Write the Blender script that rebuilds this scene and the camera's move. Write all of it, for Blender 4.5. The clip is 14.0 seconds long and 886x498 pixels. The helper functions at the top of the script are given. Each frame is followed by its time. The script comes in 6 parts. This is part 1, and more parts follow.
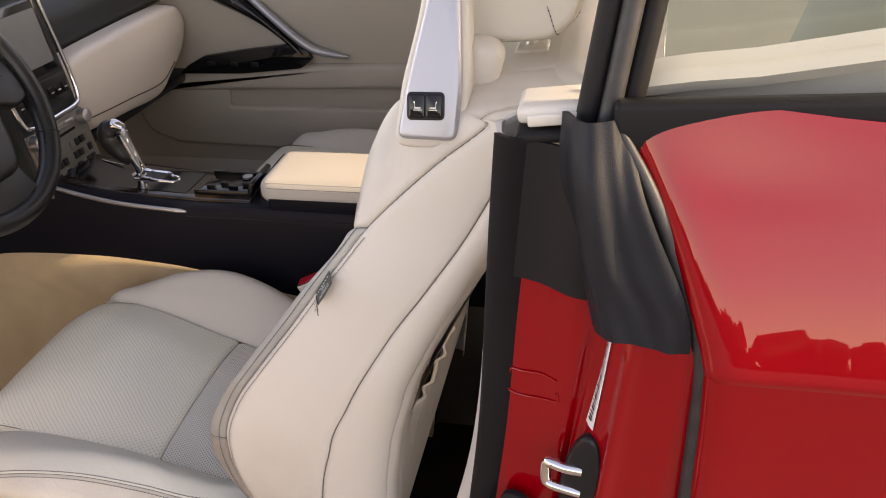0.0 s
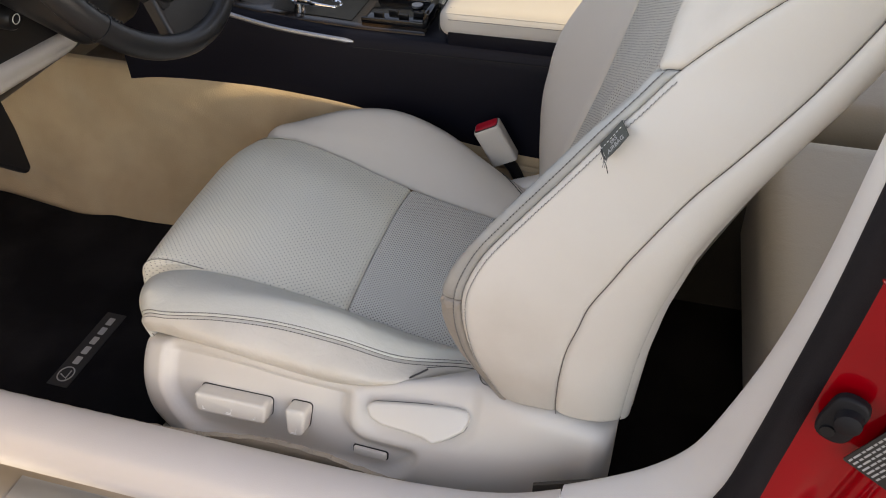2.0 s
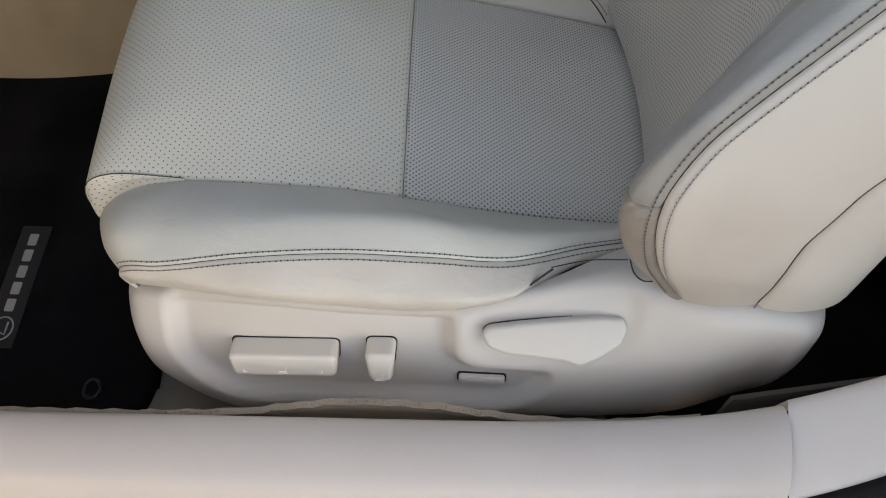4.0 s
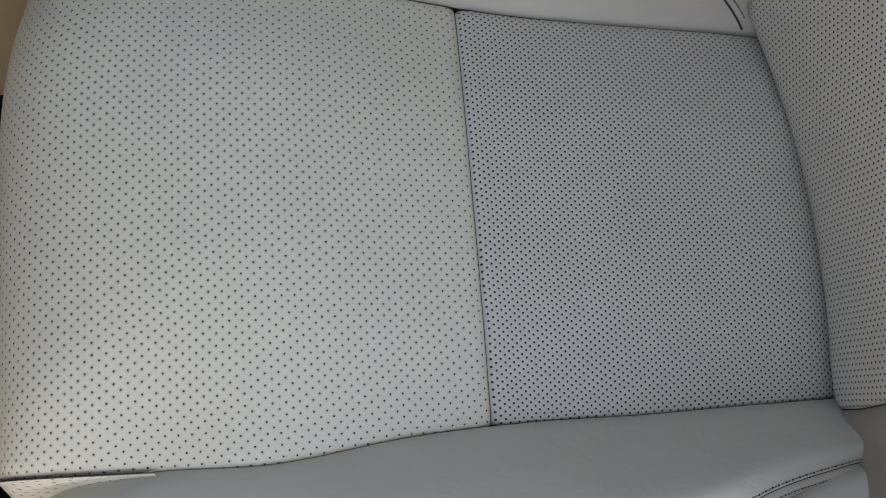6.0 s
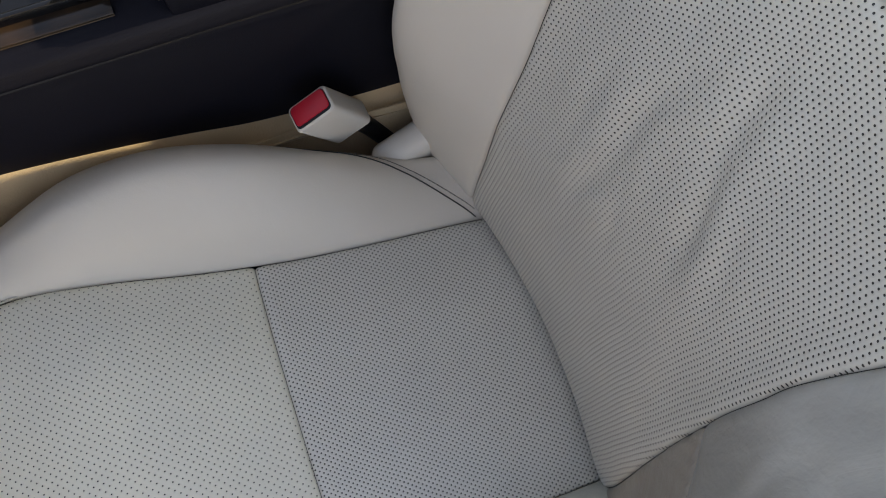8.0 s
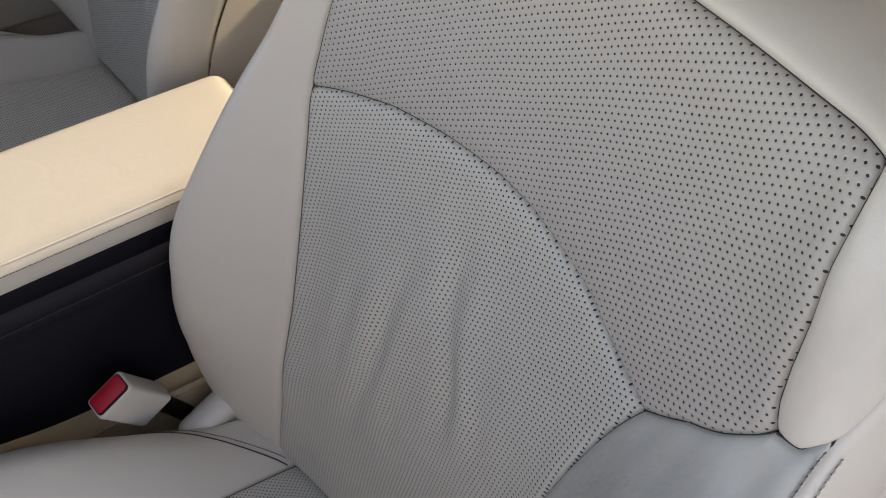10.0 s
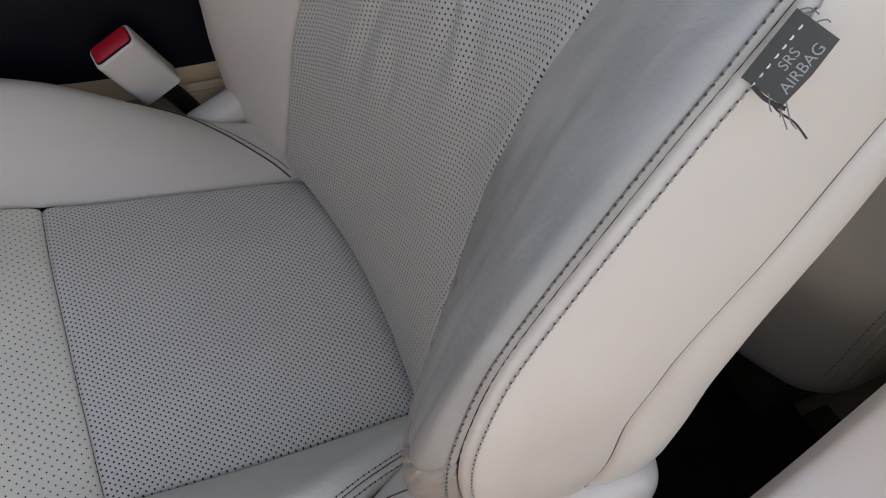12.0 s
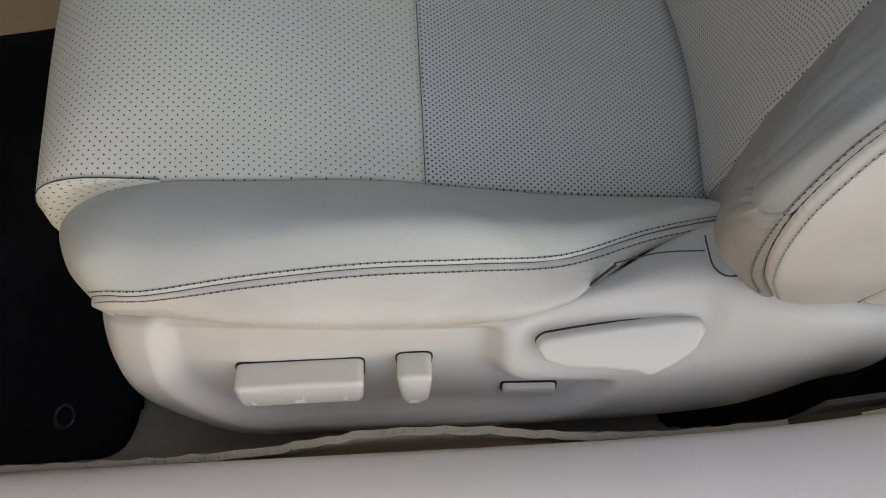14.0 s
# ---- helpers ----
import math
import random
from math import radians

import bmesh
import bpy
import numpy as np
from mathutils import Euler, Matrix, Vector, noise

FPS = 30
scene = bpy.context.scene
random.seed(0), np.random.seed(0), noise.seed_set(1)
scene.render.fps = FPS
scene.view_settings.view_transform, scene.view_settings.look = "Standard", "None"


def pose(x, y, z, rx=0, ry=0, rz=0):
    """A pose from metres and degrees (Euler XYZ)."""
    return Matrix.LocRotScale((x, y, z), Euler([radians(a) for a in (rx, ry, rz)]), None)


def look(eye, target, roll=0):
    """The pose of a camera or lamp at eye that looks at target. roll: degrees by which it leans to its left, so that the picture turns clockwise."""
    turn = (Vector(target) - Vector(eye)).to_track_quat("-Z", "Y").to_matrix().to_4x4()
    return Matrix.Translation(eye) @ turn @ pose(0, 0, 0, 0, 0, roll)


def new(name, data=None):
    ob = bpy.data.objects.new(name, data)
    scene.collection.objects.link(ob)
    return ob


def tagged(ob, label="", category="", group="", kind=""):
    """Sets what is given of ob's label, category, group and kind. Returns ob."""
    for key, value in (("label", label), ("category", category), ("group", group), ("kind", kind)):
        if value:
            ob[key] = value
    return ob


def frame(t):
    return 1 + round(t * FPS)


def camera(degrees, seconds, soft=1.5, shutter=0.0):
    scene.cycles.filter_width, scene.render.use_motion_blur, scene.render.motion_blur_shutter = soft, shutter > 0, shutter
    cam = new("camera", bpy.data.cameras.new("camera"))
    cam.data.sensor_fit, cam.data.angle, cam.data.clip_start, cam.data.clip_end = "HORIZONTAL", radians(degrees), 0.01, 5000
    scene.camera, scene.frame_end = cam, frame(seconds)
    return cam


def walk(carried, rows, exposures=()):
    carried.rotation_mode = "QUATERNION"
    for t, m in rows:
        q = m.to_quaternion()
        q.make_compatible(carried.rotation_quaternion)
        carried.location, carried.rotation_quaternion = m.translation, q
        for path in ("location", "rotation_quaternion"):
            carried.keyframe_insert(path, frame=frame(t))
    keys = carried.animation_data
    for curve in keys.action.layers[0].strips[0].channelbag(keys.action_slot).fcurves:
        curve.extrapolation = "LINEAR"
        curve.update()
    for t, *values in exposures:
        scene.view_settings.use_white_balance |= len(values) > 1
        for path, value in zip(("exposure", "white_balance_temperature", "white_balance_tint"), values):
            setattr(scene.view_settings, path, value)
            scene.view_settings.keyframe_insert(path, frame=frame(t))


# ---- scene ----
cam = camera(57.81, 14.0, soft=1.05)
PATH = [
    (0, (0.5817, -0.9150, 1.1415), (0.4111, -0.0611, 0.6498), -2.29),
    (0.5, (0.4716, -0.9420, 1.1290), (0.3088, -0.1058, 0.6054), -0.71),
    (1, (0.4181, -0.9302, 1.1361), (0.1972, -0.1388, 0.5662), -1.26),
    (1.5, (0.3927, -0.9186, 1.1193), (0.1579, -0.1538, 0.5193), -1.67),
    (2, (0.3441, -0.8588, 1.0819), (0.1294, -0.1237, 0.4389), -1.43),
    (2.5, (0.2685, -0.7536, 1.0331), (0.0902, -0.0573, 0.3378), -1.21),
    (3, (0.2068, -0.6792, 1.0138), (0.0804, -0.0599, 0.2389), -2.41),
    (5.3, (-0.0652, -0.3714, 0.8721), (-0.0197, 0.0068, -0.0525), 2.81),
    (5.5, (-0.0601, -0.3132, 0.8577), (-0.0221, 0.0299, -0.0808), 2.16),
    (6, (-0.0418, -0.1456, 0.8465), (-0.0064, 0.0662, -0.1302), 5.10),
    (6.5, (-0.0182, -0.0817, 0.8465), (0.0168, 0.0968, -0.1368), 6.96),
    (7, (0.0679, -0.1141, 0.8852), (0.0148, 0.1216, -0.0852), -16.23),
    (7.5, (0.1215, -0.1182, 0.9454), (0.0591, 0.1368, -0.0195), -22.56),
    (8, (0.1005, -0.1220, 1.0562), (0.1986, 0.1654, 0.1034), -1.13),
    (8.5, (0.0911, -0.1506, 1.1349), (0.3430, 0.2217, 0.2416), 5.84),
    (8.7, (0.0970, -0.1613, 1.1500), (0.3963, 0.2491, 0.2886), 5.92),
    (10.8, (0.0862, -0.3235, 1.0404), (0.5117, 0.1726, 0.2835), 4.72),
    (11, (0.0840, -0.3432, 1.0203), (0.4918, 0.1611, 0.2591), 4.95),
    (11.5, (0.0915, -0.3723, 0.9776), (0.4452, 0.1199, 0.1822), 5.86),
    (12, (0.0970, -0.4054, 0.8925), (0.3990, 0.1149, 0.0937), 6.42),
    (12.5, (0.1054, -0.4097, 0.8745), (0.2975, 0.0467, 0.0057), 3.99),
    (13, (0.0813, -0.4429, 0.8675), (0.2235, -0.0019, -0.0186), 3.85),
    (13.5, (0.0299, -0.4703, 0.8659), (0.1217, -0.0465, -0.0352), 3.65),
    (14, (-0.0157, -0.4634, 0.8944), (0.0252, -0.0555, -0.0177), 2.72),
]
walk(cam, [(t, look(eye, target, roll)) for t, eye, target, roll in PATH],
     exposures=[(0.0, 2.58, 12600, 26), (0.7, 2.66, 12000, 22), (2.0, 2.54, 11000, 18), (3.2, 2.4, 10600, 15), (5.3, 2.55, 10700, 14), (7.5, 2.68, 10600, 15), (8.7, 2.58, 10400, 17), (10.8, 2.36, 10700, 19), (12.2, 2.4, 10500, 19), (14.0, 2.26, 10700, 14)])

# ---- light: low sun from behind the seats, open sky and pale sunlit ground ----
SUN_ELEV, SUN_AZ = 26.0, -1.0           # degrees; azimuth from the rear of the car towards its far side
world = bpy.data.worlds.new("sky")
scene.world = world
world.use_nodes = True
wn = world.node_tree
sky = wn.nodes.new("ShaderNodeTexSky")
sky.sky_type, sky.sun_disc = "NISHITA", False
sky.sun_elevation, sky.sun_rotation = radians(SUN_ELEV), radians(90 - SUN_AZ)
sky.air_density, sky.dust_density, sky.ozone_density = 0.6, 0.4, 0.4
wn.links.new(sky.outputs[0], wn.nodes["Background"].inputs[0])
wn.nodes["Background"].inputs[1].default_value = 0.15
sun = new("sun", bpy.data.lights.new("sun", "SUN"))
sun.data.energy, sun.data.angle, sun.data.color = 1.0, radians(0.6), (0.93, 1.0, 0.93)
sun.matrix_world = look((6 * math.cos(radians(SUN_ELEV)) * math.cos(radians(SUN_AZ)),
                         6 * math.cos(radians(SUN_ELEV)) * math.sin(radians(SUN_AZ)),
                         6 * math.sin(radians(SUN_ELEV))), (0, 0, 0))


# ---- materials ----
def mat(name, color, rough=0.5, metal=0.0, grain=0.0, grain_scale=900.0, vary=0.08, vary_scale=9.0, coat=0.0,
        sheen=0.0, spec=0.5, crease=0.0, tint=None, tint_scale=3.0, tint_amount=0.0, stretch=None):
    """A surface with broad colour variation, fine relief and, if asked for, soft stains of another tint."""
    m = bpy.data.materials.new(name)
    m.use_nodes = True
    nt = m.node_tree
    b = nt.nodes["Principled BSDF"]
    b.inputs["Roughness"].default_value = rough
    b.inputs["Metallic"].default_value = metal
    b.inputs["Coat Weight"].default_value = coat
    b.inputs["Coat Roughness"].default_value = 0.04
    b.inputs["Sheen Weight"].default_value = sheen
    b.inputs["Specular IOR Level"].default_value = spec
    tc = nt.nodes.new("ShaderNodeTexCoord")
    n1 = nt.nodes.new("ShaderNodeTexNoise")
    n1.inputs["Scale"].default_value, n1.inputs["Detail"].default_value = vary_scale, 5
    nt.links.new(tc.outputs["Object"], n1.inputs["Vector"])
    mix = nt.nodes.new("ShaderNodeMix")
    mix.data_type = "RGBA"
    mix.inputs["A"].default_value = (*[c * (1 - vary) for c in color], 1)
    mix.inputs["B"].default_value = (*[min(1, c * (1 + vary)) for c in color], 1)
    nt.links.new(n1.outputs[0], mix.inputs["Factor"])
    out = mix.outputs["Result"]
    if tint:
        n3 = nt.nodes.new("ShaderNodeTexNoise")
        n3.inputs["Scale"].default_value, n3.inputs["Detail"].default_value = tint_scale, 4
        mp = nt.nodes.new("ShaderNodeMapping")
        mp.inputs["Scale"].default_value = stretch or (1, 1, 1)
        nt.links.new(tc.outputs["Object"], mp.inputs["Vector"])
        nt.links.new(mp.outputs[0], n3.inputs["Vector"])
        r = nt.nodes.new("ShaderNodeMapRange")
        r.inputs["From Min"].default_value, r.inputs["From Max"].default_value = 0.42, 0.68
        r.inputs["To Max"].default_value = tint_amount
        nt.links.new(n3.outputs[0], r.inputs["Value"])
        m2 = nt.nodes.new("ShaderNodeMix")
        m2.data_type = "RGBA"
        nt.links.new(r.outputs[0], m2.inputs["Factor"])
        nt.links.new(out, m2.inputs["A"])
        m2.inputs["B"].default_value = (*tint, 1)
        out = m2.outputs["Result"]
    nt.links.new(out, b.inputs["Base Color"])
    rr = nt.nodes.new("ShaderNodeMapRange")
    rr.inputs["To Min"].default_value, rr.inputs["To Max"].default_value = rough * 0.85, min(1, rough * 1.15)
    nt.links.new(n1.outputs[0], rr.inputs["Value"])
    nt.links.new(rr.outputs[0], b.inputs["Roughness"])
    if grain:
        n2 = nt.nodes.new("ShaderNodeTexNoise")
        n2.inputs["Scale"].default_value, n2.inputs["Detail"].default_value = grain_scale, 3
        nt.links.new(tc.outputs["Object"], n2.inputs["Vector"])
        bp = nt.nodes.new("ShaderNodeBump")
        bp.inputs["Strength"].default_value, bp.inputs["Distance"].default_value = grain, 0.0006
        nt.links.new(n2.outputs[0], bp.inputs["Height"])
        nt.links.new(bp.outputs[0], b.inputs["Normal"])
        if crease:                                 # soft folds and dents under the grain
            n4 = nt.nodes.new("ShaderNodeTexNoise")
            n4.inputs["Scale"].default_value, n4.inputs["Detail"].default_value, n4.inputs["Distortion"].default_value = 26, 4, 0.9
            nt.links.new(tc.outputs["Object"], n4.inputs["Vector"])
            b4 = nt.nodes.new("ShaderNodeBump")
            b4.inputs["Strength"].default_value, b4.inputs["Distance"].default_value = crease, 0.006
            nt.links.new(n4.outputs[0], b4.inputs["Height"])
            nt.links.new(b4.outputs[0], bp.inputs["Normal"])
    return m


def math_node(nt, op, a, b=None):
    n = nt.nodes.new("ShaderNodeMath")
    n.operation = op
    for k, v in enumerate((a, b)):
        if v is None:
            continue
        if isinstance(v, (int, float)):
            n.inputs[k].default_value = v
        else:
            nt.links.new(v, n.inputs[k])
    return n.outputs[0]


def perforated(name, base, cell_u, cell_v, hole, tint=None):
    """Leather with punched holes in a centred lattice, laid out along the panel's own metres."""
    m = base.copy()
    m.name = name
    nt = m.node_tree
    b = nt.nodes["Principled BSDF"]
    uv = nt.nodes.new("ShaderNodeUVMap")
    sep = nt.nodes.new("ShaderNodeSeparateXYZ")
    nt.links.new(uv.outputs[0], sep.inputs[0])
    # slight hand-made unevenness of the rows
    wob = nt.nodes.new("ShaderNodeTexNoise")
    wob.inputs["Scale"].default_value, wob.inputs["Detail"].default_value = 14, 1
    nt.links.new(uv.outputs[0], wob.inputs["Vector"])
    dw = math_node(nt, "MULTIPLY", math_node(nt, "SUBTRACT", wob.outputs[0], 0.5), 0.004)
    u = math_node(nt, "DIVIDE", math_node(nt, "ADD", sep.outputs[0], dw), cell_u)
    v = math_node(nt, "DIVIDE", math_node(nt, "ADD", sep.outputs[1], dw), cell_v)
    ds = []
    for off in (0.0, 0.5):
        fu = math_node(nt, "MULTIPLY", math_node(nt, "SUBTRACT", math_node(nt, "FRACT", math_node(nt, "ADD", u, off + 100)), 0.5), cell_u)
        fv = math_node(nt, "MULTIPLY", math_node(nt, "SUBTRACT", math_node(nt, "FRACT", math_node(nt, "ADD", v, off + 100)), 0.5), cell_v)
        ds.append(math_node(nt, "SQRT", math_node(nt, "ADD", math_node(nt, "MULTIPLY", fu, fu), math_node(nt, "MULTIPLY", fv, fv))))
    d = math_node(nt, "MINIMUM", ds[0], ds[1])
    r = nt.nodes.new("ShaderNodeMapRange")
    r.interpolation_type = "SMOOTHSTEP"
    r.inputs["From Min"].default_value, r.inputs["From Max"].default_value = hole * 0.86, hole * 1.10
    nt.links.new(d, r.inputs["Value"])
    old = b.inputs["Base Color"].links[0].from_socket
    mx = nt.nodes.new("ShaderNodeMix")
    mx.data_type = "RGBA"
    nt.links.new(r.outputs[0], mx.inputs["Factor"])
    mx.inputs["A"].default_value = (0.012, 0.011, 0.010, 1)
    nt.links.new(old, mx.inputs["B"])
    nt.links.new(mx.outputs["Result"], b.inputs["Base Color"])
    dim = nt.nodes.new("ShaderNodeMapRange")      # a punched edge dips before the hole
    dim.interpolation_type = "SMOOTHSTEP"
    dim.inputs["From Min"].default_value, dim.inputs["From Max"].default_value = 0.0, hole * 2.6
    nt.links.new(d, dim.inputs["Value"])
    bp = nt.nodes.new("ShaderNodeBump")
    bp.inputs["Strength"].default_value, bp.inputs["Distance"].default_value = 0.35, 0.0012
    nt.links.new(dim.outputs[0], bp.inputs["Height"])
    old_n = b.inputs["Normal"].links
    if old_n:
        nt.links.new(old_n[0].from_socket, bp.inputs["Normal"])
    nt.links.new(bp.outputs[0], b.inputs["Normal"])
    return m


def soiled_shaded(base, name, low, high, colour, amount, scale=14):
    """Leather with grime and painted shade over its lower end, broken up into patches and streaks."""
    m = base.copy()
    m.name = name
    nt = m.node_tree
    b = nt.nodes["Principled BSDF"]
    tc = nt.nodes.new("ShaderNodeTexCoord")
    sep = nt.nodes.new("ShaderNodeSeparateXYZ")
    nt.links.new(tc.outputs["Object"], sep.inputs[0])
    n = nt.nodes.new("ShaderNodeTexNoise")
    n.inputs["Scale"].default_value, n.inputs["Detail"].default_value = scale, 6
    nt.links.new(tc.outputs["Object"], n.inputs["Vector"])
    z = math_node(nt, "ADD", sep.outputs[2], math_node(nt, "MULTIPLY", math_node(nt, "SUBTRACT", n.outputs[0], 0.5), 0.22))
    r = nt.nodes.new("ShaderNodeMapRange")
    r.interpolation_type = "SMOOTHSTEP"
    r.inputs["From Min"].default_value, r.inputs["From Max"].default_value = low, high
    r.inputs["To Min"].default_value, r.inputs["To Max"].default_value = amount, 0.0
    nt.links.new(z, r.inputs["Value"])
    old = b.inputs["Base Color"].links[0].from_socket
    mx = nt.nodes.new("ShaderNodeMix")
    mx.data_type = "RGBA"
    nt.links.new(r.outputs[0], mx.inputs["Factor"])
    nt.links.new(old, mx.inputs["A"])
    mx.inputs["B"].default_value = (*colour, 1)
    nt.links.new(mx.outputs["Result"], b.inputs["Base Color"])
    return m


LEATHER = mat("cream_leather", (0.60, 0.55, 0.487), 0.46, grain=0.16, grain_scale=650, crease=0.10, vary=0.035, vary_scale=6,
              tint=(0.52, 0.44, 0.34), tint_scale=5, tint_amount=0.16)
LEATHER_RUBBED = mat("rubbed_leather", (0.56, 0.55, 0.485), 0.42, grain=0.3, grain_scale=480, crease=0.26, vary=0.05, vary_scale=9,
                     tint=(0.43, 0.43, 0.40), tint_scale=5, tint_amount=0.35)
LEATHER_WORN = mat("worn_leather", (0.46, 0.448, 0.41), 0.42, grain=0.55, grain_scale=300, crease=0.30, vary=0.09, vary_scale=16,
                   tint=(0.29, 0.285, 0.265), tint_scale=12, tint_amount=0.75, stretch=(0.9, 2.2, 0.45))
LEATHER_CRACKED = mat("cracked_leather", (0.60, 0.555, 0.485), 0.44, grain=0.6, grain_scale=210, crease=0.42, vary=0.05, vary_scale=12,
                      tint=(0.46, 0.40, 0.32), tint_scale=9, tint_amount=0.35)
# Soiled leather, coloured darker still for the shade on the downturned bolster end.
LEATHER_SOILED_SHADED = mat("soiled_shaded_leather", (0.29, 0.25, 0.21), 0.45, grain=0.5, grain_scale=240, crease=0.45, vary=0.08, vary_scale=16,
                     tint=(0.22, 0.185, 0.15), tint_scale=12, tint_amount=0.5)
# Grime and painted-in shade together darken the foot of the bolster.
LEATHER_WORN = soiled_shaded(LEATHER_WORN, "worn_soiled_shaded_leather", 0.50, 0.68, (0.20, 0.178, 0.152), 0.68)
LEATHER_SHOULDER = mat("scuffed_shoulder_leather", (0.60, 0.55, 0.487), 0.45, grain=0.25, grain_scale=500, crease=0.12, vary=0.06, vary_scale=8,
                       tint=(0.36, 0.33, 0.30), tint_scale=9, tint_amount=0.55, stretch=(1.6, 2.0, 0.5))
# The side panel's lower end carries the same grime and painted shade.
LEATHER_SIDE = soiled_shaded(LEATHER, "side_leather", 0.33, 0.56, (0.36, 0.305, 0.255), 0.55)
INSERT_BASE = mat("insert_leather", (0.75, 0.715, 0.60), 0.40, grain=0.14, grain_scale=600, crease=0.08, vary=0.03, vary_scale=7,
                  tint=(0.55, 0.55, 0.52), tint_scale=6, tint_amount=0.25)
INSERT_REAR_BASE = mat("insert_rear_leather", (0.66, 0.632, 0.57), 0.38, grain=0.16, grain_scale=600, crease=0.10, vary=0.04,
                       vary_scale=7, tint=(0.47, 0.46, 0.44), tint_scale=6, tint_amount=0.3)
PERF_FRONT = perforated("perforated_leather_wide", INSERT_BASE, 0.0078, 0.0070, 0.00064)
PERF_REAR = perforated("perforated_leather_close", INSERT_REAR_BASE, 0.0060, 0.0048, 0.00077)
# Darker copy of the rear insert leather, offsetting excess light on the back.
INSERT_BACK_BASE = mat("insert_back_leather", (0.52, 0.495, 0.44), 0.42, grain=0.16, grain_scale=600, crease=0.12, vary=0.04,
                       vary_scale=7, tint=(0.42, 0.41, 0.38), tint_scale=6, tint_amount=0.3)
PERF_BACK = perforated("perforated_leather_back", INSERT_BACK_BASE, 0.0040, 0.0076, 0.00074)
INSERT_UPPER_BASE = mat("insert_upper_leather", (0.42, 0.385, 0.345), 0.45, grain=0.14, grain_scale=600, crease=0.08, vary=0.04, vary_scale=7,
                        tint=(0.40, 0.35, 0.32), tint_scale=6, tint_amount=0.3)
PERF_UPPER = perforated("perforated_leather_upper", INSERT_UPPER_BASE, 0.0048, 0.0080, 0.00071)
THREAD = mat("dark_thread", (0.20, 0.19, 0.18), 0.8)
THREAD_LIGHT = mat("light_thread", (0.34, 0.32, 0.29), 0.8)
# Rear leather in a darker taupe that paints in the shade behind the front seats.
LEATHER_REAR_SHADED = mat("shaded_taupe_rear_leather", (0.335, 0.312, 0.282), 0.5, grain=0.45, grain_scale=330, crease=0.12, vary=0.06, vary_scale=6)
SEAM_BROWN = mat("brown_seam_cord", (0.13, 0.105, 0.092), 0.8)
SEAM = mat("seam_cord", (0.045, 0.042, 0.04), 0.8)
PLASTIC = mat("cream_plastic", (0.60, 0.555, 0.50), 0.42, grain=0.10, grain_scale=1400, vary=0.03, vary_scale=5)
PLASTIC_SWITCH = mat("switch_plastic", (0.63, 0.585, 0.52), 0.38, vary=0.03)
PRINT = mat("pale_print", (0.82, 0.80, 0.75), 0.6)
SILL_PLASTIC = mat("sill_plastic", (0.56, 0.52, 0.485), 0.45, grain=0.25, grain_scale=700, vary=0.04, vary_scale=4,
                   tint=(0.47, 0.42, 0.36), tint_scale=9, tint_amount=0.18)
CARPET = mat("tan_carpet", (0.49, 0.355, 0.215), 0.95, grain=1.0, grain_scale=420, vary=0.16, vary_scale=14, sheen=0.3,
             tint=(0.34, 0.21, 0.105), tint_scale=6, tint_amount=0.5)
# Carpet coloured near black to paint in the shade of the rear footwell.
CARPET_SHADED = mat("shaded_rear_carpet", (0.045, 0.038, 0.031), 0.95, grain=1.0, grain_scale=420, vary=0.25, vary_scale=14)
CARPET_FLOOR = mat("floor_carpet", (0.30, 0.25, 0.195), 0.95, grain=1.0, grain_scale=420, vary=0.2, vary_scale=14)
MAT_BLACK = mat("black_mat", (0.006, 0.0055, 0.0065), 0.95, spec=0.10, grain=1.0, grain_scale=500, vary=0.5, vary_scale=16,
                tint=(0.020, 0.018, 0.019), tint_scale=7, tint_amount=0.7)
MAT_LABEL = mat("mat_label", (0.022, 0.020, 0.020), 0.8, grain=0.5)
GREY_PRINT = mat("grey_woven_print", (0.36, 0.35, 0.34), 0.8)
DARK_PLASTIC = mat("dark_navy_plastic", (0.0065, 0.0065, 0.011), 0.5, spec=0.13, grain=0.3, grain_scale=900, vary=0.12)
BLACK_PLASTIC = mat("black_plastic", (0.010, 0.010, 0.011), 0.38, spec=0.3, grain=0.1, vary=0.1)
DASH_PAD = mat("dark_dash_pad", (0.024, 0.029, 0.031), 0.55, spec=0.25, grain=0.5, grain_scale=500, vary=0.1)
GLOSS_BLACK = mat("gloss_black", (0.006, 0.006, 0.007), 0.10, spec=0.35, coat=0.1, vary=0.1)
WOOD = mat("dark_burl_wood", (0.014, 0.010, 0.008), 0.14, spec=0.28, coat=0.1, vary=0.6, vary_scale=26,
           tint=(0.075, 0.040, 0.020), tint_scale=14, tint_amount=0.5)
WHEEL_LEATHER = mat("black_wheel_leather", (0.012, 0.012, 0.013), 0.36, spec=0.35, grain=0.3, grain_scale=700, vary=0.12)
CHROME = mat("chrome", (0.75, 0.75, 0.76), 0.09, metal=1.0, vary=0.03)
SILVER = mat("silver_paint", (0.40, 0.40, 0.405), 0.34, metal=0.85, vary=0.04)
SILVER_GREY = mat("grey_satin_plastic", (0.40, 0.40, 0.43), 0.36, metal=0.6, vary=0.04)
RED_PAINT = mat("red_car_paint", (0.30, 0.001, 0.005), 0.32, spec=0.05, coat=0.84, vary=0.05, vary_scale=3)
RED_PAINT.node_tree.nodes["Principled BSDF"].inputs["Coat Roughness"].default_value = 0.012
RUBBER = mat("black_rubber", (0.012, 0.011, 0.012), 0.55, spec=0.18, grain=0.2, grain_scale=800, vary=0.15)
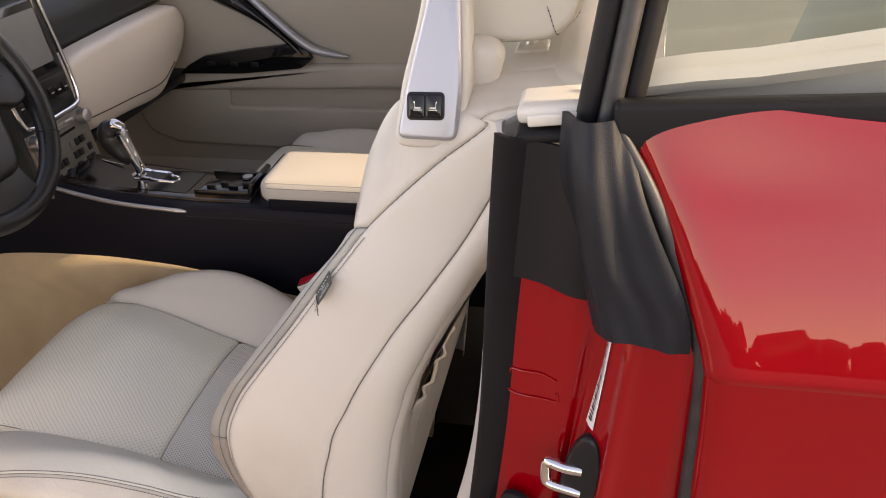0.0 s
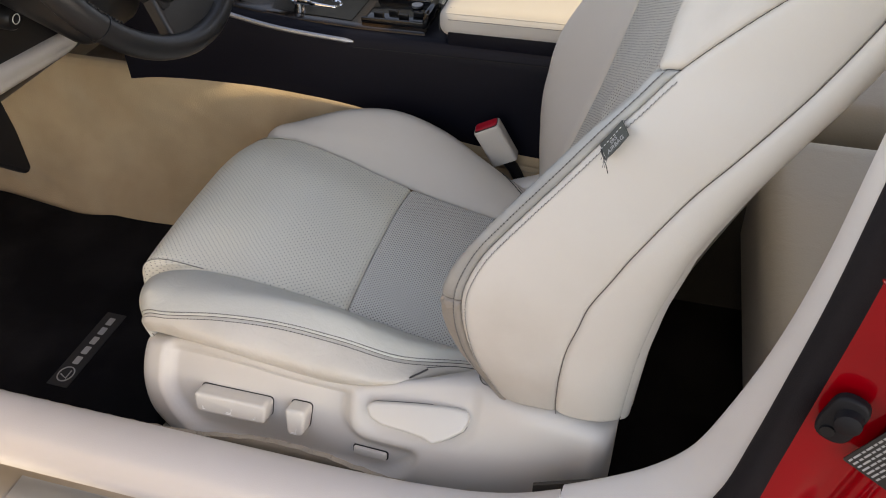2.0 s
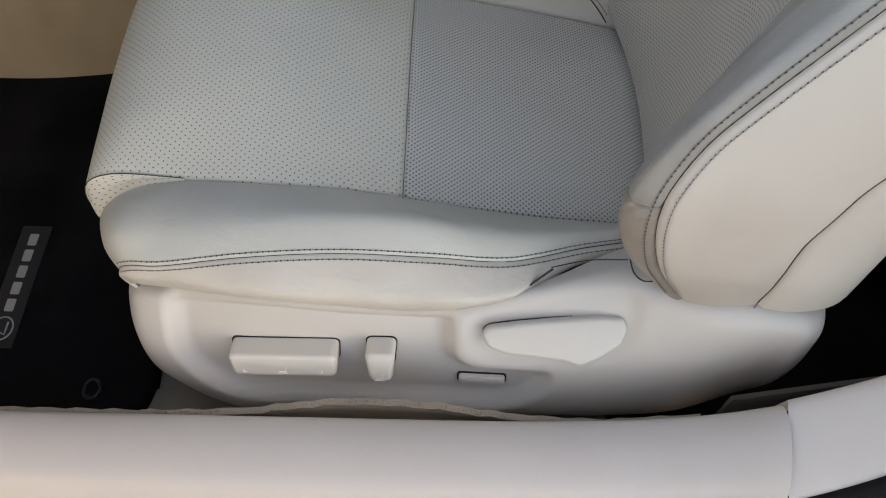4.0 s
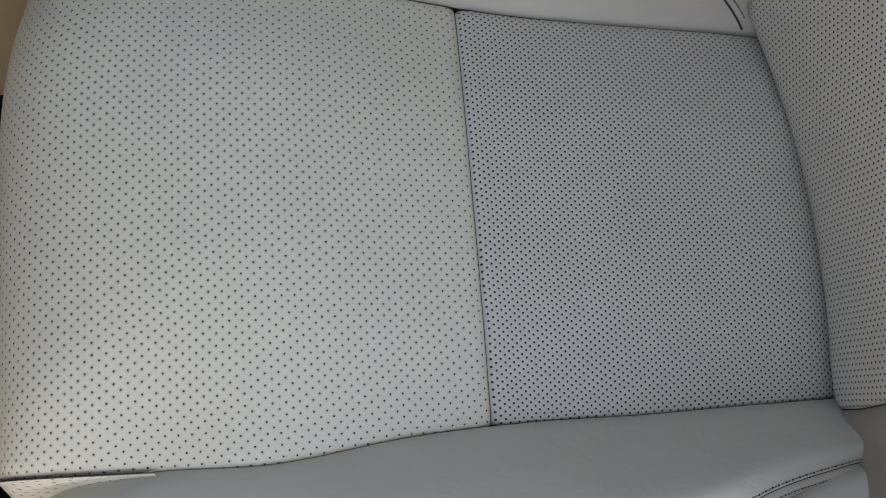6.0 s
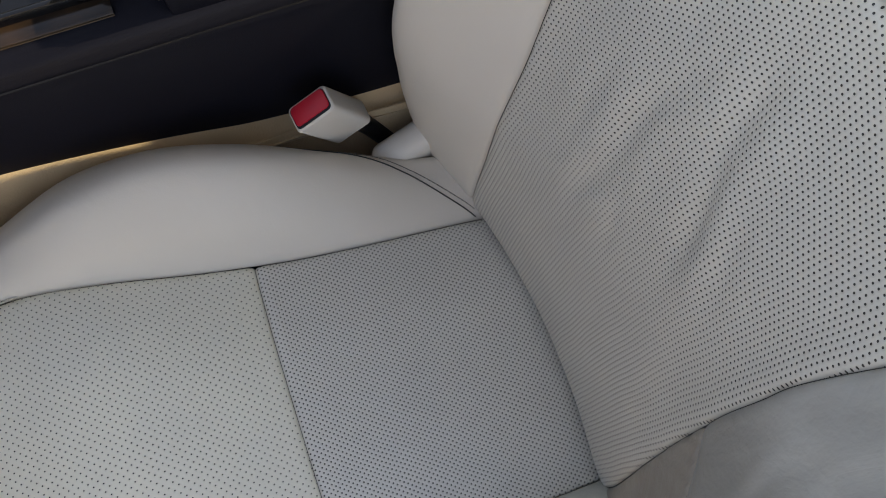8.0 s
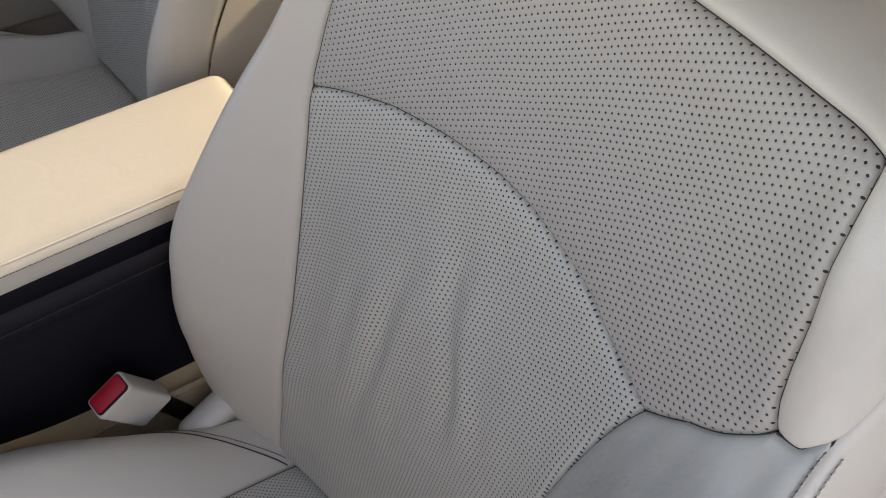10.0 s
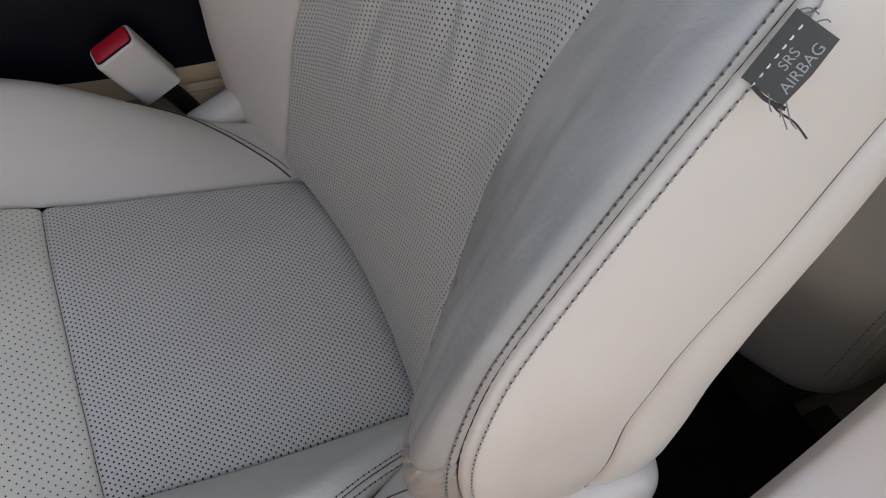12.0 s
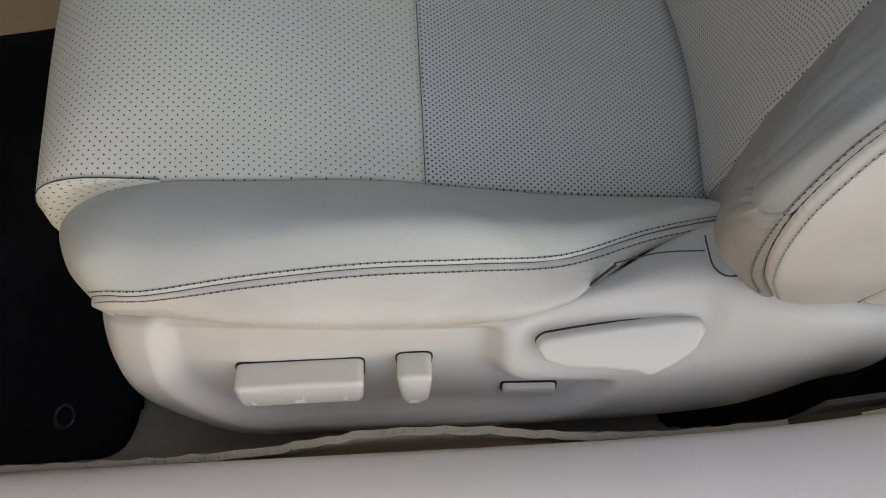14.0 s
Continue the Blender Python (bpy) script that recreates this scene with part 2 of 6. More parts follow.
RUBBER_DUSTY = mat("dusty_rubber", (0.024, 0.023, 0.024), 0.5, grain=0.3, grain_scale=900, vary=0.2, vary_scale=20,
                   tint=(0.10, 0.10, 0.10), tint_scale=40, tint_amount=0.18)
RUBBER_FLAP = mat("soft_black_flap", (0.010, 0.011, 0.015), 0.55, spec=0.25, grain=0.4, grain_scale=1000, vary=0.2, vary_scale=12)
SEAL_FABRIC = mat("brown_black_seal", (0.011, 0.009, 0.010), 0.75, spec=0.15, grain=0.7, grain_scale=900, vary=0.15)
RED_BUTTON = mat("red_button_plastic", (0.50, 0.008, 0.022), 0.36, vary=0.05)
TAG_FABRIC = mat("grey_green_tag", (0.075, 0.080, 0.070), 0.85, grain=0.8, grain_scale=1500, vary=0.1)
DOOR_TRIM = mat("door_trim_vinyl", (0.40, 0.345, 0.285), 0.52, grain=0.3, grain_scale=600, vary=0.04)
DOOR_TRIM_LIGHT = mat("door_trim_pale", (0.50, 0.46, 0.40), 0.52, grain=0.3, grain_scale=600, vary=0.04)
DOOR_TRIM_GREY = mat("side_trim_grey", (0.38, 0.375, 0.33), 0.55, grain=0.3, grain_scale=500, vary=0.05)
# Liner out of view, kept pale to bounce light down.
HEADLINER = mat("pale_headliner", (0.70, 0.66, 0.59), 0.9, grain=0.5, grain_scale=500, vary=0.04)
SCREEN = mat("display_glass", (0.16, 0.17, 0.17), 0.12, coat=0.5, vary=0.2)
STACK_GREY = mat("stack_grey_metal", (0.17, 0.16, 0.145), 0.4, metal=0.3, vary=0.08)
LABEL_WHITE = mat("white_sticker", (0.75, 0.75, 0.73), 0.5)
LABEL_BLACK = mat("black_sticker", (0.018, 0.018, 0.018), 0.45)
SCUFF = mat("brushed_scuff_plate", (0.42, 0.34, 0.27), 0.32, metal=0.8, vary=0.08, vary_scale=60)
GROUND = mat("dry_pavement", (0.16, 0.138, 0.115), 0.9, grain=0.6, grain_scale=90, vary=0.25, vary_scale=3)
GLASS = bpy.data.materials.new("window_glass")
GLASS.use_nodes = True
_g = GLASS.node_tree.nodes["Principled BSDF"]
_g.inputs["Base Color"].default_value = (0.74, 0.86, 0.79, 1)
_g.inputs["Roughness"].default_value = 0.0
_g.inputs["Transmission Weight"].default_value = 1.0
_g.inputs["IOR"].default_value = 1.45


# ---- mesh helpers ----
def mesh_of(name, verts, faces, uvs=None, smooth=True):
    me = bpy.data.meshes.new(name)
    me.from_pydata([tuple(map(float, v)) for v in verts], [], faces)
    if uvs is not None:
        lay = me.uv_layers.new(name="UVMap")
        loops = np.empty(len(me.loops), dtype=np.int32)
        me.loops.foreach_get("vertex_index", loops)
        lay.data.foreach_set("uv", np.asarray(uvs, dtype=np.float32)[loops].ravel())
    me.polygons.foreach_set("use_smooth", [smooth] * len(me.polygons))
    me.update()
    return me


def part(name, data, material, parent=None, label=""):
    """Links a bmesh or a mesh as one object under a thing or a part."""
    if isinstance(data, bmesh.types.BMesh):
        me = bpy.data.meshes.new(name)
        bmesh.ops.recalc_face_normals(data, faces=data.faces)
        data.to_mesh(me)
        data.free()
        me.polygons.foreach_set("use_smooth", [True] * len(me.polygons))
        me.set_sharp_from_angle(angle=radians(38))
        data = me
    data.materials.append(material)
    ob = new(name, data)
    if parent is not None:
        ob.parent = parent
        ob.matrix_parent_inverse = parent.matrix_world.inverted()
    if label:
        ob["label"] = label
    return ob


def thing(name, label, category, at=(0, 0, 0), group="", kind=""):
    ob = new(name)
    ob.empty_display_size = 0.05
    ob.location = at
    bpy.context.view_layer.update()
    return tagged(ob, label, category, group, kind)


def crw(f):
    f2, f3 = f * f, f * f * f
    return np.stack([-0.5 * f + f2 - 0.5 * f3, 1 - 2.5 * f2 + 1.5 * f3, 0.5 * f + 2 * f2 - 1.5 * f3, -0.5 * f2 + 0.5 * f3], -1)


def padded(P):
    P = np.concatenate([2 * P[:1] - P[1:2], P, 2 * P[-1:] - P[-2:-1]], 0)
    P = np.swapaxes(P, 0, 1)
    P = np.concatenate([2 * P[:1] - P[1:2], P, 2 * P[-1:] - P[-2:-1]], 0)
    return np.swapaxes(P, 0, 1)


class Net:
    """A smooth surface through a net of rows and columns of points."""

    def __init__(self, rows):
        self.P = np.array(rows, dtype=float)
        self.m, self.n = self.P.shape[:2]
        self.Q = padded(self.P)

    def at(self, S, T):
        S, T = np.broadcast_arrays(np.asarray(S, float), np.asarray(T, float))
        i = np.clip(np.floor(S).astype(int), 0, self.m - 2)
        j = np.clip(np.floor(T).astype(int), 0, self.n - 2)
        ws, wt = crw(S - i), crw(T - j)
        out = np.zeros(S.shape + (3,))
        for a in range(4):
            for b in range(4):
                out += (ws[..., a] * wt[..., b])[..., None] * self.Q[i + a, j + b]
        return out

    def normal(self, S, T, e=0.01):
        du = self.at(np.asarray(S) + e, T) - self.at(np.asarray(S) - e, T)
        dv = self.at(S, np.asarray(T) + e) - self.at(S, np.asarray(T) - e)
        n = np.cross(du, dv)
        return n / (np.linalg.norm(n, axis=-1, keepdims=True) + 1e-12)

    def arc(self, T, steps=200):
        s = np.linspace(0, self.m - 1, steps)
        p = self.at(s, np.full_like(s, T))
        return s, np.concatenate([[0], np.cumsum(np.linalg.norm(np.diff(p, axis=0), axis=1))])


def samples(n, length, g0, g1):
    """Parameters from 0 to 1, close together near the edges that have a groove."""
    base = list(np.linspace(0, 1, n + 1))
    for k in (0.0008, 0.0017, 0.003, 0.005, 0.008, 0.012):
        if g0:
            base.append(k / length)
        if g1:
            base.append(1 - k / length)
    base = sorted(b for b in base if 0 <= b <= 1)
    out = [base[0]]
    for b in base[1:]:
        if b - out[-1] > 0.0004 / length:
            out.append(b)
    out[-1] = 1.0
    return np.array(out)


def grid_faces(na, nb, flip):
    f = []
    for i in range(na - 1):
        for j in range(nb - 1):
            a, b, c, d = i * nb + j, (i + 1) * nb + j, (i + 1) * nb + j + 1, i * nb + j + 1
            f.append((a, d, c, b) if flip else (a, b, c, d))
    return f


def panel(name, net, smap, material, parent, label="", na=40, nb=30, groove=(1, 1, 1, 1), sign=1, gw=0.011, gd=0.0035,
          cut=0.0022, dirs=(None,) * 4, shape=None, tune=None, place=None, uv_from=None, cords=(), cord=0.0008):
    """A piece of upholstery on a net, its edges rolled down into the seams. smap: (a, b) in 0..1 to (s, t) on the net.
    groove: at a=0, a=1, b=0, b=1. shape(P, S, T): a further lift along the normal."""
    mid = np.linspace(0, 1, 30)
    la = np.linalg.norm(np.diff(net.at(*smap(mid, np.full(30, 0.5))), axis=0), axis=1).sum()
    lb = np.linalg.norm(np.diff(net.at(*smap(np.full(30, 0.5), mid)), axis=0), axis=1).sum()
    A, B = np.meshgrid(samples(na, la, groove[0], groove[1]), samples(nb, lb, groove[2], groove[3]), indexing="ij")
    S, T = smap(A, B)
    P, N = net.at(S, T), net.normal(S, T) * sign
    ca = np.concatenate([np.zeros((1, A.shape[1])), np.cumsum(np.linalg.norm(np.diff(P, axis=0), axis=2), 0)], 0)
    cb = np.concatenate([np.zeros((A.shape[0], 1)), np.cumsum(np.linalg.norm(np.diff(P, axis=1), axis=2), 1)], 1)
    off, sink = np.zeros_like(A), np.zeros_like(P)
    for k, d in enumerate((ca, ca[-1:] - ca, cb, cb[:, -1:] - cb)):
        if groove[k]:
            g = gd * groove[k] * np.clip(1 - d / gw, 0, 1) ** 2 + cut * np.exp(-(d / 0.0012) ** 2)
            if dirs[k] is None:
                off -= g
            else:
                sink = sink - (g * np.clip((N @ dirs[k]) * 1.6 - 0.25, 0, 1))[..., None] * dirs[k]
    if shape is not None:
        off += shape(P, S, T)
    s0, l0 = net.arc((net.n - 1) / 2)
    UV = np.stack([np.interp(S, s0, l0), P[..., 1] if uv_from is None else uv_from(P, S, T)], -1)
    P = P + N * off[..., None] + sink
    if tune is not None:
        P = tune(P)
    flip = sign < 0
    if place is not None:
        P, mirrored = place(P)
        flip = flip != mirrored
    na_, nb_ = A.shape
    me = mesh_of(name, P.reshape(-1, 3), grid_faces(na_, nb_, flip), UV.reshape(-1, 2))
    ob = part(name, me, material, parent, label)
    for k in cords:                                # the dark sewn line in the seam
        line = (P[0], P[-1], P[:, 0], P[:, -1])[k]
        keep = [0]
        for i in range(1, len(line)):
            if np.linalg.norm(line[i] - line[keep[-1]]) > 0.004:
                keep.append(i)
        part("seam", tube(line[keep], cord, 6), SEAM, ob)
    return ob


def on_net(net, S, T, sign=1, lift=0.0, place=None):
    P, N = net.at(S, T), net.normal(S, T) * sign
    P = P + N * lift
    if place is not None:
        q, _ = place(P + N * 0.01)
        P, _ = place(P)
        N = (q - P) / 0.01
    return P, N


def stitches(name, P, N, material, parent, pitch=0.0050, long=0.0031, width=0.00038, side=0.0, slant=0.0, hole=0.00080):
    """A row of sewn stitches along P, shifted sideways on the surface, each pulled down into a dark needle hole."""
    P, N = np.asarray(P), np.asarray(N)
    d = np.concatenate([[0], np.cumsum(np.linalg.norm(np.diff(P, axis=0), axis=1))])
    verts, faces, slots = [], [], []
    rnd = random.Random(len(P))
    for x in np.arange(pitch, d[-1] - pitch, pitch):
        x += pitch * rnd.uniform(-0.06, 0.06)
        p = np.array([np.interp(x, d, P[:, k]) for k in range(3)])
        q = np.array([np.interp(x + 0.001, d, P[:, k]) for k in range(3)])
        n = np.array([np.interp(x, d, N[:, k]) for k in range(3)])
        t = (q - p) / (np.linalg.norm(q - p) + 1e-9)
        b = np.cross(n, t)
        b /= np.linalg.norm(b) + 1e-9
        c = p + b * side
        t2 = t + b * (slant + rnd.uniform(-0.05, 0.05))
        k0 = len(verts)
        for e, h in ((-0.5, -0.6), (-0.32, 0.9), (0.0, 1.15), (0.32, 0.9), (0.5, -0.6)):
            for w in (-1, 1):
                verts.append(c + t2 * long * e + b * w * width * (0.55 if abs(e) > 0.4 else 1) + n * width * h)
        for r in range(4):
            a = k0 + 2 * r
            faces.append((a, a + 1, a + 3, a + 2))
            slots.append(0)
        # short skirts so that a stitch has depth
        lo = len(verts)
        for i in range(10):
            verts.append(verts[k0 + i] - n * width * 1.4)
        for i, j in ((0, 2), (2, 4), (4, 6), (6, 8), (9, 7), (7, 5), (5, 3), (3, 1), (1, 0), (8, 9)):
            faces.append((k0 + i, k0 + j, lo + j, lo + i))
            slots.append(0)
        if hole:
            h = c + t2 * pitch * 0.5
            k0 = len(verts)
            for i in range(6):
                ang = math.pi * i / 3
                verts.append(h + t2 * hole * 1.30 * math.cos(ang) + b * hole * 0.95 * math.sin(ang) + n * 0.00016)
            faces.append(tuple(range(k0, k0 + 6)))
            slots.append(1)
    ob = part(name, mesh_of(name, verts, faces, smooth=False), material, parent)
    ob.data.materials.append(SEAM)
    ob.data.polygons.foreach_set("material_index", slots)
    return ob


def tube(P, radius, seg=10, caps=True):
    """A round bar along the points P; radius may vary along it."""
    P = np.asarray(P, float)
    n = len(P)
    R = np.full(n, radius) if np.isscalar(radius) else np.asarray(radius, float)
    T = np.gradient(P, axis=0)
    T /= np.linalg.norm(T, axis=1, keepdims=True) + 1e-12
    up = np.array([0, 0, 1.0]) if abs(T[0][2]) < 0.9 else np.array([1.0, 0, 0])
    verts, faces = [], []
    b = np.cross(T[0], up)
    b /= np.linalg.norm(b)
    for i in range(n):
        b = b - T[i] * (b @ T[i])
        b /= np.linalg.norm(b) + 1e-12
        c = np.cross(T[i], b)
        for k in range(seg):
            a = 2 * math.pi * k / seg
            verts.append(P[i] + R[i] * (math.cos(a) * b + math.sin(a) * c))
    for i in range(n - 1):
        for k in range(seg):
            a, a2 = i * seg + k, i * seg + (k + 1) % seg
            faces.append((a, a2, a2 + seg, a + seg))
    if caps:
        faces.append(tuple(range(seg))[::-1])
        faces.append(tuple(range((n - 1) * seg, n * seg)))
    bm = bmesh.new()
    vs = [bm.verts.new(v) for v in verts]
    for f in faces:
        try:
            bm.faces.new([vs[i] for i in f])
        except ValueError:
            pass
    return bm


def spline(points, n=60):
    P = np.array(points, float)
    net = Net(np.stack([P, P + [0, 0, 1e-6]], 1))
    return net.at(np.linspace(0, len(P) - 1, n), np.zeros(n))


def rbox(size, bevel=0.004, seg=3, at=(0, 0, 0), rot=None):
    bm = bmesh.new()
    bmesh.ops.create_cube(bm, size=1)
    bmesh.ops.scale(bm, vec=size, verts=bm.verts)
    if bevel:
        bmesh.ops.bevel(bm, geom=bm.edges[:], offset=bevel, segments=seg, profile=0.5, affect="EDGES")
    if rot is not None:
        bmesh.ops.transform(bm, matrix=rot, verts=bm.verts)
    bmesh.ops.translate(bm, vec=at, verts=bm.verts)
    return bm


def soft_box(size, r, at, crown=0.0, cuts=26):
    """A padded block with rounded edges and a swollen top."""
    bm = bmesh.new()
    bmesh.ops.create_cube(bm, size=2)
    bmesh.ops.subdivide_edges(bm, edges=bm.edges[:], cuts=cuts, use_grid_fill=True)
    h = np.array(size) / 2
    for v in bm.verts:
        p = h * np.sin(np.array(v.co) * math.pi / 2)
        q = np.clip(p, r - h, h - r)
        d = p - q
        n = np.linalg.norm(d)
        p = q + d * (r / n) if n > 1e-9 else p
        u = p / h
        if p[2] > 0:
            p[2] += crown * (1 - u[0] ** 4) * (1 - u[1] ** 2) * u[2]
        v.co = Vector(p) + Vector(at)
    return bm


def prism(poly, frame_m, depth, bevel=0.0, seg=2):
    """A flat outline (2D points) pushed out by depth along the local z of frame_m, with rounded front edges."""
    bm = bmesh.new()
    vs = [bm.verts.new((p[0], p[1], 0)) for p in poly]
    f = bm.faces.new(vs)
    r = bmesh.ops.extrude_face_region(bm, geom=[f])
    top = [g for g in r["geom"] if isinstance(g, bmesh.types.BMVert)]
    bmesh.ops.translate(bm, vec=(0, 0, depth), verts=top)
    if bevel:
        tops = set(top)
        es = [e for e in bm.edges if e.verts[0] in tops and e.verts[1] in tops]
        bmesh.ops.bevel(bm, geom=es, offset=bevel, segments=seg, profile=0.5, affect="EDGES")
    bmesh.ops.transform(bm, matrix=frame_m, verts=bm.verts)
    return bm


def rounded(poly, r, n=5):
    """A polygon with rounded corners."""
    out = []
    m = len(poly)
    for i in range(m):
        p0, p, p1 = (np.array(poly[(i + k) % m], float) for k in (-1, 0, 1))
        a, b = p0 - p, p1 - p
        la, lb = np.linalg.norm(a), np.linalg.norm(b)
        k = min(r, la * 0.49, lb * 0.49)
        q0, q1 = p + a / la * k, p + b / lb * k
        for t in np.linspace(0, 1, n):
            out.append(tuple((1 - t) ** 2 * q0 + 2 * t * (1 - t) * p + t * t * q1))
    return out


def axes(origin, x, y):
    """A frame with its x along x and its z along the cross of x and y."""
    x, y = Vector(x).normalized(), Vector(y)
    z = x.cross(y).normalized()
    y = z.cross(x)
    m = Matrix((x, y, z)).transposed().to_4x4()
    m.translation = origin
    return m


def sheet(net, na, nb, name, material, parent=None, label="", thick=0.004, sign=1, shape=None):
    """A net as a sheet with real thickness."""
    S, T = np.meshgrid(np.linspace(0, net.m - 1, na), np.linspace(0, net.n - 1, nb), indexing="ij")
    P, N = net.at(S, T), net.normal(S, T) * sign
    if shape is not None:
        P = P + N * shape(P, S, T)[..., None]
    Q = P - N * thick
    k = na * nb
    faces = grid_faces(na, nb, sign < 0) + [tuple(k + i for i in f[::-1]) for f in grid_faces(na, nb, sign < 0)]
    rim = [i * nb for i in range(na)] + [(na - 1) * nb + j for j in range(1, nb)] + \
          [i * nb + nb - 1 for i in range(na - 2, -1, -1)] + [j for j in range(nb - 2, 0, -1)]
    for a, b in zip(rim, rim[1:] + rim[:1]):
        faces.append((a, b, k + b, k + a) if sign < 0 else (b, a, k + a, k + b))
    me = mesh_of(name, np.concatenate([P.reshape(-1, 3), Q.reshape(-1, 3)]), faces)
    me.set_sharp_from_angle(angle=radians(50))
    return part(name, me, material, parent, label)


def lettering(name, text, size, frame_m, material, parent, thick=0.0002):
    cu = bpy.data.curves.new(name, "FONT")
    cu.body, cu.size, cu.extrude, cu.align_x, cu.align_y = text, size, thick, "CENTER", "CENTER"
    tmp = new(name + "_tmp", cu)
    bpy.context.view_layer.update()
    me = bpy.data.meshes.new_from_object(tmp.evaluated_get(bpy.context.evaluated_depsgraph_get()))
    bpy.data.objects.remove(tmp)
    me.transform(frame_m)
    me.name = name
    return part(name, me, material, parent)


def table(rows, x):
    """Smooth columns from rows of (x, values...)."""
    rows = np.array(rows, float)
    return np.stack([np.interp(x, rows[:, 0], rows[:, k]) for k in range(1, rows.shape[1])], -1)


# ---- the front seats ----
# rows across the seat: x towards the rear, y towards the far side, z up; the driver's seat is centred on y = 0
RX = [-0.20, -0.13, -0.05, 0.03, 0.10, 0.17, 0.22, 0.25, 0.31]
SEAM_OUT = [(-0.20, -0.160, 0.366), (-0.13, -0.161, 0.364), (-0.085, -0.156, 0.354), (-0.04, -0.151, 0.338), (0, -0.148, 0.324),
            (0.068, -0.151, 0.309), (0.14, -0.150, 0.294), (0.22, -0.150, 0.284), (0.25, -0.150, 0.274), (0.31, -0.148, 0.240)]
SEAM_IN = [(-0.214, 0.175, 0.368), (-0.128, 0.166, 0.352), (-0.083, 0.159, 0.343), (-0.04, 0.151, 0.331), (0, 0.145, 0.321),
           (0.10, 0.137, 0.304), (0.17, 0.134, 0.290), (0.22, 0.132, 0.279), (0.25, 0.131, 0.268), (0.31, 0.130, 0.236)]
PIPE_OUT = [(-0.20, -0.255, 0.369), (-0.16, -0.254, 0.376), (-0.12, -0.251, 0.381), (-0.05, -0.247, 0.381), (0, -0.245, 0.376),
            (0.034, -0.241, 0.366), (0.079, -0.232, 0.347), (0.118, -0.228, 0.337), (0.142, -0.220, 0.331), (0.166, -0.207, 0.327),
            (0.194, -0.198, 0.325), (0.25, -0.191, 0.318), (0.31, -0.185, 0.305)]
SKIRT = [(-0.24, -0.236, 0.322), (-0.195, -0.256, 0.330), (-0.14, -0.267, 0.340), (-0.086, -0.270, 0.337), (-0.029, -0.269, 0.325),
         (0.035, -0.267, 0.318), (0.07, -0.262, 0.317), (0.104, -0.252, 0.322), (0.139, -0.236, 0.322)]
RIDGE_IN = [(-0.2, 0.222, 0.380), (-0.135, 0.230, 0.400), (-0.05, 0.231, 0.407), (0.037, 0.220, 0.386), (0.096, 0.208, 0.354),
            (0.15, 0.195, 0.322), (0.2, 0.180, 0.300), (0.31, 0.17, 0.285)]
PIPE_IN = [(-0.2, 0.248, 0.358), (-0.15, 0.268, 0.365), (-0.1, 0.273, 0.372), (-0.04, 0.268, 0.370), (0.03, 0.252, 0.356),
           (0.08, 0.238, 0.336), (0.12, 0.226, 0.318), (0.152, 0.217, 0.304), (0.2, 0.205, 0.295), (0.31, 0.19, 0.28)]


FRONT_OUT = [(-0.240, -0.165, 0.268), (-0.280, -0.165, 0.283), (-0.300, -0.163, 0.315), (-0.2985, -0.159, 0.349), (-0.268, -0.158, 0.3685)]


def insert_net():
    rows = []
    for x, z, xe, ze, ye in ((-0.25, 0.268, -0.240, 0.268, 0.172), (-0.288, 0.285, -0.274, 0.283, 0.176), (-0.306, 0.320, -0.290, 0.313, 0.179),
                             (-0.302, 0.354, -0.286, 0.343, 0.176), (-0.266, 0.377, -0.258, 0.365, 0.166)):
        rows.append([FRONT_OUT[len(rows)], (x * 0.8 + xe * 0.2, -0.10, z), (x, 0, z), (x * 0.8 + xe * 0.2, 0.10, z), (xe, ye + 0.004, ze)])
    for x in RX:
        (yo, zo), (yi, zi) = table(SEAM_OUT, x), table(SEAM_IN, x)
        zc = (zo + zi) / 2
        up = 0.013 if x < -0.1 else 0.011
        rows.append([(x, yo, zo), (x, yo * 0.56 + yi * 0.06, zc + up * 0.86), (x, 0, zc + up), (x, yi * 0.56 + yo * 0.06, zc + up * 0.86), (x, yi, zi)])
    return Net(rows)


def bolster_net():
    rows = [[(-0.270, -0.178, 0.283), (-0.266, -0.195, 0.28), (-0.258, -0.22, 0.285), (-0.240, -0.243, 0.30)],
            [(-0.284, -0.177, 0.329), (-0.279, -0.196, 0.338), (-0.268, -0.222, 0.338), (-0.249, -0.244, 0.340)],
            [(-0.256, -0.165, 0.354), (-0.252, -0.192, 0.371), (-0.247, -0.224, 0.374), (-0.233, -0.250, 0.360)]]
    for x in RX:
        (ys, zs), (yp, zp) = table(SEAM_OUT, x), table(PIPE_OUT, x)
        k = 1.0 if x < 0.05 else max(0.25, 1 - (x - 0.05) / 0.16)
        rows.append([(x, ys, zs), (x, ys * 0.66 + yp * 0.34, zs * 0.53 + zp * 0.47 + 0.0125 * k), (x, ys * 0.32 + yp * 0.68, zp + 0.013 * k), (x, yp, zp)])
    return Net(rows)


def skirt_net():
    rows = [[(-0.243, -0.243, 0.30), (-0.243, -0.244, 0.296), (-0.238, -0.240, 0.288), (-0.235, -0.21, 0.28)],
            [(-0.249, -0.244, 0.340), (-0.250, -0.247, 0.332), (-0.242, -0.241, 0.314), (-0.235, -0.21, 0.305)],
            [(-0.233, -0.250, 0.360), (-0.234, -0.256, 0.347), (-0.225, -0.249, 0.325), (-0.225, -0.22, 0.315)]]
    for x in RX[:-1]:
        xx = min(x, 0.139)
        (yp, zp), (yk, zk) = table(PIPE_OUT, x), table(SKIRT, xx)
        if x > 0.139:
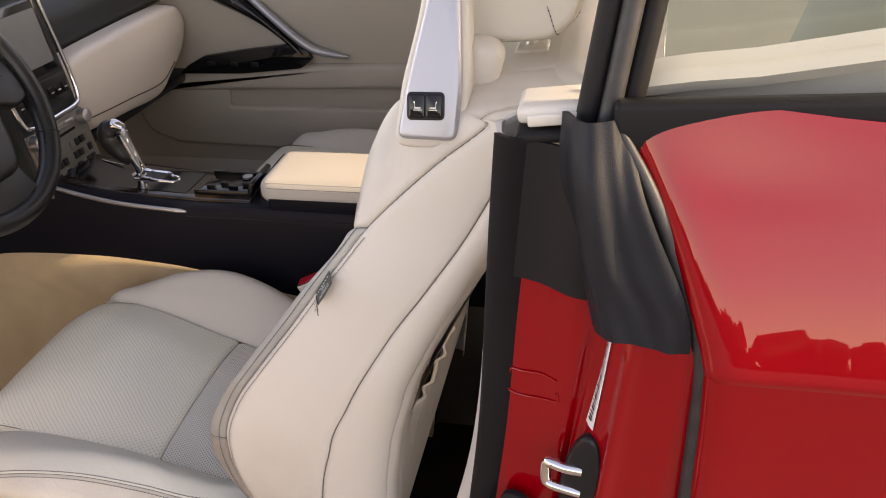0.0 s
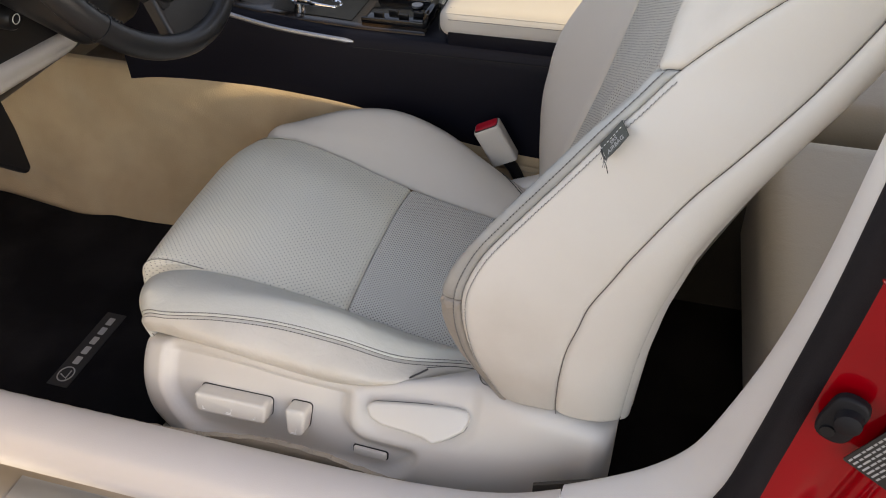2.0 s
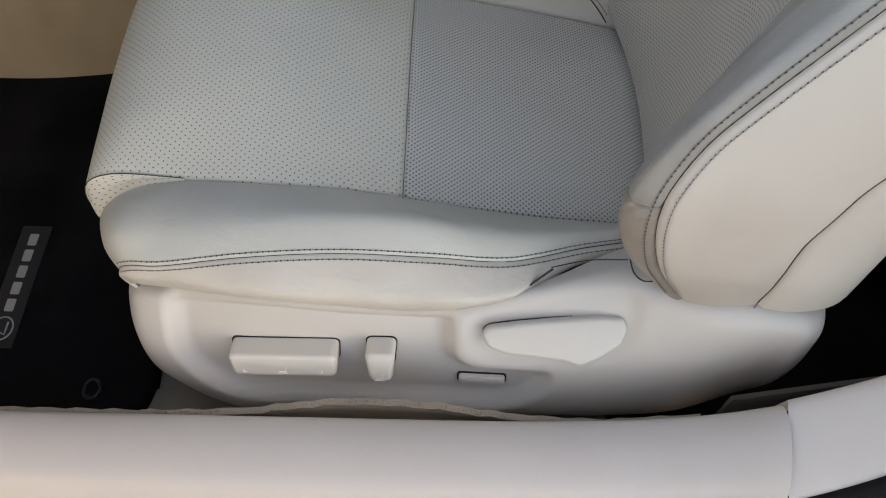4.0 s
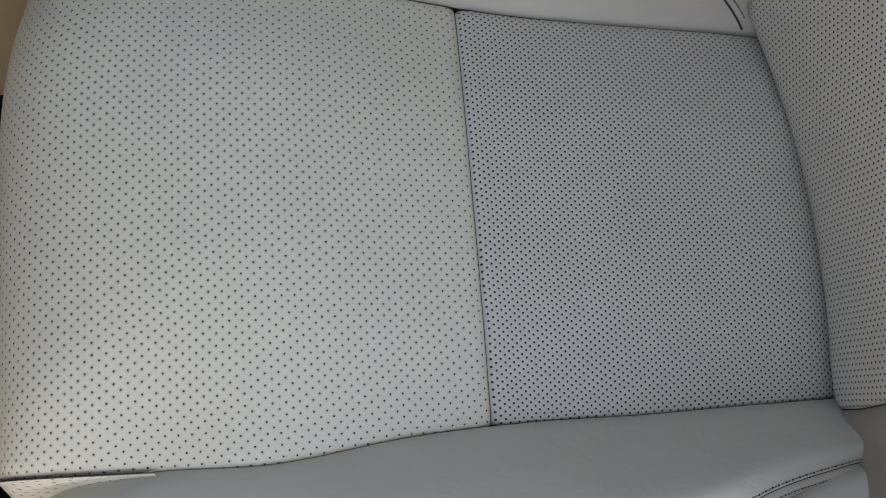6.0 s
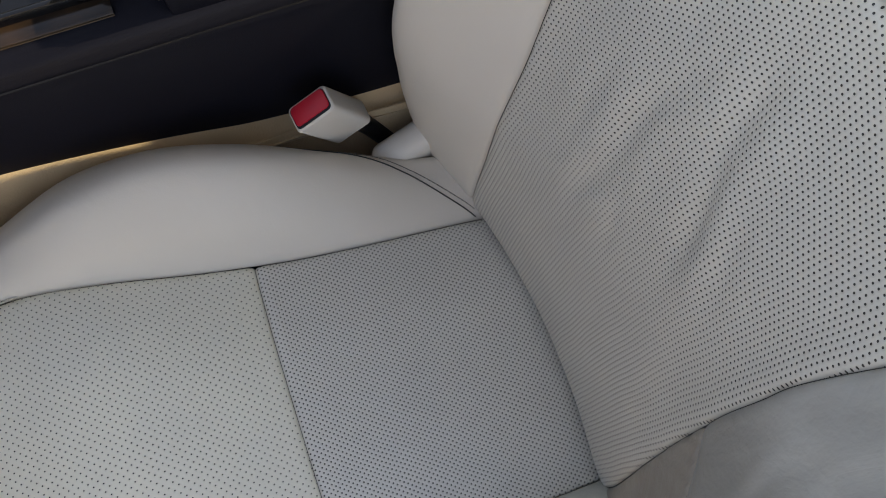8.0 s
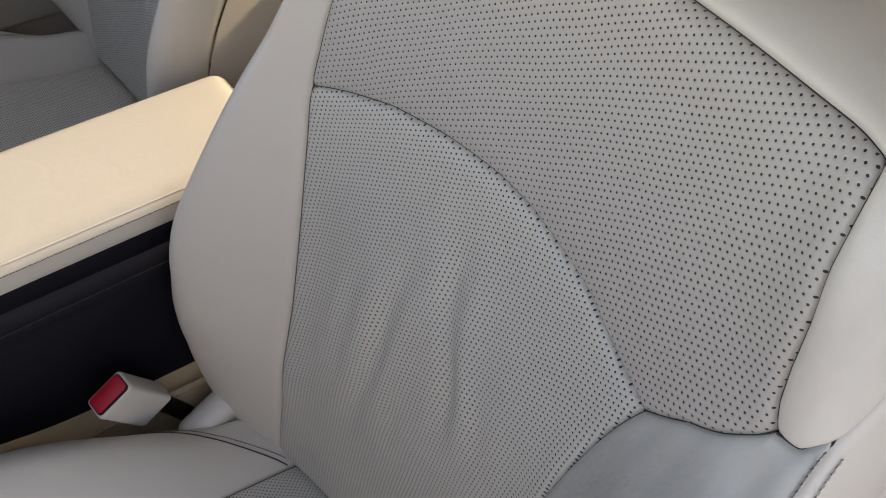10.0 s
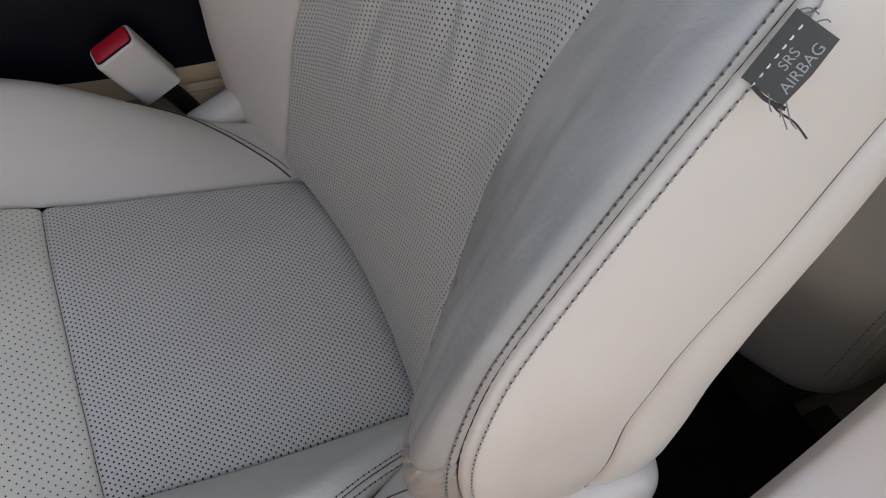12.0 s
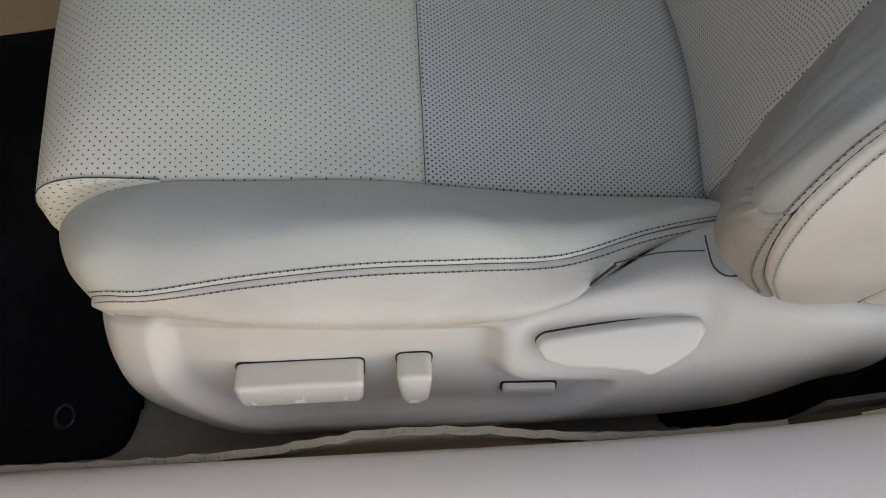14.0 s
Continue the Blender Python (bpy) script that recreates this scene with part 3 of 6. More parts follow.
            yk, zk = yp - 0.007, zp - 0.014
        rows.append([(x, yp, zp), (x, min(yp, yk) - 0.006 * (x < 0.12), zp * 0.5 + zk * 0.5 + 0.003), (x, yk, zk), (x, yk + 0.03, zk - 0.012)])
    return Net(rows)


def inner_bolster_net():
    rows = [[(-0.262, 0.178, 0.283), (-0.262, 0.195, 0.28), (-0.255, 0.22, 0.285), (-0.235, 0.24, 0.28), (-0.22, 0.24, 0.25)],
            [(-0.273, 0.178, 0.335), (-0.275, 0.196, 0.338), (-0.262, 0.222, 0.342), (-0.24, 0.238, 0.33), (-0.225, 0.24, 0.28)],
            [(-0.248, 0.172, 0.362), (-0.250, 0.196, 0.372), (-0.235, 0.218, 0.366), (-0.222, 0.242, 0.350), (-0.212, 0.25, 0.29)]]
    for x in RX:
        (ys, zs), (yr, zr), (yp, zp) = table(SEAM_IN, x), table(RIDGE_IN, x), table(PIPE_IN, x)
        rows.append([(x, ys, zs), (x, ys * 0.55 + yr * 0.45, zs * 0.42 + zr * 0.58 + 0.003), (x, yr, zr), (x, yp, zp), (x, yp - 0.004, zp - 0.075)])
    return Net(rows)


# the back: columns of (z, x, y) from the outer rear edge round the front to the inner rear edge
BACK = dict(
    rear=[(0.27, 0.366, -0.276), (0.34, 0.370, -0.277), (0.40, 0.373, -0.275), (0.47, 0.378, -0.272), (0.53, 0.388, -0.2695), (0.60, 0.409, -0.263),
          (0.66, 0.440, -0.252), (0.72, 0.476, -0.242), (0.78, 0.508, -0.24), (0.84, 0.538, -0.238), (0.88, 0.556, -0.236)],
    low=[(0.27, 0.315, -0.275), (0.36, 0.301, -0.283), (0.42, 0.3005, -0.290), (0.46, 0.304, -0.2845), (0.53, 0.3225, -0.2805), (0.60, 0.357, -0.275),
         (0.66, 0.394, -0.2645), (0.72, 0.437, -0.259), (0.78, 0.477, -0.252), (0.84, 0.508, -0.247), (0.88, 0.528, -0.243)],
    stitch=[(0.27, 0.275, -0.262), (0.34, 0.254, -0.271), (0.37, 0.236, -0.278), (0.405, 0.217, -0.281), (0.43, 0.206, -0.284), (0.465, 0.1965, -0.285),
            (0.50, 0.1925, -0.284), (0.53, 0.196, -0.280), (0.565, 0.2115, -0.271), (0.577, 0.219, -0.267), (0.612, 0.243, -0.259), (0.66, 0.286, -0.251), (0.70, 0.314, -0.250),
            (0.735, 0.342, -0.240), (0.762, 0.358, -0.228), (0.804, 0.402, -0.235), (0.842, 0.446, -0.236), (0.88, 0.487, -0.235)],
    ridge=[(0.27, 0.250, -0.222), (0.34, 0.224, -0.225), (0.40, 0.193, -0.238), (0.46, 0.177, -0.249), (0.50, 0.176, -0.252), (0.53, 0.184, -0.250), (0.565, 0.204, -0.243), (0.60, 0.229, -0.235),
           (0.66, 0.274, -0.224), (0.70, 0.306, -0.217), (0.747, 0.347, -0.209), (0.80, 0.358, -0.206), (0.84, 0.372, -0.200), (0.88, 0.398, -0.192)],
    seam=[(0.27, 0.241, -0.158), (0.32, 0.239, -0.157), (0.36, 0.243, -0.152), (0.40, 0.247, -0.146), (0.46, 0.265, -0.136), (0.53, 0.283, -0.1285), (0.60, 0.306, -0.127),
          (0.66, 0.331, -0.135), (0.694, 0.344, -0.146), (0.76, 0.362, -0.152), (0.84, 0.386, -0.146), (0.88, 0.405, -0.142)],
    mid=[(0.27, 0.247, -0.07), (0.32, 0.248, -0.068), (0.38, 0.258, -0.065), (0.46, 0.276, -0.060), (0.53, 0.296, -0.058), (0.60, 0.320, -0.058), (0.66, 0.345, -0.060),
         (0.72, 0.364, -0.062), (0.78, 0.382, -0.064), (0.88, 0.415, -0.066)],
    centre=[(0.27, 0.247, 0.01), (0.32, 0.248, 0.011), (0.38, 0.259, 0.013), (0.46, 0.277, 0.018), (0.53, 0.297, 0.022), (0.60, 0.323, 0.026), (0.66, 0.347, 0.028),
            (0.72, 0.367, 0.028), (0.78, 0.385, 0.022), (0.88, 0.418, 0.01)],
    mid_in=[(0.27, 0.238, 0.085), (0.32, 0.239, 0.086), (0.38, 0.250, 0.088), (0.46, 0.266, 0.094), (0.53, 0.287, 0.10), (0.60, 0.314, 0.106), (0.66, 0.337, 0.11),
            (0.72, 0.356, 0.112), (0.78, 0.376, 0.106), (0.88, 0.413, 0.09)],
    seam_in=[(0.27, 0.225, 0.148), (0.32, 0.225, 0.149), (0.36, 0.232, 0.151), (0.427, 0.243, 0.155), (0.50, 0.268, 0.166), (0.559, 0.287, 0.178), (0.63, 0.308, 0.192),
             (0.705, 0.328, 0.205), (0.78, 0.352, 0.204), (0.84, 0.376, 0.196), (0.88, 0.400, 0.186)],
    ridge_in=[(0.27, 0.205, 0.230), (0.34, 0.190, 0.248), (0.45, 0.186, 0.254), (0.55, 0.202, 0.255), (0.62, 0.236, 0.251), (0.69, 0.281, 0.246),
              (0.735, 0.312, 0.239), (0.80, 0.346, 0.226), (0.88, 0.395, 0.215)],
    side_in=[(0.27, 0.255, 0.256), (0.34, 0.245, 0.271), (0.45, 0.245, 0.279), (0.55, 0.268, 0.279), (0.62, 0.305, 0.275), (0.69, 0.35, 0.270),
             (0.80, 0.42, 0.252), (0.88, 0.46, 0.242)],
    rear_in=[(0.27, 0.372, 0.240), (0.40, 0.382, 0.248), (0.53, 0.405, 0.248), (0.66, 0.445, 0.246), (0.78, 0.508, 0.242), (0.88, 0.556, 0.236)])
BACK_Z = [0.27, 0.287, 0.32, 0.37, 0.405, 0.43, 0.465, 0.50, 0.53, 0.565, 0.60, 0.66, 0.70, 0.735, 0.765, 0.80, 0.84, 0.88]


STITCH_X, STITCH_Y = (np.polyfit(*zip(*[(r[0], r[k]) for r in BACK["stitch"] if r[0] > 0.56]), 3) for k in (1, 2))


def back_net():
    rows = []
    names = ["rear", "low", "stitch", "ridge", "seam", "mid", "centre", "mid_in", "seam_in", "ridge_in", "side_in", "rear_in"]
    for z in BACK_Z:
        row = []
        for n in names:
            x, y = table(BACK[n], z)
            if n == "stitch" and z > 0.59:         # the sewn line runs straight and even up the side
                x, y = 0.25 * x + 0.75 * np.polyval(STITCH_X, z), 0.25 * y + 0.75 * np.polyval(STITCH_Y, z)
            if z == 0.27 and n in ("seam", "mid", "centre", "mid_in", "seam_in"):
                x += 0.030                         # tucked under, behind the cushion
            row.append((x, y, z))
        (x0, y0, _), (x1, y1, _) = row[0], row[-1]
        rows.append([(x0 + 0.012, y0 + 0.026, z)] + row + [(x1 + 0.012, y1 - 0.026, z)])
    # the crown slopes up to the rear
    for f, z, k, r in ((0.436, 0.897, 0.96, 0.570), (0.490, 0.905, 0.93, 0.574), (0.548, 0.910, 0.88, 0.578)):
        last = rows[-1]
        row = []
        for j, p in enumerate(last):
            y = rows[len(BACK_Z) - 1][j][1] * k
            if j in (0, 1, 12, 13):
                row.append((r if j in (1, 12) else r + 0.008, y, z - 0.01 if j in (0, 1, 12, 13) else z))
            elif j in (2, 11):
                row.append((max(f + 0.03, 0.535) + (z - 0.905), y, z - 0.012))
            elif j == 3:
                row.append((max(f + 0.02, 0.495) + (z - 0.905) * 1.4, y, z - 0.010))
            else:
                row.append((f, y, z))
        rows.append(row)
    return Net(rows)


def zrow(z):
    return np.interp(z, BACK_Z, np.arange(len(BACK_Z)))


ARC_T = [4, 4.29, 4.71, 5, 5.31, 5.7, 5.84, 6.23, 6.6, 7, 7.64, 8.2, 8.6, 9]
ARC_Z = [0.758, 0.742, 0.718, 0.693, 0.697, 0.709, 0.715, 0.722, 0.7275, 0.7295, 0.728, 0.7235, 0.7135, 0.703]


def arc_z(T):
    return np.interp(T, ARC_T, ARC_Z)


def upper_edge(A):
    """The outer edge of the upper back panel, as a column of the net."""
    return np.interp(A, [0, 0.08, 0.17, 0.28, 0.37, 1], [4.0, 4.18, 4.27, 4.33, 4.42, 4.6])


FOLDS = [(0.104, 0.530, 0.00, 0.060, 0.011, 0.0020), (0.064, 0.548, 0.00, 0.085, 0.010, 0.0042), (0.001, 0.590, 0.40, 0.072, 0.011, 0.0046),
         (-0.047, 0.575, 0.45, 0.050, 0.010, 0.0014), (0.032, 0.505, 0.25, 0.045, 0.008, 0.0014), (0.088, 0.635, -0.15, 0.045, 0.012, 0.0012)]


def wrinkles(P, S, T):
    """Soft folds that a sitter pressed into the lower back: each a valley with a swollen ridge beside it."""
    y, z = P[..., 1], P[..., 2]
    out = np.zeros_like(y)
    for y0, z0, lean, half, width, deep in FOLDS:
        w = (y - y0 - lean * (z - z0) - 0.004 * np.sin((z - z0) * 55)) / width
        k = np.exp(-((z - z0) / half) ** 4) * (1 + 0.25 * np.sin(z * 70))
        out += k * deep * (-np.exp(-w * w) + 0.75 * np.exp(-((w + 2.1) / 1.5) ** 2) + 0.35 * np.exp(-((w - 2.3) / 1.6) ** 2))
    return out


def bolster_creases(P, S, T):
    """Long creases that run up the bolster from its lower seam."""
    z = P[..., 2]
    out = np.zeros_like(z)
    for t0, lean, top, deep in ((4.30, 0.9, 0.66, 0.0017), (4.52, 0.6, 0.63, 0.0020), (4.06, 0.7, 0.60, 0.0012), (3.80, 0.5, 0.575, 0.0009)):
        w = (T - t0 - lean * (z - 0.52) - 0.05 * np.sin(z * 60 + t0 * 9)) / 0.055
        k = np.clip((top - z) / 0.05, 0, 1) * np.clip((z - 0.50) / 0.02, 0.25, 1)
        out += k * deep * (-np.exp(-w * w) + 0.5 * np.exp(-((w - 1.9) / 1.3) ** 2) + 0.4 * np.exp(-((w + 1.9) / 1.3) ** 2))
    return out


def end_gathers(P, S, T):
    """Short gathers under the seam at the lower end of the bolster."""
    y, z = P[..., 1], P[..., 2]
    k = np.exp(-np.abs(0.515 - z) / 0.030) * np.clip((0.515 - z) / 0.006, 0, 1)
    w = y + 0.35 * (z - 0.5)
    return k * (0.0011 * np.sin(w * 2 * math.pi / 0.0105 + 1.2 * np.sin(w * 90)) + 0.0006 * np.sin(w * 2 * math.pi / 0.0047 + 30 * z))


def cushion_dents(P, S, T):
    x, y = P[..., 0], P[..., 1]
    return -0.0022 * np.exp(-(((x - 0.03) / 0.055) ** 2)) * np.exp(-((y + 0.19 + 0.25 * (x - 0.0) ** 2 * 20) / 0.008) ** 2)


def seam_pleats(P, S, T):
    """Fine gathers where the side panel is sewn to the bolster."""
    w = P[..., 2] * 0.8 + P[..., 0] * 0.6
    k = np.exp(-np.clip(3 - T, 0, 1) / 0.09) * np.clip((P[..., 2] - 0.33) / 0.1, 0, 1)
    return 0.0004 * k * (np.sin(w * 2 * math.pi / 0.0058 + 2.2 * np.sin(w * 140)) + 0.6 * np.sin(w * 2 * math.pi / 0.0093))


UP, OUT = np.array([0.0, 0, 1]), np.array([0.0, -0.75, 0.66])


def flat_map(s0, s1, t0, t1):
    return lambda A, B: (s0 + A * (s1 - s0), t0 + B * (t1 - t0))


def seat(label, worn, place=None):
    """A front seat: cushion, back and all its upholstery."""
    st = thing("car_seat", label, "car seat", group="front seats")
    ins, bol, ski, inb, back = insert_net(), bolster_net(), skirt_net(), inner_bolster_net(), back_net()
    kw = dict(parent=st, place=place)
    xs = 7.625                                     # the cross seam of the cushion
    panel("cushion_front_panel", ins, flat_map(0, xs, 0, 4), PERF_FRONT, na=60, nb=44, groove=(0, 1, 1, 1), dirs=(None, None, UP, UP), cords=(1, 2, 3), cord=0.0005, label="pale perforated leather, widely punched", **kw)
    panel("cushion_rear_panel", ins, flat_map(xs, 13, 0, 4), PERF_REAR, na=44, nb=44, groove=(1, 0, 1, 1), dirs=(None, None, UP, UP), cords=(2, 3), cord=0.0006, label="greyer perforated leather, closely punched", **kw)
    b_out = panel("cushion_bolster", bol, flat_map(0, 11, 0, 3), LEATHER_RUBBED if place is None else LEATHER, na=70, nb=26, groove=(0, 0, 1, 0.3), cut=0.0012, dirs=(None, None, UP, OUT), sign=-1, cords=(3,), cord=0.00045, shape=cushion_dents, **kw)
    skirt = panel("cushion_skirt", ski, flat_map(0, 10, 0, 3), LEATHER_CRACKED, na=60, nb=18, cut=0.0012, groove=(0, 0, 0.3, 0), dirs=(None, None, OUT, None), sign=-1, label="cracked lower side leather", **kw)
    b_in = panel("cushion_bolster", inb, flat_map(0, 11, 0, 4), LEATHER, na=60, nb=28, groove=(0, 0, 1, 0), dirs=(None, None, UP, None), **kw)
    corner_s, corner_t = spline([(6.2, 3.05, 0), (7.0, 2.85, 0), (7.7, 2.35, 0), (8.3, 1.55, 0), (8.8, 0.7, 0), (9.1, 0.1, 0)], 60).T[:2]
    P, N = on_net(inb, corner_s, corner_t, 1, 0.0004, place)
    part("seam", tube(P, 0.0008, 6), SEAM, b_in)
    stitches("stitching", P, N, THREAD, b_in, side=0.0055)
    # small gussets that close the front corners between insert and bolsters
    for edge, t, bs, yo in ((ins, 0, bol, -1), (ins, 4, inb, 1)):
        g = []
        for k in np.linspace(0, 5, 7):
            p, q = edge.at(k, float(t)), bs.at(k * 0.6, 0.0)
            g.append([p, (p + q) / 2 + np.array([-0.003, yo * 0.004, 0.002]) * min(1, (5 - k) / 2), q, q + np.array([0.004, yo * 0.014, -0.012])])
        panel("cushion_gusset", Net(g), flat_map(0, 6, 0, 3), PERF_FRONT, na=20, nb=14, groove=(0, 0, 0, 0), sign=-1 if yo < 0 else 1, cords=(2,) if yo < 0 else (), cord=0.0005,
              uv_from=lambda P, S, T: T * 0.0095, **kw)
    s = np.linspace(1.2, 10.2, 190)
    for side, net, t in ((0.0042, bol, 3.0), (-0.0042, ski, 0.0)):
        P, N = on_net(net, s if net is bol else np.linspace(1.2, 9.9, 190), t, -1, 0.0002, place)
        stitches("stitching", P, N, THREAD, b_out if net is bol else skirt, side=side)
    # back
    z0, zt = zrow(0.27), len(BACK_Z) + 2
    zc, z1 = len(BACK_Z) - 0.75, zrow(0.758)                    # the perforated panel ends under a plain crown
    fr = (zc - z1) / (zt - z1)
    panel("back_crown_panel", back, lambda A, B: (zc + A * (zt - zc), upper_edge(fr + A * (1 - fr)) + (9 - upper_edge(fr + A * (1 - fr))) * B), LEATHER, na=16, nb=40,
          groove=(1, 0, 1, 1), **kw)
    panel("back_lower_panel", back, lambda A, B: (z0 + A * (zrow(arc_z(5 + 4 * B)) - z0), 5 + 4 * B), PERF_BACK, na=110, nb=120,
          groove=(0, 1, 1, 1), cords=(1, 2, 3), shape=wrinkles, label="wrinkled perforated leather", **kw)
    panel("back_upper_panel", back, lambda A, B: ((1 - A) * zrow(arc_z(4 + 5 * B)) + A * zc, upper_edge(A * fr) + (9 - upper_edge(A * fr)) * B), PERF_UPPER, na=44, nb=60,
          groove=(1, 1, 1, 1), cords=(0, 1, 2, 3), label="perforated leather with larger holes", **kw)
    zb = zrow(0.508)
    top = lambda B: np.interp(3 + 2 * B, [3, 4, 4.29, 4.71, 5], [0.768, 0.758, 0.742, 0.718, 0.693])
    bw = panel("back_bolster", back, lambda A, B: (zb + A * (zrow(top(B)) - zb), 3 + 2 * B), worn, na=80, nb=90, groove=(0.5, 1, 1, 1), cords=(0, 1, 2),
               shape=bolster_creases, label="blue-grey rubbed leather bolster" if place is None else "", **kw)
    panel("back_bolster_end", back, lambda A, B: (z0 + A * (zb - z0), 3 + 2 * B), LEATHER_SOILED_SHADED if place is None else LEATHER, na=60, nb=80, groove=(0, 0.5, 1, 1), cords=(2,), shape=end_gathers, **kw)
    panel("shoulder_panel", back, lambda A, B: ((1 - A) * zrow(np.interp(B, [0, 1], [0.768, 0.758])) + A * zt, 3 + (upper_edge(A) - 3) * B), LEATHER_SHOULDER if place is None else LEATHER, na=40, nb=22,
          groove=(1, 0, 0.7, 1), cords=(0, 2), **kw)
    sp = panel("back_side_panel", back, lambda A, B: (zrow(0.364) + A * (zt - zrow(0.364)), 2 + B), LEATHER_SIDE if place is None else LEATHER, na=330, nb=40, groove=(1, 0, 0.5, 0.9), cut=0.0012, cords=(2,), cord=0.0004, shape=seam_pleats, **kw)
    panel("back_rear_side", back, lambda A, B: (zrow(0.367) + A * (zt - zrow(0.367)), 1 + B), LEATHER, na=60, nb=24, groove=(0.6, 0, 0, 0.8),
          gd=0.003, gw=0.009, cut=0.0009,
          shape=lambda P, S, T: 0.0065 * np.clip(np.sin(math.pi * np.clip(T - 1, 0, 1)), 0, 1) ** 0.7, **kw)
    panel("back_rear", back, lambda A, B: (zrow(0.367) + A * (zt - zrow(0.367)), B), LEATHER, na=30, nb=6, groove=(0, 0, 0, 0), **kw)
    panel("back_bolster", back, lambda A, B: (z0 + A * (zt - z0), 9 + 2 * B), LEATHER, na=70, nb=34, groove=(0, 0, 1, 0.4), **kw)
    panel("back_rear_side", back, lambda A, B: (z0 + A * (zt - z0), 11 + B), LEATHER, na=40, nb=14, groove=(0, 0, 0, 0), **kw)
    panel("back_rear", back, lambda A, B: (z0 + A * (zt - z0), 12 + B), LEATHER, na=30, nb=6, groove=(0, 0, 0, 0), **kw)
    mid = [back.at(np.array([zrow(0.367), 4.0, 8.0, 12.0, zt - 0.0]), np.full(5, t)) for t in (13, 0)]
    rear = Net([[mid[0][i], mid[1][i]] for i in range(5)])
    panel("back_rear_board", rear, flat_map(0, 4, 0, 1), LEATHER, na=20, nb=10, groove=(0, 0, 0, 0), sign=1, **kw)
    crown = Net([[back.at(zt, float(t)) + np.array([dx, 0, dz]) for t in (2, 3, 4, 5, 7, 9, 10, 11)] for dx, dz in ((0, 0), (0.02, 0.003), (0.04, -0.006))])
    panel("back_crown", crown, flat_map(0, 2, 0, 7), LEATHER, na=8, nb=30, groove=(0, 0, 0, 0), sign=1, **kw)
    zz = zrow(np.linspace(0.375, 0.764, 150))
    P, N = on_net(back, zz, 3.0, 1, 0.0002, place)
    part("seam", tube(on_net(back, zrow(np.linspace(0.36, 0.86, 60)), 2.0, 1, -0.0020, place)[0], 0.0004, 6), SEAM_BROWN, sp)
    flipd = 1 if place is None else -1
    stitches("stitching", P, N, THREAD, bw, side=0.0072 * flipd, long=0.0034, pitch=0.0046, width=0.00042)
    stitches("stitching", P, N, THREAD_LIGHT, sp, side=-0.0065 * flipd, long=0.0036, pitch=0.0046, width=0.00042, slant=0.18, hole=0.00062)
    return st, back, bol


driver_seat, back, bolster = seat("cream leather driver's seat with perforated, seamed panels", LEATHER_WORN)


def far_side(P):
    """The passenger's seat mirrors the driver's and stands a little further back."""
    Q = P.copy()
    Q[..., 0] += 0.085
    Q[..., 1] = 0.76 - Q[..., 1]
    return Q, True


passenger_seat, _, _ = seat("cream leather passenger seat with perforated panels", LEATHER, far_side)

# tag sewn into the side seam
n_side = back.normal(zrow(0.71), 2.85)
tag_f = axes(Vector((0.3130, -0.2480, 0.6945)), Vector((0.018, 0.003, 0.029)), Vector((-0.008, 0.0150, 0.001))) @ Matrix.Diagonal((0.88, 0.90, 1, 1))
tag = part("airbag_tag", prism([(0, 0.003), (0.0345, 0.003), (0.034, -0.0180), (0.017, -0.0188), (0.0005, -0.0178)], tag_f, 0.0012, 0.0003), TAG_FABRIC,
           driver_seat, "grey-green woven airbag tag with frayed threads")
for body, yy, sz in (("SRS", -0.0078, 0.0064), ("AIRBAG", -0.0142, 0.0068)):
    lettering("tag_lettering", body, sz, tag_f @ Matrix.Translation((0.017, yy, 0.0014)), GREY_PRINT, tag)
stitches("stitching", np.array([tag_f @ Vector((-0.004 + 0.0001 * i, -0.003, 0.0012)) for i in range(0, 420, 20)]),
         np.array([n_side] * 21), PRINT, tag, pitch=0.0042, long=0.0024, width=0.0003, hole=0)
for path, r in (([(0.0, -0.003, 0.0010), (-0.0012, -0.010, 0.0012), (-0.0004, -0.0165, 0.0013), (0.0004, -0.0195, 0.0012)], 0.0009),
                ([(-0.0006, -0.012, 0.0012), (-0.0020, -0.018, 0.0018), (-0.0018, -0.026, 0.0022), (-0.0042, -0.034, 0.0016)], 0.00045)):
    part("loose_thread", tube(spline([tag_f @ Vector(p) for p in path], 16), r, 6), SEAM, tag)
rnd = random.Random(4)
for px, py in ((0.034, 0.0), (0.034, -0.006), (0.0345, 0.002), (0.0, -0.016), (0.002, -0.0175), (0.0, -0.013), (0.001, -0.009)):
    d = Vector((0.0025 if px > 0.02 else -0.002, -0.003 - 0.003 * rnd.random(), 0.0006))
    L = 1.0 if px > 0.02 else 0.7 + 1.1 * rnd.random()
    pts = [tag_f @ (Vector((px, py, 0.0006)) + d * L * k + Vector((0.001 * math.sin(3 * k + px * 900), 0, 0.0012 * k))) for k in (0, 0.5, 1.0, 1.5)]
    part("loose_thread", tube(spline(pts, 10), 0.0003, 5), THREAD, tag)


# ---- plastic base of the driver's seat with its switches ----
VX = [-0.262, -0.240, -0.17, -0.10, -0.02, 0.06, 0.13, 0.20, 0.27, 0.325, 0.352, 0.368, 0.372]
V_TOP = [(-0.262, -0.215, 0.285), (-0.2, -0.235, 0.320), (-0.1, -0.245, 0.328), (0.03, -0.250, 0.312), (0.10, -0.250, 0.318), (0.14, -0.238, 0.330),
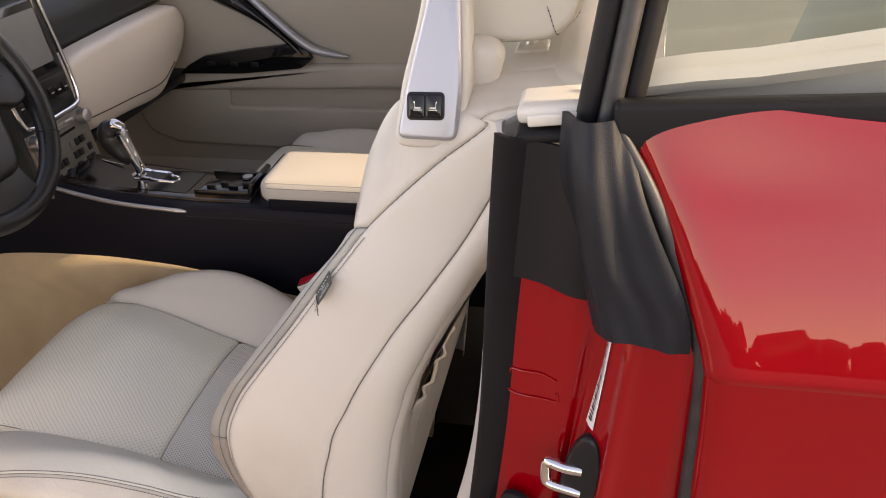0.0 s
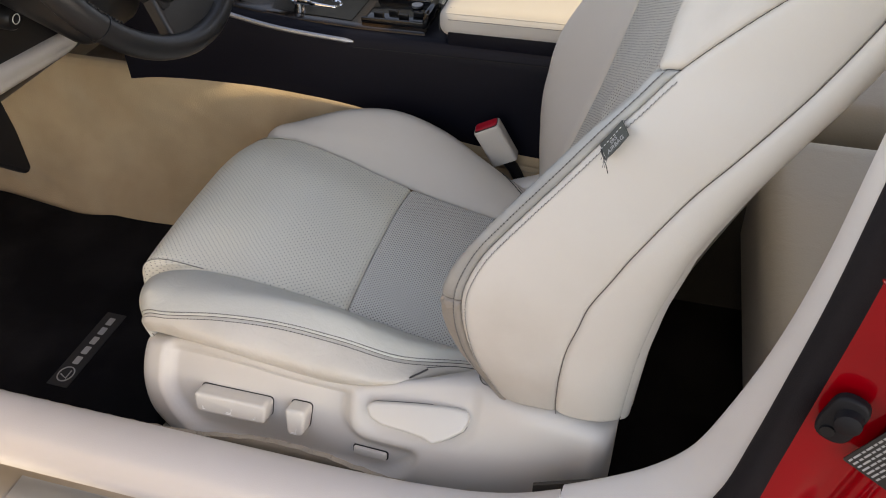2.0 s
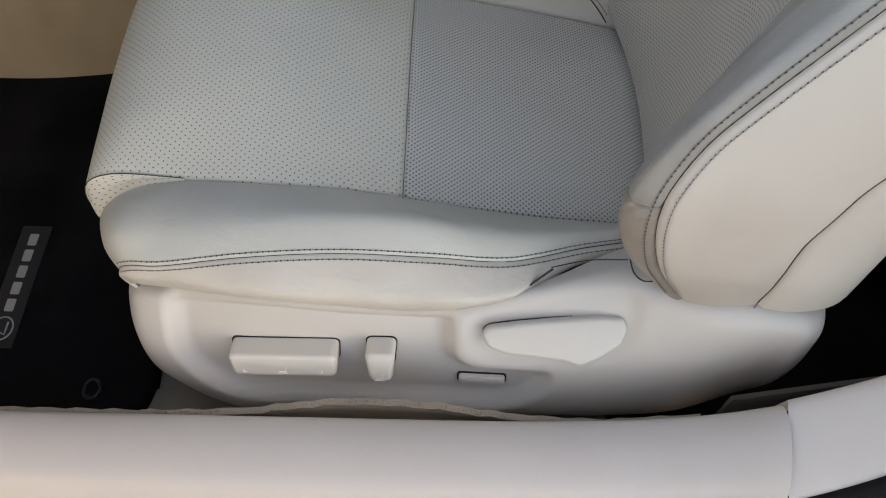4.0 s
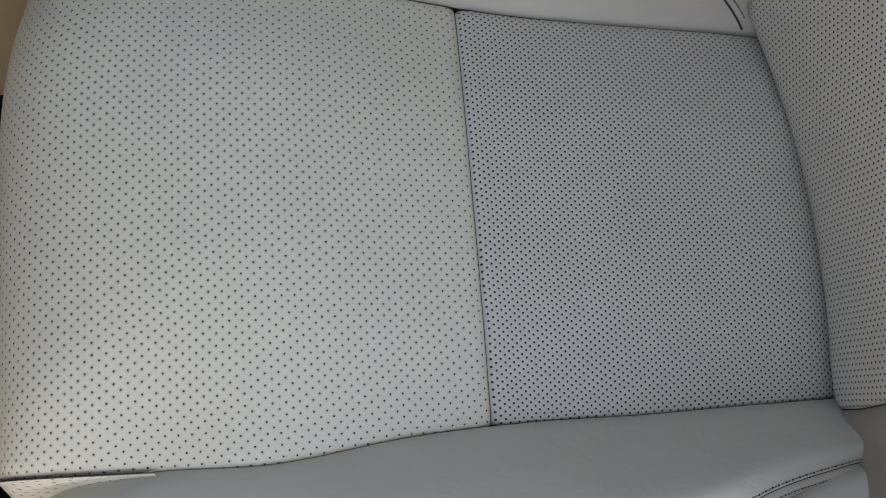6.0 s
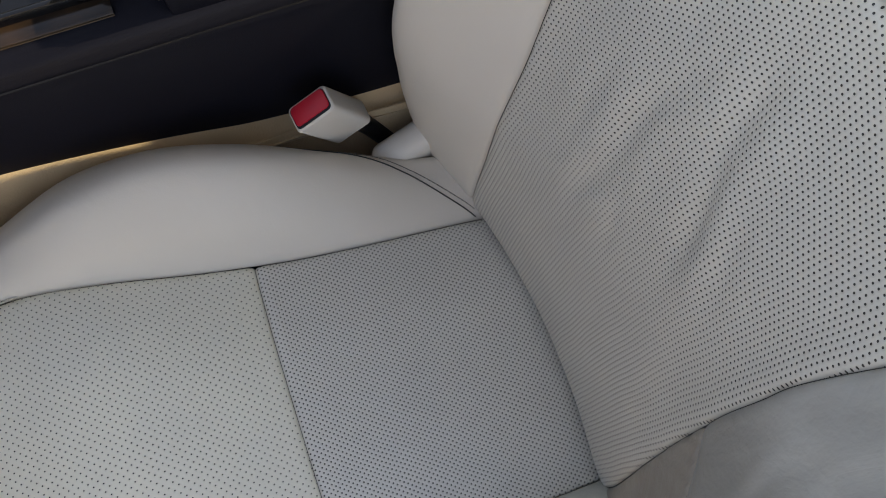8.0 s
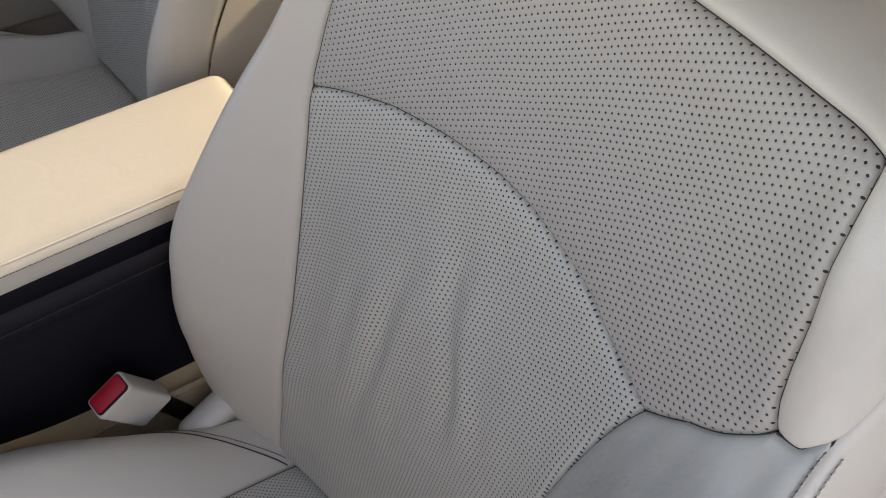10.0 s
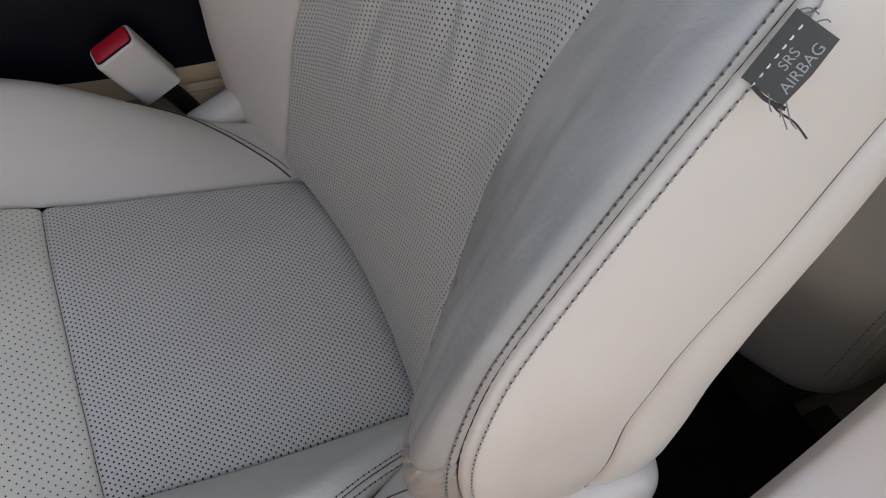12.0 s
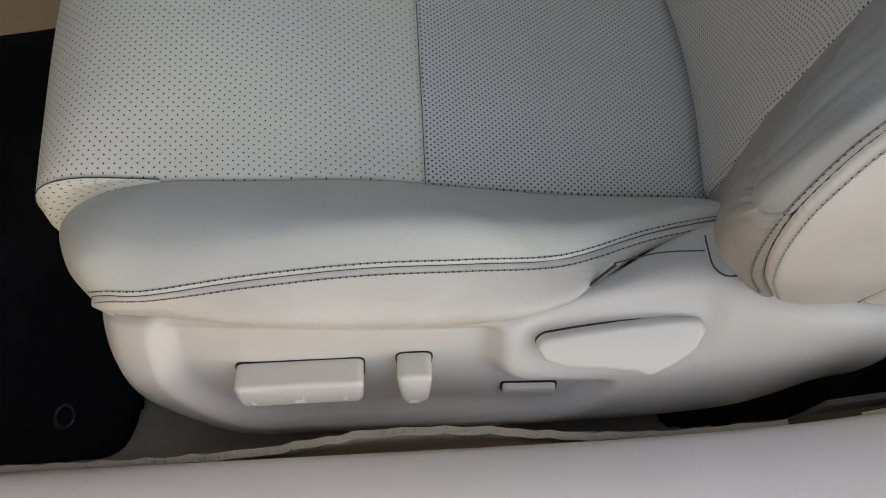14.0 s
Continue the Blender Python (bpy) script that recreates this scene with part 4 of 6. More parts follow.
         (0.17, -0.2235, 0.331), (0.2, -0.2105, 0.331), (0.25, -0.198, 0.335), (0.29, -0.20, 0.362), (0.325, -0.205, 0.362), (0.352, -0.21, 0.356), (0.368, -0.215, 0.347), (0.372, -0.215, 0.335)]
V_ROLL = [(-0.262, -0.236, 0.285), (-0.240, -0.253, 0.308), (-0.17, -0.268, 0.325), (-0.1, -0.276, 0.328), (0.03, -0.277, 0.314), (0.10, -0.271, 0.322),
          (0.14, -0.262, 0.336), (0.2, -0.258, 0.350), (0.27, -0.280, 0.362), (0.325, -0.284, 0.360), (0.352, -0.287, 0.355), (0.368, -0.275, 0.346), (0.372, -0.235, 0.335)]
V_FACE = [(-0.262, -0.256, 0.262), (-0.240, -0.282, 0.268), (-0.17, -0.297, 0.273), (-0.1, -0.298, 0.275), (0.03, -0.299, 0.272), (0.13, -0.300, 0.280),
          (0.2, -0.298, 0.295), (0.27, -0.302, 0.313), (0.325, -0.302, 0.317), (0.352, -0.303, 0.315), (0.368, -0.287, 0.312), (0.372, -0.24, 0.310)]
V_LOW = [(-0.260, -0.265, 0.232), (-0.238, -0.292, 0.212), (-0.17, -0.314, 0.199), (-0.1, -0.317, 0.200), (0.03, -0.320, 0.200), (0.13, -0.320, 0.206),
         (0.2, -0.319, 0.210), (0.27, -0.314, 0.215), (0.325, -0.303, 0.230), (0.352, -0.300, 0.242), (0.368, -0.284, 0.255), (0.372, -0.24, 0.262)]
V_LIP = [(-0.256, -0.258, 0.200), (-0.234, -0.283, 0.180), (-0.17, -0.302, 0.168), (-0.1, -0.304, 0.166), (0.03, -0.306, 0.165), (0.13, -0.304, 0.167),
         (0.2, -0.302, 0.162), (0.27, -0.297, 0.163), (0.325, -0.283, 0.178), (0.352, -0.272, 0.195), (0.368, -0.258, 0.215), (0.372, -0.235, 0.23)]
val = Net([[(x, table(V_TOP, x)[0] + 0.012, table(V_TOP, x)[1] - 0.035)] + [(x, *table(t, x)) for t in (V_TOP, V_ROLL, V_FACE, V_LOW, V_LIP)] +
           [(x, table(V_LIP, x)[0] + 0.05, table(V_LIP, x)[1] - 0.012)] for x in VX])


def box_mask(x, z, cx, cz, hx, hz, r, soft):
    qx, qz = np.abs(x - cx) - hx + r, np.abs(z - cz) - hz + r
    d = np.hypot(np.maximum(qx, 0), np.maximum(qz, 0)) + np.minimum(np.maximum(qx, qz), 0) - r
    k = np.clip(0.5 - d / soft, 0, 1)
    return k * k * (3 - 2 * k)


def val_shape(P, S, T):
    """A long dish for the switches, and the boss that carries the recliner lever."""
    x, z = P[..., 0], P[..., 2]
    face = np.clip((T - 1.6) / 0.5, 0, 1) * np.clip((5.0 - T) / 0.5, 0, 1)
    dish = box_mask(x, z + 0.02 * x, -0.034, 0.288, 0.176, 0.075, 0.066, 0.016)
    boss = box_mask(x, z, 0.165, 0.335, 0.118, 0.074, 0.03, 0.022)
    well = box_mask(x, z - 0.13 * (x - 0.14), 0.140, 0.322, 0.070, 0.040, 0.03, 0.018)
    return face * (-0.0165 * dish * (1 - boss) - 0.004 * boss * well)


base = sheet(val, 210, 90, "seat_base", PLASTIC, driver_seat, "smooth cream plastic seat base", 0.003, -1, val_shape)


def val_frame(x, z, lift=0.0):
    """A frame on the face of the base: x to the rear, y up the face, z outwards."""
    t = np.linspace(2, 4.6, 200)
    s = np.interp(x, VX, np.arange(len(VX)))
    p = val.at(np.full(200, s), t)
    k = int(np.argmin(np.abs(p[:, 2] - z)))
    n = -val.normal(s, t[k])
    up = np.array([0, 0, 1.0]) - n * n[2]
    return axes(Vector(p[k] + n * lift), Vector(np.cross(up, n)), Vector(up))


def bar_switch(name, x, z, w, h, d, foot, lift, icons):
    """A pale switch cap that stands out of a dark slot in the base, narrower at its foot."""
    f = val_frame(x, z, lift)
    outline = rounded([(-w * foot, -h), (w * foot, -h), (w, h), (-w, h)], min(w, h) * 0.5)
    part("switch_slot", prism([(a * (1 + 0.0012 / w), b * (1 + 0.0009 / h) + 0.0004) for a, b in outline], f @ Matrix.Translation((0, 0, -0.0110)), 0.0040, 0.0), BLACK_PLASTIC, driver_seat)
    sw = part(name, prism(outline, f @ Matrix.Translation((0, 0, -0.0085)), d + 0.0085, min(w, h) * 0.30, 4), PLASTIC_SWITCH, driver_seat, "pale seat switch with worn printed marks")
    for q in icons:
        part("printed_mark", prism([(a * 0.0011 + q[0], b * 0.0011 + q[1]) for a, b in q[2]], f @ Matrix.Translation((0, 0, d - 0.0002)), 0.0006), PRINT, sw)
    return f


HOOK = [(-2, 2), (-1, 2), (-1, -1), (1, -1), (1, -2), (-2, -2)]
SEATMARK = [(2, 4), (3, 4), (1.4, -1), (-4, -1), (-4, -2), (2, -2.2)]
FLOORMARK = [(-5, -3), (3, -3), (3, -3.7), (-5, -3.7)]
bar_switch("slide_switch", -0.106, 0.271, 0.0505, 0.0140, 0.0165, 0.955, -0.009,
           [(-0.036, -0.006, HOOK), (0.0, -0.005, SEATMARK), (0.0, -0.005, FLOORMARK), (0.034, -0.006, [(-a, b) for a, b in HOOK])])
bar_switch("recline_switch", -0.0165, 0.270, 0.0145, 0.0185, 0.0165, 0.72, -0.009, [(0.0, -0.012, SEATMARK), (0.0, -0.012, FLOORMARK)])
f = val_frame(0.077, 0.239, -0.0165)
part("lumbar_surround", prism(rounded([(-0.0238, -0.0066), (0.0238, -0.0066), (0.0238, 0.0066), (-0.0238, 0.0066)], 0.004), f, 0.0016, 0.0005), BLACK_PLASTIC, driver_seat)
part("lumbar_switch", prism(rounded([(-0.0222, -0.0058), (0.0222, -0.0058), (0.0222, 0.0058), (-0.0222, 0.0058)], 0.0035), f, 0.0062, 0.0026), PLASTIC_SWITCH, driver_seat,
     "small pale lumbar rocker")
lever = [(0.0755, -0.2882, 0.3140), (0.0814, -0.2835, 0.3189), (0.1059, -0.2814, 0.3224), (0.1395, -0.2791, 0.3265), (0.1814, -0.2774, 0.3308), (0.1995, -0.2783, 0.3309),
         (0.2041, -0.2849, 0.3249), (0.1982, -0.2965, 0.3134), (0.1799, -0.3059, 0.3033), (0.1632, -0.3113, 0.2971), (0.1508, -0.3071, 0.3004), (0.124, -0.3043, 0.3015), (0.0981, -0.3022, 0.3019), (0.0817, -0.2972, 0.3058)]
lf = axes(Vector((0.14, -0.298, 0.3085)), Vector((1, 0, 0.06)), Vector((0, 0.72, 0.69)))
li = lf.inverted()
outline = [tuple((li @ Vector(p))[:2]) for p in lever]
part("recliner_gap", prism(rounded([(a * 1.009 + 0.0002, b * 1.016 + 0.0002) for a, b in outline], 0.006), lf @ Matrix.Translation((0, 0, -0.016)), 0.0070, 0.0), BLACK_PLASTIC, driver_seat)
part("recliner_lever", prism(rounded(outline, 0.0035, 4), lf @ Matrix.Translation((0, 0, -0.017)), 0.0182, 0.0042, 4), PLASTIC_SWITCH, driver_seat, "smooth pale recliner lever")
# joint lines of the base cover, and the gap under the cushion
gap_pts = [(0.062, -0.2660, 0.3165), (0.08, -0.2625, 0.3190), (0.104, -0.2550, 0.3255), (0.139, -0.2345, 0.3395)]
part("cover_joint", tube(spline(gap_pts, 30), 0.0012, 6), SEAM, base)
seam_pts = [(0.137, -0.234, 0.341), (0.17, -0.230, 0.348), (0.203, -0.232, 0.3535)]
part("cover_joint", tube(spline(seam_pts, 12), 0.0006, 5), SEAM, base)
part("cover_joint", tube(spline([(0.2035, -0.222, 0.3585), (0.204, -0.232, 0.3575), (0.207, -0.246, 0.3545), (0.217, -0.254, 0.3545), (0.236, -0.252, 0.3605)], 20), 0.0007, 5), SEAM, base)
# inner hinge cover beside the buckle
part("hinge_cover", rbox((0.12, 0.035, 0.055), 0.014, 4, (0.205, 0.226, 0.298), pose(0, 0, 0, 0, -18, 8)), PLASTIC, driver_seat, "pale plastic hinge cover")
# runners under the seat
for y in (-0.19, 0.18):
    part("seat_runner", rbox((0.56, 0.05, 0.035), 0.006, 2, (0.04, y, 0.128)), BLACK_PLASTIC, driver_seat)
    for x in (-0.15, 0.24):
        part("seat_bracket", rbox((0.05, 0.03, 0.11), 0.006, 2, (x, y, 0.19)), BLACK_PLASTIC, driver_seat)
part("seat_pan", rbox((0.46, 0.36, 0.03), 0.01, 2, (0.02, 0.0, 0.235)), BLACK_PLASTIC, driver_seat)
# elastic map pocket on the rear of the back
pk = Net([[(x + dx, y, z) for y, dx in ((-0.242, -0.055), (-0.20, -0.014), (-0.04, 0.0), (0.12, 0.0), (0.22, -0.02))] for x, z in ((0.394, 0.415), (0.401, 0.460), (0.416, 0.520))])
sheet(pk, 30, 90, "map_pocket", LEATHER, driver_seat, "gathered elastic map pocket", 0.004, 1,
      lambda P, S, T: 0.002 + (0.0025 * np.sin(T * 22) + 0.0015 * np.sin(T * 37 + 1)) * np.clip(S / 2, 0, 1))

# seat adjuster handle on the shoulder, with its two-way switch
hf = axes(Vector((0.4336, -0.232, 0.865)), Vector((1, 0.03, 0.0)), Vector((0.15, 0.30, 0.94)))
hpoly = [(-0.028, 0), (0.029, -0.002), (0.033, 0.05), (0.030, 0.145), (0.028, 0.20), (0.010, 0.203), (0.006, 0.15), (-0.003, 0.11), (-0.018, 0.05)]
hb = part("handle_base", prism(rounded([(-0.033, -0.008), (0.034, -0.010), (0.040, 0.05), (0.037, 0.20), (0.005, 0.205), (-0.009, 0.11), (-0.025, 0.05)], 0.014), hf @ Matrix.Translation((0, 0, -0.034)), 0.030, 0.006, 3),
          PLASTIC, driver_seat, "cream handle base")
hp = part("shoulder_handle", prism(rounded(hpoly, 0.010), hf @ Matrix.Translation((0, 0, -0.006)), 0.010, 0.004, 3), SILVER_GREY, driver_seat, "satin grey handle trim")
sw_f = hf @ Matrix.Translation((0.0, 0.030, 0.004))
part("switch_bezel", prism(rounded([(-0.0175, -0.0128), (0.0175, -0.0128), (0.0175, 0.0128), (-0.0175, 0.0128)], 0.005), sw_f, 0.0012, 0.0006), BLACK_PLASTIC, hp)
for sx in (-1, 1):
    part("switch_button", prism(rounded([(sx * 0.008 - 0.0074, -0.0105), (sx * 0.008 + 0.0074, -0.0105), (sx * 0.008 + 0.0074, 0.0105), (sx * 0.008 - 0.0074, 0.0105)], 0.003), sw_f, 0.0030, 0.001), GLOSS_BLACK, hp)
    for shape in (SEATMARK, FLOORMARK):
        part("switch_mark", prism([(sx * 0.008 + a * 0.00095 * sx, b * 0.00105) for a, b in shape], sw_f @ Matrix.Translation((0, 0, 0.0030)), 0.0004), PRINT, hp)
part("belt_guide", rbox((0.040, 0.04, 0.070), 0.016, 5, (0.475, -0.165, 0.908), pose(0, 0, 0, 0, 14, 0)), PLASTIC, driver_seat, "cream plastic belt guide")
# head restraint
def squared(v, p):
    return math.copysign(abs(v) ** p, v)


hr = Net([[(0.517 + 0.069 * r * squared(math.cos(a), 0.5) + 0.025 * squared(math.sin(a), 0.65) * r, y, 1.026 + 0.102 * r * squared(math.sin(a), 0.42)) for y, r in
           ((-0.150, 0.01), (-0.150, 0.70), (-0.143, 0.92), (-0.09, 0.98), (0, 1.0), (0.09, 0.98), (0.143, 0.92), (0.150, 0.70), (0.150, 0.01))] for a in np.linspace(0, 2 * math.pi, 17)])
S, T = np.meshgrid(np.linspace(0, 16, 49), np.linspace(0, 8, 41), indexing="ij")
me = mesh_of("headrest", hr.at(S, T).reshape(-1, 3), grid_faces(49, 41, True))
head = part("headrest", me, LEATHER, driver_seat, "cream leather head restraint with a stitched seam")
P, N = on_net(hr, np.linspace(10, 15, 60), 2.6, -1, 0.0005)
stitches("stitching", P, N, THREAD, head)
P, N = on_net(hr, 13.6, np.linspace(0.8, 7.2, 80), -1, 0.0005)
stitches("stitching", P, N, THREAD, head)
for y in (-0.07, 0.07):
    part("headrest_post", tube([(0.517, y, 0.875), (0.516, y, 0.96)], 0.0062, 12), CHROME, driver_seat, "chrome head restraint post")
    part("post_sleeve", rbox((0.035, 0.045, 0.010), 0.004, 3, (0.519, y, 0.906)), PLASTIC, driver_seat)

# belt buckle
bk = thing("seatbelt_buckle", "cream seat belt buckle with a red release button", "buckle", (0.12, 0.26, 0.35))
bx, by = Vector((0.896, 0.076, 0.443)).normalized(), Vector((-0.12, 0.99, 0.09))
bfr = axes(Vector((0.0819, 0.2315, 0.383)) + bx * 0.0223 + Vector((-0.0016, 0.0132, 0.0012)), bx, by)
bb = part("buckle_body", prism(rounded([(-0.0225, -0.0135), (0.0225, -0.0135), (0.0225, 0.0135), (-0.0225, 0.0135)], 0.006), bfr @ Matrix.Translation((0, 0, -0.074)), 0.074, 0.003, 3), PLASTIC, bk)
part("button_recess", prism(rounded([(-0.0200, -0.0112), (0.0200, -0.0112), (0.0200, 0.0112), (-0.0200, 0.0112)], 0.005), bfr @ Matrix.Translation((0, 0, -0.001)), 0.0014), BLACK_PLASTIC, bb)
part("release_button", prism(rounded([(-0.0193, -0.0088), (0.0193, -0.0088), (0.0193, 0.0110), (-0.0193, 0.0110)], 0.005), bfr @ Matrix.Translation((0, 0, -0.001)), 0.0028, 0.0012), RED_BUTTON, bb, "glossy red release button")
part("buckle_stalk", tube(spline([bfr @ Vector((0, 0, -0.07)), bfr @ Vector((0.004, 0.0, -0.11)), (0.19, 0.245, 0.22)], 12), 0.010, 10), BLACK_PLASTIC, bk)


# ---- the car's shell round the seats ----
def structure(ob, label, category):
    return tagged(ob, label, category, kind="structure")


def strip(name, rows, material, na, nb, label="", thick=0.004, sign=1, parent=None, shape=None):
    return sheet(Net(rows), na, nb, name, material, parent, label, thick, sign, shape)


ground = structure(part("ground", rbox((400, 400, 0.2), 0, 1, (0, 0, -0.42)), GROUND), "pale dry pavement under the car", "ground")
floor = structure(part("floor", rbox((2.5, 1.52, 0.03), 0.004, 2, (0.10, 0.38, 0.085)), CARPET_FLOOR), "beige carpeted car floor", "floor")
# carpet turned up against the sill
rows = []
for x in np.linspace(-1.1, 0.27, 18):
    w = 0.0015 * math.sin(x * 31) + 0.002 * math.sin(x * 13)
    lift = 0.012 * math.exp(-((x + 0.02) / 0.10) ** 2)
    up = max(0.0, x - 0.2) * 0.25
    rows.append([(x, -0.27, 0.100), (x, -0.318, 0.108), (x, -0.338 + w * 0.4, 0.15 + w), (x, -0.347 + w * 0.5 + lift * 0.6, 0.225 + up + w), (x, -0.352 + lift, 0.262 + up + lift)])
cs = structure(strip("floor_carpet_edge", rows, CARPET_FLOOR, 120, 24, thick=0.006, sign=1,
                     shape=lambda P, S, T: 0.0012 * np.sin(P[..., 0] * 900) * np.sin(P[..., 2] * 700)), "beige carpet turned up against the sill", "carpet")
# loose pile along the cut edge
rnd = random.Random(21)
verts, faces = [], []
for k in range(2600):
    x = rnd.uniform(-0.45, 0.262)
    lift, up = 0.012 * math.exp(-((x + 0.02) / 0.10) ** 2), max(0.0, x - 0.2) * 0.25
    f = rnd.random() ** 1.6
    p = np.array([x, -0.351 + lift * (1 - 0.4 * f) + 0.005 * f, 0.262 + up + lift * (1 - f) - 0.030 * f])
    d = np.array([rnd.uniform(-0.6, 0.6), rnd.uniform(-0.3, 1.0), rnd.uniform(-0.3, 1.0)]) * rnd.uniform(0.0030, 0.0060)
    w = np.array([rnd.uniform(-1, 1), rnd.uniform(-1, 1), rnd.uniform(-1, 1)]) * 0.0006
    n = len(verts)
    verts += [p - w, p + w, p + d * 0.6 + w * 0.8 + np.array([0, 0, 0.0006]), p + d]
    faces += [(n, n + 1, n + 2), (n, n + 2, n + 3)]
part("carpet_pile", mesh_of("carpet_pile", verts, faces, smooth=False), CARPET_FLOOR, cs)
rows = [[(x, -0.25, 0.102), (x, -0.318, 0.112), (x, -0.333, 0.16), (x, -0.341, 0.235 + 0.2 * max(0, x - 0.2)), (x, -0.342, 0.262 + 0.5 * max(0, x - 0.2))] for x in np.linspace(0.29, 0.70, 8)]
structure(strip("rear_carpet_edge", rows, CARPET_SHADED, 40, 20, thick=0.004, sign=1), "carpet turned up beside the rear footwell, shade put into its colour", "carpet")
# sill trim
sill_rows = []
for x in (-1.1, -0.8, -0.5, -0.3, -0.1, 0.1, 0.2, 0.246, 0.285, 0.3215):
    dz = table([(-1.1, 0.0), (0.1, 0.0), (0.2, 0.009), (0.246, 0.019), (0.285, 0.034), (0.3215, 0.055)], x)[0]
    sill_rows.append([(x, y, z + dz * k) for y, z, k in ((-0.349, 0.235, 1), (-0.3525, 0.270, 1), (-0.362, 0.283, 1), (-0.385, 0.288, 0.9), (-0.412, 0.284, 0.7), (-0.425, 0.272, 0.6),
                                                         (-0.434, 0.258, 0.5), (-0.445, 0.254, 0.4))])
sill = structure(strip("sill_trim", sill_rows, SILL_PLASTIC, 60, 40, thick=0.004, sign=-1), "scuffed pale plastic door sill trim", "sill")
sp = structure(part("scuff_plate", rbox((0.9, 0.05, 0.006), 0.002, 2, (-0.45, -0.468, 0.256)), SCUFF), "brushed metal scuff plate on the sill", "scuff plate")
part("scuff_window", rbox((0.30, 0.032, 0.003), 0.0012, 2, (-0.16, -0.468, 0.260)), SILVER, sp)
structure(part("rocker", rbox((1.9, 0.05, 0.22), 0.02, 3, (-0.2, -0.505, 0.155)), RED_PAINT), "glossy red rocker panel below the door", "rocker")

# door opening: pale pillar trim, dark seal, red jamb, all following one curve
IN_E = [(0.246, -0.360, 0.304), (0.30, -0.358, 0.327), (0.36, -0.352, 0.357), (0.405, -0.345, 0.385), (0.44, -0.340, 0.425), (0.462, -0.337, 0.485), (0.483, -0.335, 0.572),
        (0.496, -0.335, 0.667), (0.503, -0.335, 0.771), (0.508, -0.335, 0.860), (0.514, -0.335, 0.925)]
OUT_E = [(0.250, -0.432, 0.288), (0.318, -0.425, 0.303), (0.385, -0.412, 0.333), (0.437, -0.395, 0.373), (0.469, -0.380, 0.425), (0.484, -0.367, 0.487), (0.494, -0.362, 0.565),
         (0.503, -0.360, 0.66), (0.508, -0.360, 0.765), (0.512, -0.360, 0.855), (0.516, -0.360, 0.922)]
SEAL_E = [(0.262, -0.455, 0.262), (0.335, -0.450, 0.276), (0.410, -0.438, 0.306), (0.462, -0.420, 0.352), (0.488, -0.403, 0.415), (0.501, -0.388, 0.487), (0.511, -0.380, 0.565),
          (0.521, -0.375, 0.66), (0.528, -0.372, 0.765), (0.535, -0.370, 0.855), (0.540, -0.368, 0.922)]
rows = []
for a, b in zip([(0.3235, -0.357, 0.339)] + IN_E[2:], [(0.3232, -0.4235, 0.3065)] + OUT_E[2:]):
    k = min(1.0, max(0.0, (a[2] - 0.40) / 0.10))
    rows.append([(a[0] + 0.016 * k, a[1] + 0.012 + 0.002 * k, a[2] - 0.05 * (1 - k) + 0.004 * k), (a[0] + 0.002, a[1] + 0.007, a[2] - 0.012 + 0.010 * k), a, ((a[0] + b[0]) / 2 - 0.002, (a[1] + b[1]) / 2, (a[2] + b[2]) / 2 + 0.003), b,
                 (b[0] + 0.012, b[1] - 0.004, b[2] - 0.012)])
structure(strip("pillar_trim", rows, SILL_PLASTIC, 90, 24, thick=0.004, sign=-1), "pale plastic trim round the door opening", "trim")
rows = []
for b, c in zip(OUT_E, SEAL_E):
    d = Vector(c) - Vector(b)
    rows.append([(b[0] + 0.004, b[1] + 0.006, b[2] - 0.006), (b[0] + d[0] * 0.15 - 0.006, b[1] - 0.006, b[2] + d[2] * 0.15 + 0.004),
                 (b[0] + d[0] * 0.55 - 0.007, b[1] + d[1] * 0.55 - 0.010, b[2] + d[2] * 0.55 + 0.004), c, (c[0] + 0.012, c[1] + 0.008, c[2])])
structure(strip("door_seal", rows, SEAL_FABRIC, 90, 20, thick=0.004, sign=-1), "brown-black fabric covered door seal", "seal")
# red jamb
J = []
pts = np.array(SEAL_E)
tan = np.gradient(pts[:, [0, 2]], axis=0)
for p, t in zip(SEAL_E, tan):
    t = t / np.linalg.norm(t)
    n = np.array([t[1], -t[0]])                       # to the rear and down
    k = min(1, max(0, (p[2] - 0.66) / 0.03))          # the fold stands steeper above the striker
    J.append([(p[0] + n[0] * d, y, p[2] + n[1] * d) for d, y in ((-0.004, p[1] + 0.004), (0.022, p[1] - 0.002), (0.048, -0.388), (0.066 + 0.0105 * k, -0.396 + 0.005 * k), (0.076 + 0.0035 * k, -0.409),
                                                                 (0.098 + 0.002 * k, -0.416), (0.145, -0.424), (0.172, -0.418))])
jn = Net(J)
JP = jn.P


def jamb_shape(P, S, T):
    low = np.clip((0.800 - P[..., 2]) / 0.03, 0, 1)    # the outer folds run out under the flap
    outer = 0.0075 * np.exp(-((T - 4.8) / 0.24) ** 2) + 0.0045 * np.exp(-((T - 5.7) / 0.2) ** 2)
    return outer * low - 0.0045 * np.exp(-((T - 2.55) / 0.16) ** 2) * np.clip((8.3 - S) / 0.4, 0, 1)


sheet_j = sheet(Net(JP[:10]), 240, 90, "door_jamb", RED_PAINT, None, "", 0.004, -1,
                jamb_shape)
structure(sheet_j, "glossy red painted door jamb", "door jamb")
# stamped loop in the jamb
JS, JT = np.meshgrid(np.linspace(0, 9, 240), np.linspace(0, 6, 160), indexing="ij")
JQ = Net(JP[:10]).at(JS, JT)


